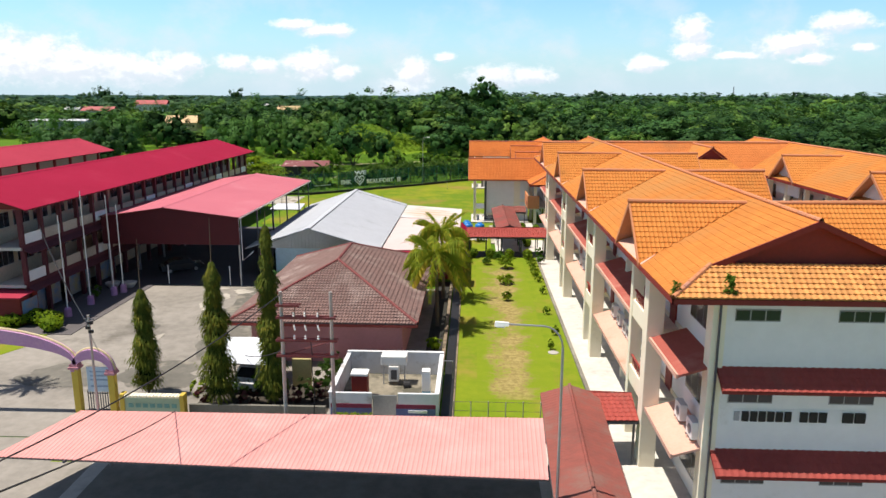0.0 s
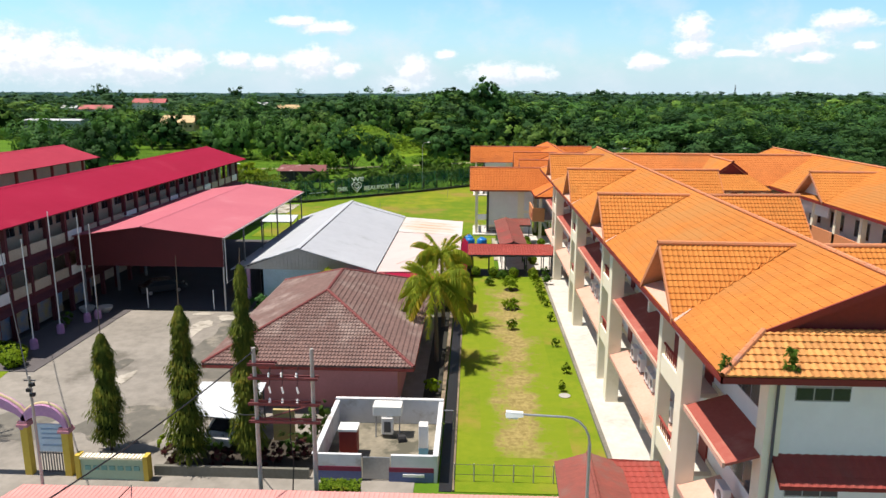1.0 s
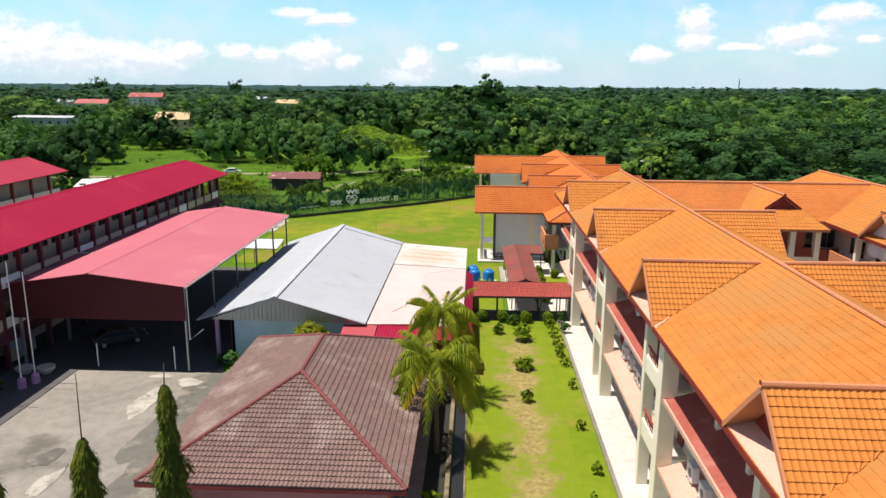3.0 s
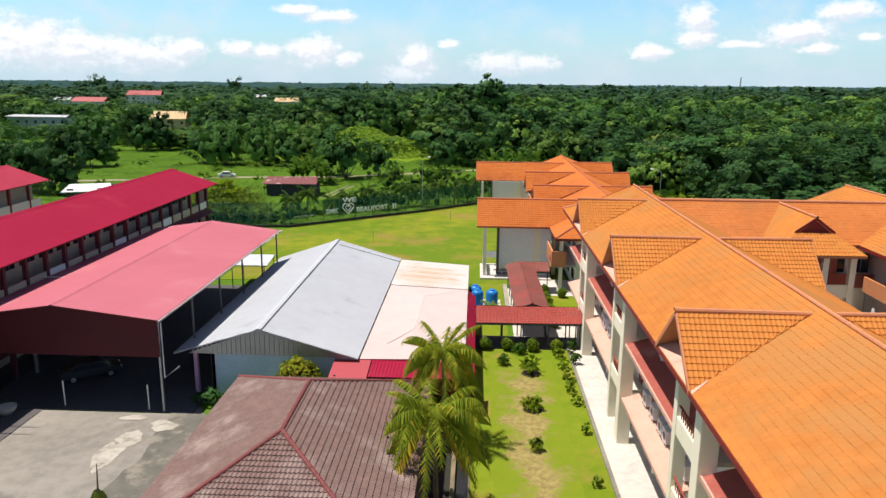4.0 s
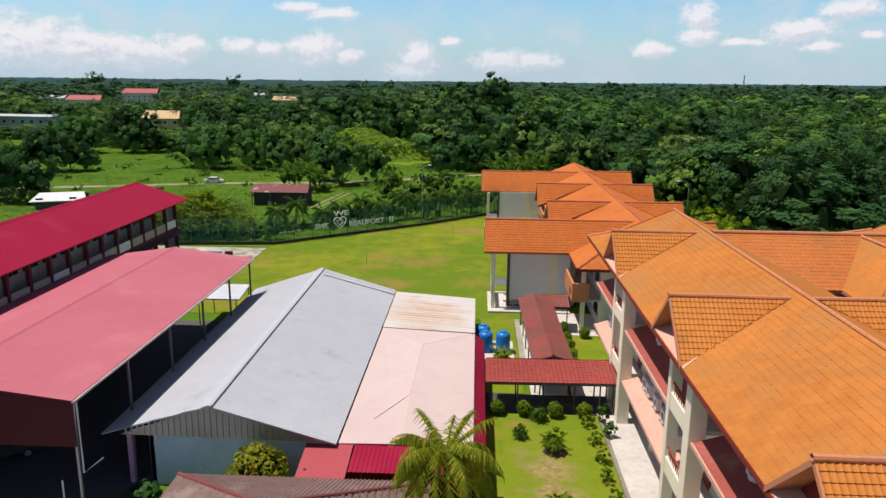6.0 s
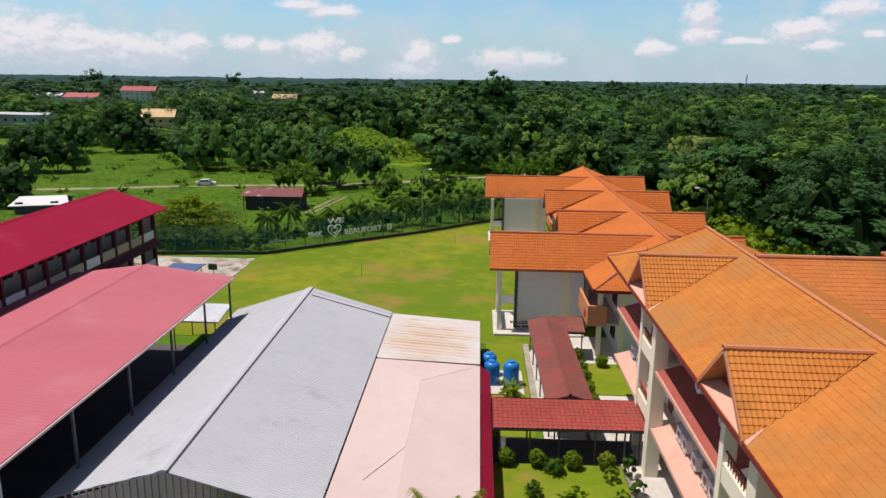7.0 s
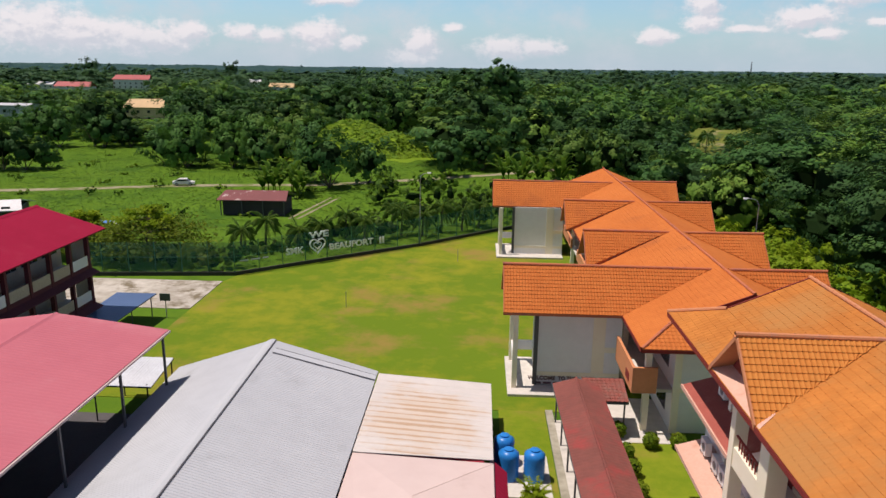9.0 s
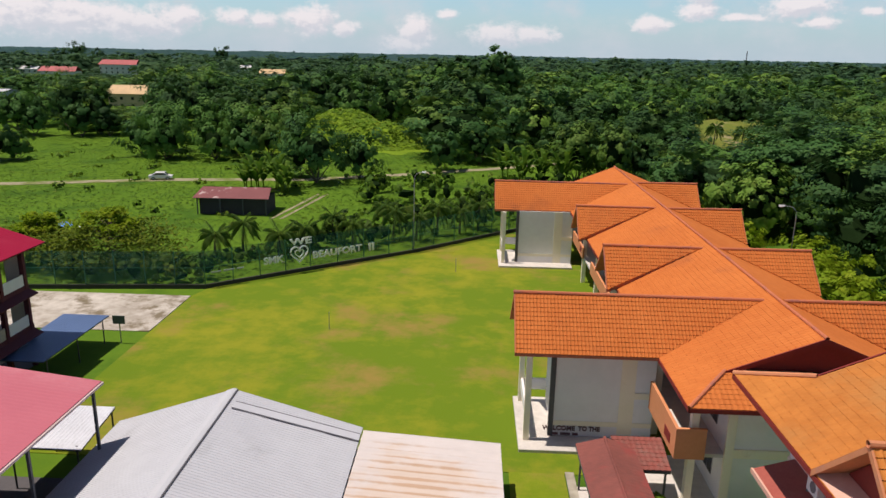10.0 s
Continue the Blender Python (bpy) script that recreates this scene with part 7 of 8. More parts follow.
def name_wall():
    w = thing("name_wall", (-18.3, 36.9, 0), "mint-green school name wall with a cream coping", "wall")
    part("wall_face", MB().box(-20.0, -16.6, 36.8, 37.1, 0, 1.15), MINT, w)
    for i in range(17):
        part("coping_block", MB().box(-20.0 + i * 0.2, -19.86 + i * 0.2, 36.72, 37.18, 1.15, 1.27), CREAM, w)
    for i in range(7):
        part("letter_bar", MB().box(-19.7 + i * 0.42, -19.42 + i * 0.42, 36.76, 36.8, 0.55, 0.78), M("letter_green", (0.2, 0.4, 0.36), rough=0.6, bump=0), w)
    for x in (-20.05, -16.55):
        part("end_pier", MB().box(x - 0.12, x + 0.12, 36.7, 37.2, 0, 1.35), YELLOWP, w)
    return w


name_wall()
setting("boundary_wall", MB().box(-16.4, -8.4, 37.3, 37.5, 0, 0.55), M("mossy_block_wall", (0.2, 0.19, 0.16), (0.11, 0.11, 0.09), rough=0.95), "low mossy boundary wall", "wall")
slab("planting_strip", [(-16.4, 37.6), (-8.4, 37.6), (-8.4, 41.4), (-16.4, 41.4)], 0.05, M("dark_planting_soil", (0.06, 0.05, 0.04), (0.035, 0.03, 0.022), rough=0.95), "dark planting bed behind the boundary wall", "bed", 0.06)
# Shade of the crimson block put into the colour of this paving.
slab("flag_shade_strip", [(-35.9, 50.5), (-30.9, 50.5), (-30.9, 65.2), (-35.9, 65.2)], 0.06, M("shade_toned_paving", (0.12, 0.11, 0.11), (0.08, 0.07, 0.075), rough=0.95), "paving round the flagpoles coloured dark for the block shade", "bed", 0.06)


def cypress(at, h, r, seed, bare=2.0):
    """A column tree whose leaves hang down in tiers, with a bare leading shoot."""
    x, y, z = at
    rng = np.random.default_rng(seed)
    t = thing("column_tree", at, "slender column-shaped tree with drooping leaves and a bare tip", "tree", "column trees")
    part("trunk", MB().tube((x, y, z - 0.1), (x, y, z + h), 0.09, 0.035, n=7).tube((x, y, z + h), (x + 0.05, y, z + h + bare), 0.03, 0.012, n=6), BARK, t)
    n = int(1000 * h)
    u = rng.random(n) ** 0.85
    zz = 0.7 + u * (h - 0.65)
    a = rng.random(n) * 2 * math.pi
    lump = 1 + 0.25 * np.sin(zz * 2.3 + seed) + 0.2 * np.sin(zz * 5.1 + 2 * seed) + 0.3 * np.sin(2 * a + 1.7 * zz + seed) * np.sin(zz * 3.1)
    rad = r * (1 - (zz / (h + 0.3)) ** 2.2) ** 0.9 * lump + 0.08
    rr = rad * rng.uniform(0.5, 1.0, n) * np.where(rng.random(n) < 0.12, rng.uniform(1.0, 1.35, n), 1.0)
    p = np.stack([x + rr * np.cos(a), y + rr * np.sin(a), z + zz], 1)
    d = np.stack([np.cos(a), np.sin(a), np.full(n, 0.35)], 1)
    # long hanging leaves
    side = np.stack([-np.sin(a), np.cos(a), np.zeros(n)], 1) * rng.uniform(0.022, 0.046, (n, 1))
    hang = np.stack([np.cos(a) * 0.12, np.sin(a) * 0.12, -rng.uniform(0.13, 0.3, n)], 1)
    v = np.stack([p - side, p + side, p + side * 0.5 + hang, p - side * 0.5 + hang], 1).reshape(-1, 3)
    c = part("foliage", (v, np.arange(4 * n).reshape(-1, 4)), LEAFDARK, t)
    # Dark turned body holds the shade inside the column of leaves.
    prof = [(max(0.04, r * 0.6 * (1 - (k / 10) ** 1.7) ** 0.8), z + 0.9 + (h - 1.2) * k / 10) for k in range(11)]
    part("shade_core", MB().lathe(x, y, prof, 10), CORE, c)
    return t


cypress((-19.9, 39.8, 0), 6.7, 0.74, 1, 3.1)
cypress((-14.9, 38.3, 0), 8.8, 0.82, 2, 2.6)
cypress((-11.75, 38.5, 0), 10.9, 0.64, 3, 0.9)
REDLEAF = foliage("dark_red_leaf_blades", ((0.05, 0.02, 0.018), (0.09, 0.022, 0.025), (0.05, 0.06, 0.02)), wide=1.5)
for i, (x, y) in enumerate(((-15.9, 38.6), (-13.2, 38.4), (-10.6, 38.6), (-9.3, 39.4))):
    bush((x, y, 0.05), 0.6, 1.1, 300 + i, leaf=REDLEAF, size=0.11, label="dark red cordyline shrub in the planting bed")
bush((-12.8, 40.2, 0.05), 0.8, 1.4, 310, leaf=LEAFMID, label="dense green shrub in the planting bed")
for i, (x, y, r, h) in enumerate(((-9.0, 40.3, 0.75, 1.9), (-8.75, 41.9, 0.7, 2.3), (-9.9, 39.6, 0.6, 1.3), (-11.9, 39.7, 0.6, 1.1), (-14.2, 39.8, 0.6, 1.0))):
    bush((x, y, 0.02), r, h, 312 + i, leaf=LEAF, size=0.14, per=110, label="dark overgrown shrub behind the boundary wall")
bush((-16.6, 40.0, 0.02), 0.6, 0.9, 311, leaf=LEAFLIME, label="yellow-green shrub beside the column tree")


def hedge(x0, x1, y0, y1, h, seed, mat=LEAFBRIGHT):
    t = thing("hedge", ((x0 + x1) / 2, (y0 + y1) / 2, 0), "low clipped bright green hedge", "hedge")
    rng = np.random.default_rng(seed)
    n = 900
    p = np.stack([rng.uniform(x0, x1, n), rng.uniform(y0, y1, n), rng.uniform(0.1, h, n)], 1)
    k = rng.integers(0, 3, n)
    p[k == 0, 2] = h
    p[k == 1, 1] = y0
    d = np.tile((0, -0.4, 0.8), (n, 1))
    part("foliage", cards(p, d, 0.08, rng), mat, t)
    # Box in the same shade colour fills the hedge.
    part("shade_core", MB().box(x0 + 0.05, x1 - 0.05, y0 + 0.05, y1 - 0.05, 0, h - 0.06), CORE, t)
    return t


hedge(-7.5, -5.5, 35.3, 36.2, 0.75, 5)


def compound():
    c = thing("equipment_compound", (-5, 40.7, 0), "white-walled open compound for telecom cabinets", "compound")
    w = M("bluish_white_wall", (0.7, 0.72, 0.75), (0.56, 0.575, 0.6), rough=0.85, fine=1.5, stain=(0.4, 0.38, 0.36), stain_at=(0.5, 0.72), stain_scale=0.9)
    stripe_b, stripe_r = M("blue_stripe", (0.13, 0.16, 0.33), rough=0.8), M("maroon_stripe", (0.25, 0.04, 0.08), rough=0.8)
    part("wall", MB().box(-8.15, -1.85, 43.75, 43.92, 0, 1.55), w, c)
    part("wall", MB().box(-8.15, -7.98, 37.3, 43.75, 0, 1.45), w, c)
    part("wall", MB().box(-2.02, -1.85, 37.3, 43.75, 0, 1.45), w, c)
    for x0, x1 in ((-7.98, -5.7), (-4.2, -2.02)):
        f = part("wall", MB().box(x0, x1, 37.3, 37.47, 0, 1.45), w, c)
        part("stripe", MB().box(x0 - 0.1, x1, 37.28, 37.3, 0.55, 0.8), stripe_r, f)
        part("stripe", MB().box(x0 - 0.1, x1, 37.28, 37.3, 0.0, 0.55), stripe_b, f)
    part("floor", MB().box(-7.98, -2.02, 37.47, 43.75, 0, 0.05), M("stained_compound_floor", (0.3, 0.265, 0.2), (0.17, 0.155, 0.115), rough=0.95, fine=1.5, amount=0.6, stain=(0.1, 0.095, 0.07), stain_at=(0.46, 0.6), stain_scale=0.6), c)
    part("coping", MB().box(-8.2, -1.8, 43.7, 43.97, 1.55, 1.6).box(-8.2, -7.93, 37.25, 43.7, 1.45, 1.5).box(-2.07, -1.8, 37.25, 43.7, 1.45, 1.5), w, c)
    part("gate_leaf", MB().box(-5.65, -4.25, 37.36, 37.42, 0.1, 1.3), STEEL, c)
    part("nameplate", MB().box(-3.6, -2.5, 37.24, 37.28, 0.3, 0.45), PLASTIC, c)
    r = thing("cabinet", (-6.75, 40.0, 0.05), "dark red steel equipment cabinet with a white top", "cabinet")
    part("body", MB().box(-7.25, -6.3, 39.6, 40.4, 0.15, 1.55), DARKRED, r, bevel=0.02)
    part("top", MB().box(-7.3, -6.25, 39.55, 40.45, 1.55, 1.68), PLASTIC, r)
    part("plinth", MB().box(-7.2, -6.35, 39.65, 40.35, 0.05, 0.15), CONCRETE, r)
    q = thing("cabinet", (-2.75, 40.3, 0.05), "tall white equipment cabinet with a blue foot", "cabinet")
    part("body", MB().box(-3.0, -2.5, 40.0, 40.6, 0.45, 1.75), PLASTIC, q, bevel=0.02)
    part("plinth", MB().box(-3.0, -2.5, 40.0, 40.6, 0.05, 0.45), M("light_blue_foot", (0.2, 0.45, 0.6), rough=0.5, bump=0), q)
    u = thing("air_conditioner", (-4.85, 42.3, 0.05), "white air-cooled unit on legs with a wide hood", "air conditioner")
    part("hood", MB().box(-5.75, -4.1, 41.9, 42.8, 1.35, 1.95), PLASTIC, u, bevel=0.04)
    part("casing", MB().box(-5.25, -4.6, 41.8, 42.4, 0.3, 1.3), PLASTIC, u, bevel=0.02)
    part("grille", MB().box(-5.1, -4.72, 41.77, 41.8, 0.45, 1.1), DARKSTEEL, u)
    for x in (-5.6, -4.25):
        part("leg", MB().tube((x, 42.0, 0.05), (x, 42.3, 1.4), 0.04), STEEL, u)
    part("coil", MB().tube((-4.3, 41.6, 0.12), (-3.9, 41.7, 0.12), 0.3, n=14), BLACK, u)
    part("pipe", MB().pipe([(-2.0, 43.0, 1.3), (-1.2, 43.0, 1.3), (-1.2, 43.0, 0.1)], 0.03), STEEL, c)
    return c


compound()


def pole(at, h, r=0.14, name="utility_pole", label="weathered grey concrete utility pole"):
    t = thing(name, at, label, "pole", "utility poles")
    part("shaft", MB().tube(at, (at[0], at[1], h), r, r * 0.72, n=10), GREYPOLE, t)
    return t


def power_frame():
    t = thing("power_frame", (-8.2, 33.0, 0), "two-pole power frame with maroon crossarms and white insulators", "utility pole", "utility poles")
    for x in (-9.5, -7.0):
        part("shaft", MB().tube((x, 33.0, 0), (x, 33.0, 8.65), 0.11, 0.085, n=10), GREYPOLE, t)
    rust = M("maroon_steel", (0.18, 0.05, 0.05), rough=0.7)
    for z, x0, x1 in ((7.95, -9.75, -8.55), (7.33, -9.75, -6.75), (6.15, -9.8, -6.7), (5.33, -9.8, -6.7)):
        a = part("crossarm", MB().box(x0, x1, 32.8, 32.88, z - 0.06, z + 0.06).box(x0, x1, 33.12, 33.18, z - 0.05, z + 0.05), rust, t)
        if z > 7.5 or z < 6:
            continue
        for x in (-8.85, -8.3, -7.65):
            part("insulator", MB().lathe(x, 32.84, [(0.03, z + 0.06), (0.07, z + 0.12), (0.03, z + 0.16), (0.06, z + 0.22), (0.02, z + 0.3)], 8), PLASTIC, a)
            if z > 7:
                part("fuse", MB().tube((x, 32.8, z - 0.35), (x + 0.08, 32.74, z - 0.62), 0.045, n=6), PLASTIC, a)
                part("jumper", MB().pipe([(x, 32.84, z + 0.3), (x + 0.1, 32.82, z + 0.55), (x + 0.02, 32.8, z - 0.35)], 0.014, n=5), BLACK, a)
    part("drop_cable", MB().pipe([(-8.05, 32.9, 6.1), (-8.0, 32.9, 5.4), (-8.05, 32.92, 4.6), (-7.95, 32.95, 3.4), (-8.2, 33.0, 0.1)], 0.03, n=6), BLACK, t)
    part("cross_brace", MB().tube((-9.5, 33.0, 5.3), (-7.0, 33.0, 6.1), 0.03, n=6), rust, t)
    return t


power_frame()
p = pole((-18.8, 32.0, 0), 7.6, 0.075, label="slim pole with a cluster of black cable fittings")
for z, d in ((7.2, 0.14), (6.95, -0.13), (6.75, 0.12)):
    part("cable_fitting", MB().box(-18.84 + min(0, d), -18.76 + max(0, d), 31.93, 32.07, z - 0.07, z + 0.07), BLACK, p)
part("crossarm", MB().box(-19.05, -18.55, 31.97, 32.03, 7.36, 7.41), DARKSTEEL, p)


def cable(a, b, sag, r=0.028):
    t = thing("cable", a, "black overhead cable sagging between poles", "cable", "overhead cables")
    pts = []
    for i in range(15):
        u = i / 14
        q = Vector(a).lerp(Vector(b), u)
        q.z -= sag * 4 * u * (1 - u)
        pts.append(q)
    part("wire", MB().pipe(pts, r, n=5), BLACK, t)
    return t


cable((-9.5, 33, 8.5), (-17.5, 15.7, 6.4), 0.75, 0.03)
cable((-14.85, 32, 2.62), (-8.12, 10, 11.46), 0.15, 0.022)
cable((-18.8, 32, 7.0), (-36.0, 56.0, 8.2), 0.6)
cable((-9.5, 33, 5.6), (-14.0, 40.5, 2.4), 0.2)


def street_lamp(x, y, h, reach, label, arm_dir=-1):
    t = thing("street_lamp", (x, y, 0), label, "street lamp", "street lamps")
    part("post", MB().tube((x, y, 0), (x, y, h - 0.9), 0.065, 0.05, n=10), STEEL, t)
    pts = [(x, y, h - 0.9)] + [(x + arm_dir * (0.75 - 0.75 * math.cos(a)), y, h - 0.9 + 0.85 * math.sin(a)) for a in (0.3, 0.65, 1.0, 1.3, 1.57)] + [(x + arm_dir * reach, y, h)]
    part("arm", MB().pipe(pts, 0.035, n=8), STEEL, t)
    ex = x + arm_dir * reach
    hd = part("lamp_head", MB().add([(ex, y - 0.09, h - 0.05), (ex, y + 0.09, h - 0.05), (ex + arm_dir * 0.52, y - 0.14, h - 0.06), (ex + arm_dir * 0.52, y + 0.14, h - 0.06), (ex, y - 0.06, h + 0.07), (ex, y + 0.06, h + 0.07), (ex + arm_dir * 0.5, y - 0.08, h + 0.1), (ex + arm_dir * 0.5, y + 0.08, h + 0.1)], [(0, 1, 3, 2), (4, 6, 7, 5), (0, 2, 6, 4), (1, 5, 7, 3), (2, 3, 7, 6), (0, 4, 5, 1)]), PLASTIC, t, "pale grey lamp head")
    part("diffuser", MB().box(min(ex + arm_dir * 0.15, ex + arm_dir * 0.45), max(ex + arm_dir * 0.15, ex + arm_dir * 0.45), y - 0.09, y + 0.09, h - 0.11, h - 0.06), PLASTIC, hd)
    return t


street_lamp(3.35, 24.3, 9.95, 2.0, "grey steel street lamp with a curved arm over the carport")
street_lamp(-10.3, 146.2, 9.8, 0.9, "slim street lamp behind the net fence", 1)
street_lamp(27.3, 130.5, 10.0, 1.2, "pale street lamp beside the thicket")
for x, y, h in ((-33.6, 55.0, 8.6), (-33.6, 58.6, 10.1), (-33.0, 61.6, 9.4), (-32.6, 62.6, 8.4)):
    t = thing("flagpole", (x, y, 0.06), "bare white steel flagpole on a purple base", "flagpole", "flagpoles")
    part("shaft", MB().tube((x, y, 0.5), (x, y, h), 0.055, 0.035, n=8), PLASTIC, t)
    part("base", MB().lathe(x, y, [(0.3, 0.06), (0.28, 0.7), (0.2, 0.85)], 10), PURPLE, t)


def booth():
    b = thing("guard_booth", (-37.2, 53.6, 0), "guard booth with a bright red roof and blue mural panels", "booth")
    part("wall", MB().box(-39.3, -35.9, 52.4, 54.8, 0, 2.4), DARKRED, b)
    part("roof", MB().poly([(-39.8, 51.9, 2.5), (-35.5, 51.9, 2.5), (-35.5, 55.2, 2.7), (-39.8, 55.2, 2.7)], 0.1), CORAL, b)
    part("mural_panel", MB().box(-35.88, -35.82, 52.6, 54.6, 0.3, 2.0), M("blue_mural", (0.12, 0.28, 0.5), (0.4, 0.3, 0.2), rough=0.7, fine=1.2, wide=0.6, amount=0.5), b)
    return b


booth()
MURAL = M("painted_mural_wall", (0.1, 0.22, 0.45), (0.35, 0.3, 0.16), rough=0.8, fine=0.8, wide=0.4, amount=0.6)
for y in (57, 62, 67):
    m = thing("mural", (-36.4, y, 0), "blue and yellow painted mural panel on the ground floor", "mural", "murals")
    part("panel", MB().box(-36.5, -36.4, y - 1.9, y + 1.9, 0.3, 2.4), MURAL, m)
for x, y in ((-34.4, 64.2), (-32.9, 64.4)):
    t = thing("flower_pot", (x, y, 0.06), "large round pale concrete flower pot", "pot", "flower pots")
    part("bowl", MB().lathe(x, y, [(0.35, 0.06), (0.6, 0.35), (0.68, 0.6), (0.55, 0.6)], 14), CONCRETE, t)
bush((-33.9, 59.9, 0.06), 0.5, 1.4, 320, leaf=LEAFMID, label="small green shrub among the flagpoles")
for i, (x, y, r) in enumerate(((-36.4, 52.6, 1.0), (-35.2, 53.3, 1.1), (-33.8, 52.7, 1.0), (-32.9, 51.4, 0.8), (-36.9, 50.8, 0.9))):
    ball_shrub((x, y, 0.02), r, 1.1, 321 + i, LEAFLIME, "low pale clipped shrub round the grass bed", size=0.12, n=420)
slab("gate_verge", [(-37.5, 44.5), (-33.9, 45.2), (-32.4, 48.5), (-32.9, 51.6), (-34.6, 52.9), (-37.5, 52.5)], 0.03, LAWN, "patch of grass beside the gate", "lawn", 0.05)
for x, y in ((-29.7, 66.0), (-23.5, 65.7)):
    t = thing("bollard_post", (x, y, 0.05), "slim white post at the canopy edge", "post", "edge posts")
    part("shaft", MB().tube((x, y, 0), (x, y, 1.9), 0.05, n=8), PLASTIC, t)
car((-30.5, 71.0, 0.05), 35, DARKPAINT, "dark grey car parked under the rose canopy")
car((-13.7, 41.9, 0.05), 80, WHITEPAINT, "white car parked under the small white shelter")


def white_shelter():
    t = thing("car_shelter", (-14, 42, 0), "small car shelter with a flat white metal roof", "shelter")
    sheeted(t, [[(-16.0, 40.0, 2.15), (-12.1, 39.5, 2.15), (-12.4, 44.0, 2.35), (-16.3, 44.0, 2.35)]], M("white_sheet_roof", (0.78, 0.82, 0.86), rough=0.45, bump=0), DARKSTEEL, pitch=0.3)
    for x in (-15.8, -12.5):
        for y in (40.2, 43.7):
            part("post", MB().tube((x, y, 0), (x, y, 2.2), 0.05), DARKSTEEL, t)
    return t


white_shelter()
y_wall = thing("annexe_wall", (-10.4, 41.5, 0), "weathered yellow annexe wall beside the bungalow", "wall")
part("wall_face", MB().box(-11.3, -10.1, 41.3, 41.5, 0, 1.9), M("old_yellow_wall", (0.5, 0.4, 0.17), (0.36, 0.28, 0.13), rough=0.9), y_wall)

# boundary drain and fence beside the lawn
setting("drain", MB().box(-1.75, -1.1, 36.5, 78, -0.3, 0.016), M("wet_dark_drain", (0.02, 0.02, 0.022), rough=0.5), "dark open drain beside the lawn", "drain")
DIRTYEDGE = M("soiled_brown_concrete", (0.3, 0.235, 0.16), (0.17, 0.13, 0.09), rough=0.95, fine=1.4, wide=0.4, amount=0.6, stain=(0.09, 0.08, 0.055), stain_at=(0.5, 0.65), stain_scale=0.5)
setting("drain_wall", MB().box(-2.1, -1.85, 44.1, 68, 0, 0.3), DIRTYEDGE, "low pale wall beside the drain", "wall")
setting("lawn_edge", MB().box(-1.08, -0.98, 36.5, 79.2, 0, 0.1), DIRTYEDGE, "thin concrete lawn edge", "kerb")
slab("side_bed", [(-3.3, 44.2), (-2.15, 44.2), (-2.15, 68), (-3.3, 68)], 0.025, M("dark_side_soil", (0.035, 0.035, 0.03), (0.02, 0.02, 0.015), rough=0.95), "dark damp soil beside the bungalow", "bed", 0.05)


def lawn_fence():
    t = thing("wire_fence", (3, 37.6, 0), "thin wire fence across the end of the lawn", "fence")
    for i in range(6):
        x = -1.0 + i * 1.0
        part("post", MB().tube((x, 37.5, 0), (x, 37.5, 1.0), 0.03, n=6), GREYPOLE, t)
    for z in (0.4, 0.95):
        part("wire", MB().tube((-1.0, 37.5, z), (4.0, 37.5, z), 0.012, n=5), DARKSTEEL, t)
    return t


lawn_fence()

# worn soil path on the lawn, bushes and palms
m = MB().add([(0.4, 40, 0.026), (5.4, 40, 0.026), (5.6, 77, 0.026), (0.4, 77, 0.026)], [(0, 1, 2, 3)])


def worn_lawn():
    """Grass worn to brown soil along the middle of the strip, thin and patchy at its edges."""
    mat = bpy.data.materials.new("grass_worn_to_soil")
    mat.use_nodes = True
    t = mat.node_tree
    b = t.nodes["Principled BSDF"]
    geo, sep = t.nodes.new("ShaderNodeNewGeometry"), t.nodes.new("ShaderNodeSeparateXYZ")
    link(t, geo.outputs["Position"], sep.inputs[0])
    fine, wide = node(t, "ShaderNodeTexNoise", Scale=2.6, Detail=7.0, Roughness=0.7), node(t, "ShaderNodeTexNoise", Scale=0.33, Detail=4.0, Roughness=0.6)
    lawn1, lawn2 = node(t, "ShaderNodeTexNoise", Scale=0.9, Detail=6.0, Roughness=0.65), node(t, "ShaderNodeTexNoise", Scale=14.0, Detail=4.0)
    for n in (fine, wide, lawn1, lawn2):
        link(t, geo.outputs["Position"], n.inputs["Vector"])
    off = maths(t, "ABSOLUTE", maths(t, "SUBTRACT", sep.outputs[0], 3.1))
    worn = maths(t, "ADD", maths(t, "MULTIPLY", maths(t, "SUBTRACT", 1.6, off), 0.42), maths(t, "ADD", maths(t, "MULTIPLY", maths(t, "SUBTRACT", wide.outputs[0], 0.46), 3.2), maths(t, "MULTIPLY", maths(t, "SUBTRACT", fine.outputs[0], 0.5), 2.0)))
    ends = maths(t, "MULTIPLY", smooth(t, sep.outputs[1], 37.5, 42.0), smooth(t, sep.outputs[1], 76.8, 72.0))
    fac = maths(t, "MULTIPLY", maths(t, "MULTIPLY", smooth(t, worn, 0.0, 0.7), 0.85), maths(t, "MULTIPLY", ends, smooth(t, off, 2.9, 1.7)))
    grass = mixc(t, lawn1.outputs[0], (0.2, 0.245, 0.016), (0.13, 0.2, 0.01))
    soil = mixc(t, smooth(t, fine.outputs[0], 0.35, 0.65), (0.37, 0.285, 0.12), (0.21, 0.15, 0.065))
    link(t, mixc(t, fac, grass, soil), b.inputs["Base Color"])
    b.inputs["Roughness"].default_value, b.inputs["Specular IOR Level"].default_value = 0.95, 0.1
    bp = node(t, "ShaderNodeBump", Strength=0.5, Distance=0.03)
    link(t, lawn2.outputs[0], bp.inputs["Height"])
    link(t, bp.outputs[0], b.inputs["Normal"])
    return mat


SOILPATH = worn_lawn()
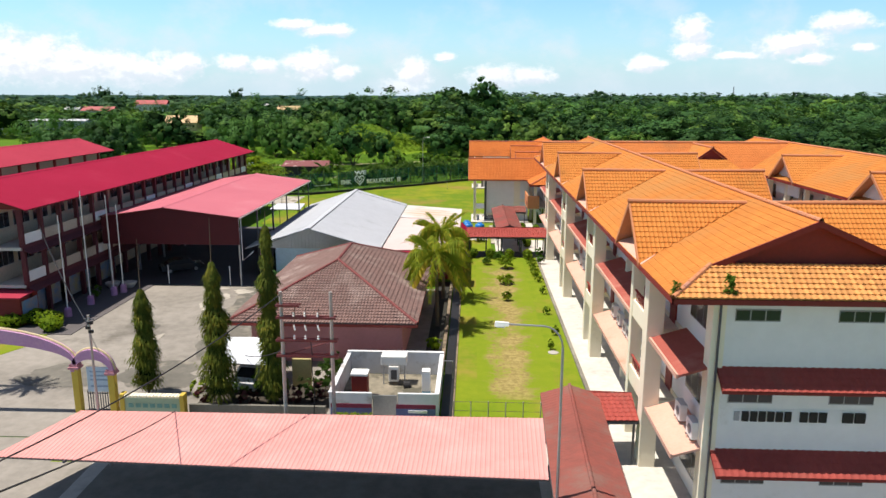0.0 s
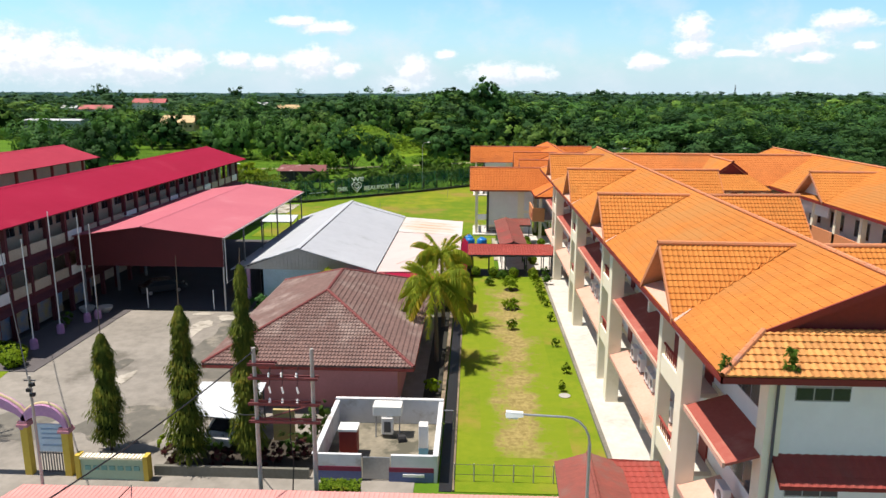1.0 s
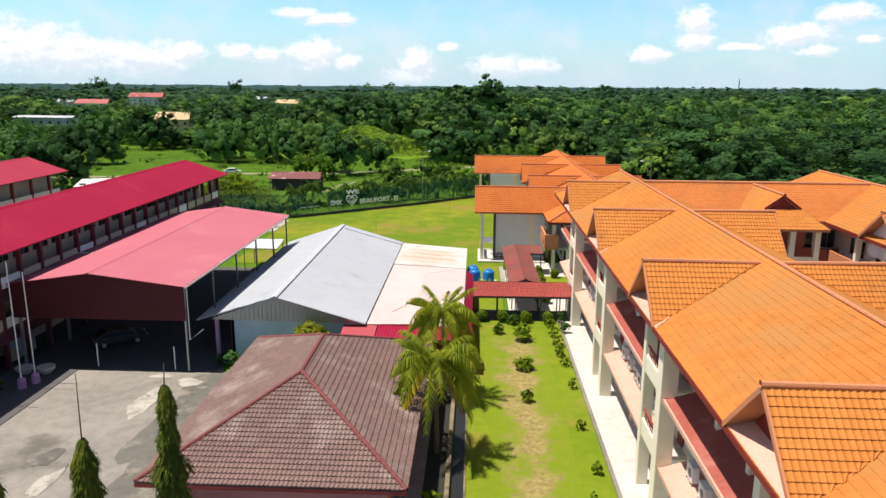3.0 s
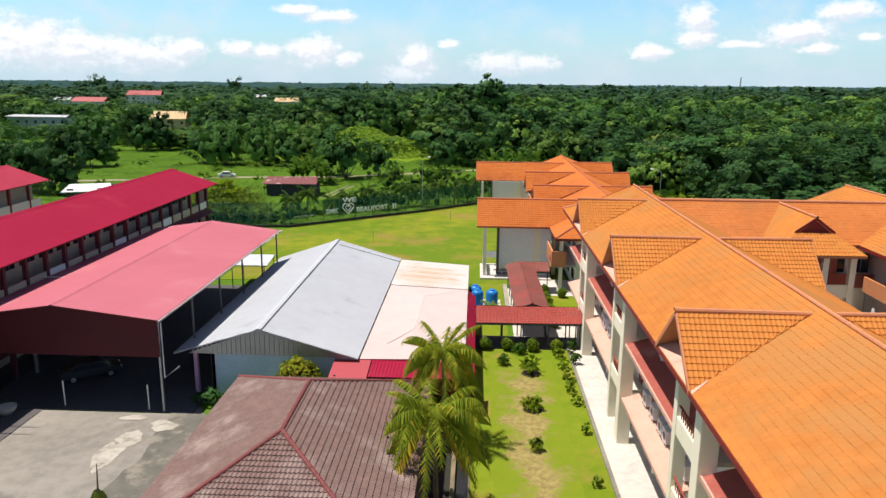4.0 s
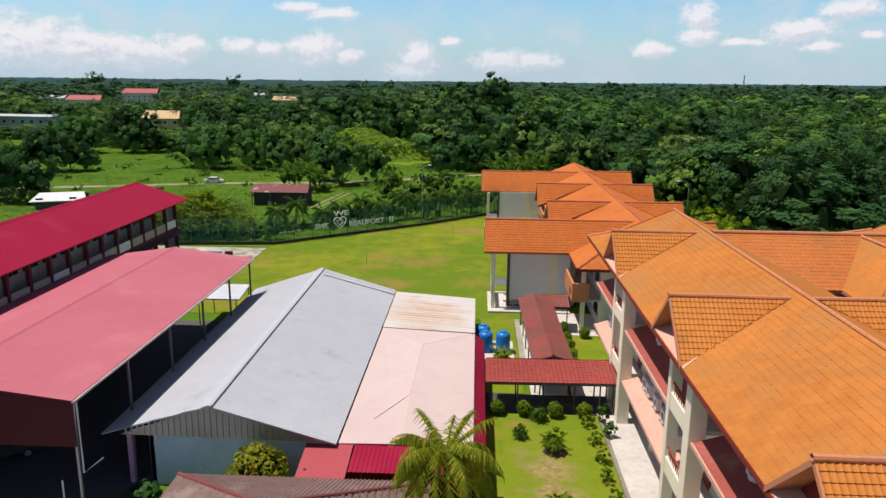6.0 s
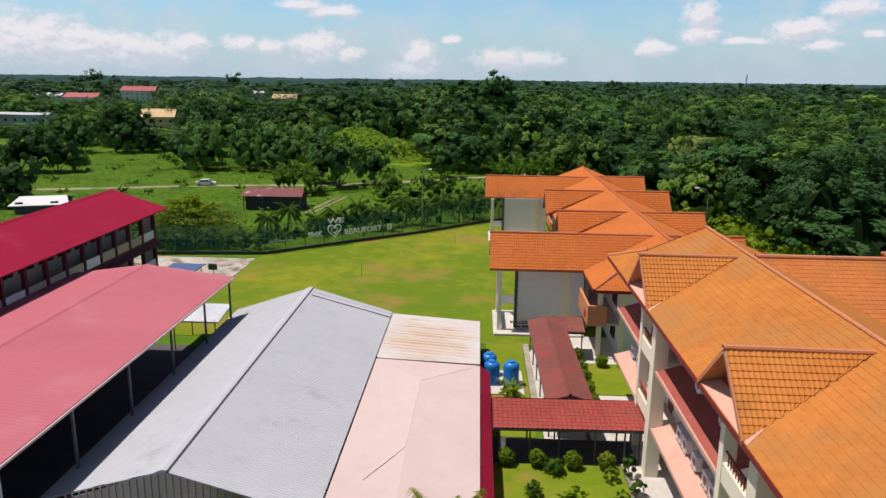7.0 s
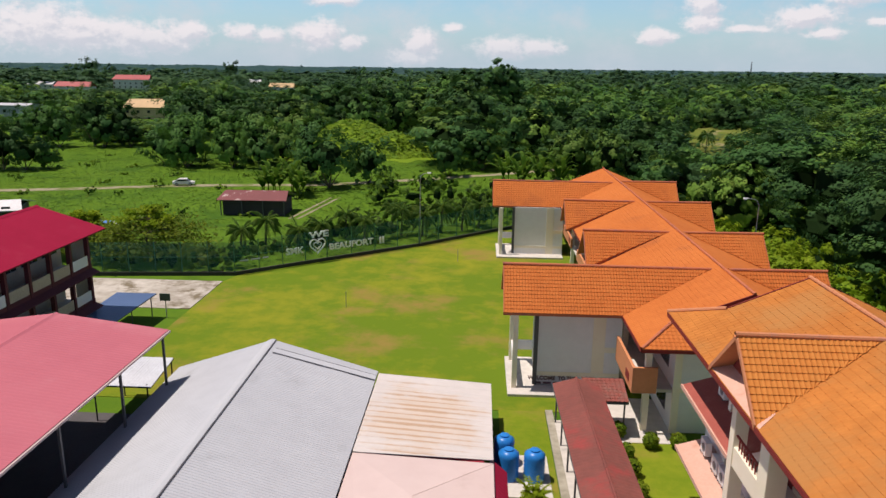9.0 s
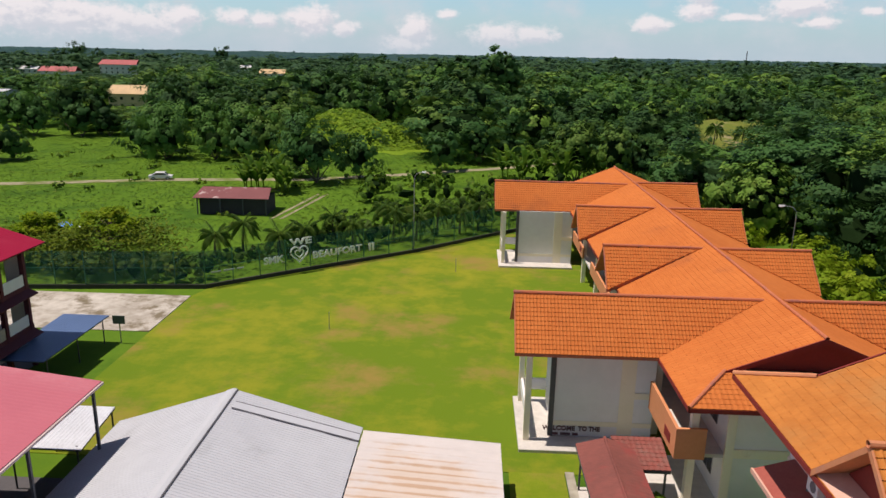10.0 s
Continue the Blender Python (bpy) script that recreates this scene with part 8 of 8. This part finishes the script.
BEDSOIL = M("dug_dark_soil", (0.07, 0.055, 0.03), (0.04, 0.03, 0.02), rough=0.95)
# pale repaired patches and darker asphalt in the yard
rngp = np.random.default_rng(17)


def blot(name, cx, cy, rx, ry, z, mat, label):
    pts = []
    for i in range(72):
        a = 2 * math.pi * i / 72
        k = 0.88 + 0.16 * math.sin(2 * a + cx) + 0.12 * math.sin(3 * a + 2 * cy) + 0.06 * math.sin(7 * a + cx * cy) + rngp.uniform(-0.035, 0.035)
        pts.append((cx + rx * k * math.cos(a), cy + ry * k * math.sin(a), z))
    m = MB().add(pts, [tuple(range(72))])
    return setting(name, m, mat, label, "patch")


OLDASPHALT = M("old_dark_asphalt", (0.17, 0.16, 0.135), (0.11, 0.105, 0.09), rough=0.95, fine=0.9, wide=0.2, amount=0.6, stain=(0.24, 0.22, 0.18), stain_at=(0.5, 0.65), stain_scale=0.5)
for i, (cx, cy, rx, ry) in enumerate(((-20.6, 42.9, 3.6, 2.4), (-20.3, 63.6, 2.0, 2.6), (-19.8, 57.5, 2.4, 5.6), (-18.5, 50.5, 2.2, 4.2), (-27, 42.5, 3.5, 2.0), (-25.6, 52.2, 0.9, 1.1))):
    blot("asphalt_patch", cx, cy, rx, ry, 0.02 + 0.004 * i, OLDASPHALT, "darker worn asphalt patch in the yard")
for i, (cx, cy, rx, ry) in enumerate(((-23.3, 59.4, 0.75, 2.3), (-22.9, 61.6, 0.8, 1.2), (-24.1, 49.5, 0.5, 1.8), (-24.0, 64.4, 0.9, 0.5), (-21.5, 63.4, 1.1, 0.8), (-17.4, 47.0, 0.4, 0.6))):
    blot("pale_patch", cx, cy, rx, ry, 0.034 + 0.004 * i, SALTED, "pale bleached patch on the yard")
setting("worn_path", m, SOILPATH, "worn brown patch along the middle of the lawn", "path")
for i, (x, y, r, h, lf) in enumerate(((3.6, 74.0, 0.85, 1.9, LEAFLIME), (3.25, 67.5, 0.75, 1.3, LEAFLIME), (3.15, 61.6, 0.42, 1.2, LEAFBRIGHT), (1.6, 75.6, 0.5, 1.2, LEAFMID), (3.0, 78.2, 0.6, 1.3, LEAFMID))):
    t = bush((x, y, 0.02), r * 0.8, h * 0.8, 330 + i, leaf=lf, size=0.13, per=60, label="spiky yellow-green ornamental shrub on the lawn")
    rb = np.random.default_rng(600 + i)
    for k in range(16):
        vs, fs = [], []
        frond(vs, fs, (x, y, 0.25 * h), k * 2.4, r * rb.uniform(1.2, 1.7), 0.9, rb, width=0.26, rise=rb.uniform(0.7, 1.5), leaves=9)
        part("arching_leaf", (np.concatenate(vs), np.array(fs)), lf, t)
    if r > 0.7:
        slab("planting_hollow", [(x + r * 0.95 * math.cos(a) + 0.15, y + r * 0.9 * math.sin(a) - 0.1) for a in (k * 0.785 for k in range(8))], 0.04, BEDSOIL, "dark dug soil round a lawn shrub", "bed", 0.03)
for i, (x, y, r) in enumerate(((6.3, 77.5, 0.45), (6.45, 75.0, 0.45), (6.5, 72.8, 0.4), (6.4, 70.6, 0.45), (6.55, 68.4, 0.4), (6.6, 64.0, 0.3), (6.3, 57.6, 0.25), (6.5, 52.2, 0.25), (5.8, 49.0, 0.2))):
    bush((x, y, 0.02), r, 0.6 + r * 0.6, 340 + i, leaf=LEAFBRIGHT, size=0.1, per=50, label="small shrub beside the lawn kerb")
for i, (x, y) in enumerate(((0.15, 79.0), (2.05, 78.9), (4.2, 78.8), (6.26, 78.8))):
    ball_shrub((x, y, 0.05), 0.52, 1.05, 360 + i, LEAFBRIGHT, "clipped ball-shaped shrub beside the covered walk")
for i, (x, y) in enumerate(((6.8, 96.3), (8.6, 95.0), (10.3, 95.05), (6.72, 93.6), (6.75, 91.7), (6.7, 89.4), (6.7, 87.2), (6.7, 85.0))):
    ball_shrub((x, y, 0.05), 0.5, 1.0, 370 + i, LEAFBRIGHT, "clipped ball-shaped shrub beside the covered walk")
tank_plant = bush((0.8, 88.4, 0.03), 0.5, 1.2, 900, leaf=LEAFCREEP, size=0.13, per=120, label="yellow-green feathery shrub near the water tanks")
rb = np.random.default_rng(620)
for k in range(22):
    vs, fs = [], []
    frond(vs, fs, (0.8, 88.4, 0.5), k * 2.4, rb.uniform(0.9, 1.35), 0.8, rb, width=0.3, rise=rb.uniform(0.6, 1.7), leaves=9)
    part("arching_leaf", (np.concatenate(vs), np.array(fs)), LEAFCREEP, tank_plant)
bush((7.4, 78.0, 0.06), 0.4, 1.5, 381, leaf=LEAFMID, label="slim flowering shrub at the corner of the apron")
bush((7.5, 76.0, 0.06), 0.4, 1.0, 382, leaf=LEAFMID, label="slim flowering shrub at the corner of the apron")
bush((-2.75, 48.2, 0.03), 0.5, 1.0, 383, leaf=LEAFLIME, label="small yellow-green shrub beside the bungalow")
ball_shrub((-13.2, 66.9, 0.03), 1.5, 3.5, 384, CROTON, "rounded yellow and orange leaved shrub beside the hall", size=0.14, n=1700, group="garden shrubs", name="shrub")
bush((-19.6, 66.9, 0.03), 0.9, 1.0, 385, leaf=WOODDARK, size=0.13, label="low green shrub beside the hall")
bush((-17.6, 67.2, 0.03), 0.7, 0.9, 386, leaf=WOODDARK, size=0.13, label="low green shrub beside the hall")
palm((-2.75, 54.1, 0), 5.9, 400, n=24, length=3.6, lean=(-0.15, 0.0))
palm((-2.6, 62.0, 0), 6.2, 401, n=24, length=3.3, lean=(-0.2, 0.1))
hole = thing("manhole_cover", (5.9, 48.3, 0.02), "grey round manhole cover in the lawn", "manhole")
part("lid", MB().lathe(5.9, 48.3, [(0.38, 0.02), (0.38, 0.06), (0.34, 0.065)], 18), GREYPOLE, hole)


# ---- water tanks ----
def tank(x, y, r, h):
    t = thing("water_tank", (x, y, 0.12), "blue polythene water tank with a ribbed side", "water tank", "water tanks")
    prof = [(r * 0.97, 0.12)]
    for i in range(6):
        z = 0.12 + h * (i + 0.5) / 6 * 0.88
        prof += [(r, z - 0.06), (r * 0.965, z + 0.02)]
    prof += [(r * 0.97, 0.12 + h * 0.9), (r * 0.6, 0.12 + h), (0.26, 0.12 + h * 1.02)]
    part("body", MB().lathe(x, y, prof, 22), TANKBLUE, t, soft=True)
    part("lid", MB().lathe(x, y, [(0.28, 0.12 + h * 1.02), (0.28, 0.12 + h * 1.06), (0.1, 0.12 + h * 1.08)], 14), TANKBLUE, t)
    return t


slab("tank_slab", [(-1.55, 88.9), (1.9, 88.9), (1.9, 93.4), (-1.55, 93.4)], 0.12, CONCRETE, "white concrete slab under the water tanks", "slab", 0.12)
for x, y in ((-0.75, 92.5), (-0.55, 90.9), (0.95, 90.9)):
    tank(x, y, 0.62, 1.75)
setting("tank_wall", MB().box(2.35, 2.85, 86.8, 99.6, 0, 0.1), M("lichen_concrete", (0.45, 0.42, 0.34), (0.27, 0.25, 0.19), rough=0.95, fine=1.6, amount=0.6), "pale concrete strip beside the covered walk", "pavement")
slab("walk_terrace", [(5.9, 95.6), (10.3, 95.6), (10.3, 102), (5.9, 102)], 0.04, CONCRETE, "concrete terrace at the end of the covered walk", "pavement", 0.08)
slab("north_path", [(5.9, 82.4), (7.44, 82.4), (7.44, 89.4), (5.9, 89.4)], 0.045, CONCRETE, "pale concrete path beside the side lawn", "pavement", 0.08)

# ---- front covered walk ----
gabled_walk("covered_walk", "covered walk with a dull red tiled gable roof at the entrance", 4.6, 1.5, 20.5, 34.6, 2.8, 3.3, WALKRED, lean=0.55)


def side_walk():
    b = thing("covered_walk", (7.2, 33.4, 0), "short red tiled roof joining the walk to the block", "covered walkway", "covered walks")
    tiled(b, "roof_tiles", [[(6.2, 32.2, 2.45), (8.3, 32.3, 2.45), (8.4, 34.8, 2.95), (5.8, 34.7, 2.95)]], REDTILE, DARKSTEEL)
    for x in (6.8, 8.1):
        part("post", MB().box(x - 0.05, x + 0.05, 32.4, 32.5, 0, 2.45), DARKSTEEL, b)
    return b


side_walk()


# ---- field side ----
def rear_shelter():
    t = thing("rear_shelter", (-26, 97.6, 0), "small shelter with a white sheet roof behind the canopy", "shelter")
    sheeted(t, [[(-28.0, 95.6, 2.75), (-23.7, 95.6, 2.75), (-24.0, 100.0, 2.95), (-28.0, 100.0, 2.95)]], M("pale_sheet_roof", (0.66, 0.69, 0.74), rough=0.45, bump=0), DARKSTEEL)
    for x in (-27.7, -24.1):
        for y in (95.9, 99.7):
            part("post", MB().tube((x, y, 0), (x, y, 2.8), 0.05), DARKSTEEL, t)
    return t


rear_shelter()


def bus_shelter():
    t = thing("field_shelter", (-34.8, 112, 0), "low shelter with a blue-grey sheet roof beside the field", "shelter")
    sheeted(t, [[(-36.4, 107.5, 2.1), (-32.9, 107.5, 2.1), (-32.6, 116.2, 2.3), (-36.4, 116.2, 2.3)]], M("blue_grey_sheet", (0.09, 0.15, 0.29), rough=0.4, bump=0), DARKSTEEL)
    for y in (108, 112, 115.8):
        part("post", MB().tube((-33.0, y, 0), (-33.0, y, 2.15), 0.05), DARKSTEEL, t)
    h = thing("backboard", (-31.7, 116.0, 0), "steel basketball post with a small dark backboard", "basketball post")
    part("post", MB().tube((-31.7, 116.0, 0), (-31.7, 116.0, 2.4), 0.05), STEEL, h)
    part("board", MB().box(-32.2, -31.2, 115.9, 115.96, 1.7, 2.4), M("grey_green_board", (0.12, 0.16, 0.13), rough=0.6, bump=0), h)
    return t


bus_shelter()
for x, y in ((-15.5, 120.5), (-5.0, 138.5)):
    t = thing("field_post", (x, y, 0), "thin steel post standing in the playing field", "post", "field posts")
    part("shaft", MB().tube((x, y, 0), (x, y, 1.6), 0.035, n=6), STEEL, t)

# ---- lettering on the wing ----
DARKLET = M("dark_red_letters", (0.19, 0.10, 0.095), rough=0.6, bump=0)
lettering("WELCOME", 0.42, (1.35, 103.5, 0.62), 0, DARKLET, BLOCK_D, 2.05)
lettering("TO THE", 0.42, (3.6, 103.5, 0.62), 0, DARKLET, BLOCK_D, 1.35)
for x0, x1 in ((1.9, 2.35), (2.5, 3.1), (3.25, 3.6)):
    part("letter_bar", MB().box(x0, x1, 103.46, 103.5, 0.3, 0.46), DARKLET, BLOCK_D)

# ---- plants on the roof edge ----
for i, (x, y, z, h) in enumerate(((10.15, 26.75, 10.42, 1.35), (8.05, 26.8, 10.45, 0.8))):
    t = thing("roof_weed", (x, y, z), "wispy green weed growing from the roof tiles", "weed", "roof weeds")
    rb = np.random.default_rng(420 + i)
    for k in range(70):
        vs, fs = [], []
        u = rb.uniform(0, 1) ** 1.3
        frond(vs, fs, (x + rb.uniform(-0.22, 0.22) * (1.2 - u), y + rb.uniform(-0.1, 0.1), z + 0.62 * h * u), rb.uniform(0, 6.28), h * rb.uniform(0.12, 0.26), 0.9, rb, width=0.1, rise=rb.uniform(0.3, 1.6), leaves=7)
        part("blade", (np.concatenate(vs), np.array(fs)), LEAFMID, t)


# ---- loose tiles of the entrance skirt, piece by piece ----
def tile_pieces():
    O, U, V, N, poly = axes(SKIRT)
    deck = part("roof_slope", MB().poly([Vector(p) - Vector((0, 0, 0.05)) for p in SKIRT], 0.14), RIDGE, BLOCK_A)
    tw, ch, n = 0.245, 0.33, 5
    v, f = [], []
    for i in range(n + 1):
        u = i / n
        h = 0.038 * (0.5 + 0.5 * math.cos(2 * math.pi * u))
        v += [(u * tw, 0, h - 0.03), (u * tw, 0, h + 0.05), (u * tw, ch + 0.03, h + 0.0)]
        if i:
            k = 3 * i
            f += [(k - 3, k, k + 1, k - 2), (k - 2, k + 1, k + 2, k - 1)]
    me = bpy.data.meshes.new("tile")
    me.from_pydata(v, [], f)
    me.materials.append(ORANGE_PIECE)
    B = Matrix((U, V, N)).transposed().to_4x4()
    rng = np.random.default_rng(4)
    top = max(q[1] for q in poly)
    off = BASE[BLOCK_A.name]
    count = 0
    for r in range(int(top / ch) + 1):
        a, b = span(poly, min(r * ch + 0.15, top - 0.01))
        k = int((b - a) / tw)
        for i in range(k + 1):
            u = a + i * tw
            if u + tw > b + 0.2:
                continue
            ob = new("tile", me)
            ob.parent = deck
            ob.matrix_basis = Matrix.Translation(O + U * u + V * (r * ch) + N * 0.01 - off) @ B @ pose(0, 0, 0, rng.uniform(-1, 1), 0, rng.uniform(-0.8, 0.8))
            count += 1
    return count


tile_pieces()



# ---- strip and palm beside the gate road ----
# Sunlit edge of the ground, put in as a pale slab.
slab("sunlit_strip", [(-19.0, 31.7), (-18.2, 31.7), (-18.0, 24.0), (-18.8, 24.0)], 0.02, CONCRETE, "pale strip standing in for sunlit ground along the carport bay", "pavement", 0.04)
slab("verge", [(-21.2, 31.4), (-18.4, 31.5), (-18.4, 32.6), (-21.2, 32.6)], 0.018, LAWN, "thin strip of grass beside the carport", "lawn", 0.04)
palm((-31.8, 40.6, 0), 9.5, 402, n=21, length=2.3, lean=(0.1, 0.0), label="coconut palm beside the entrance road")
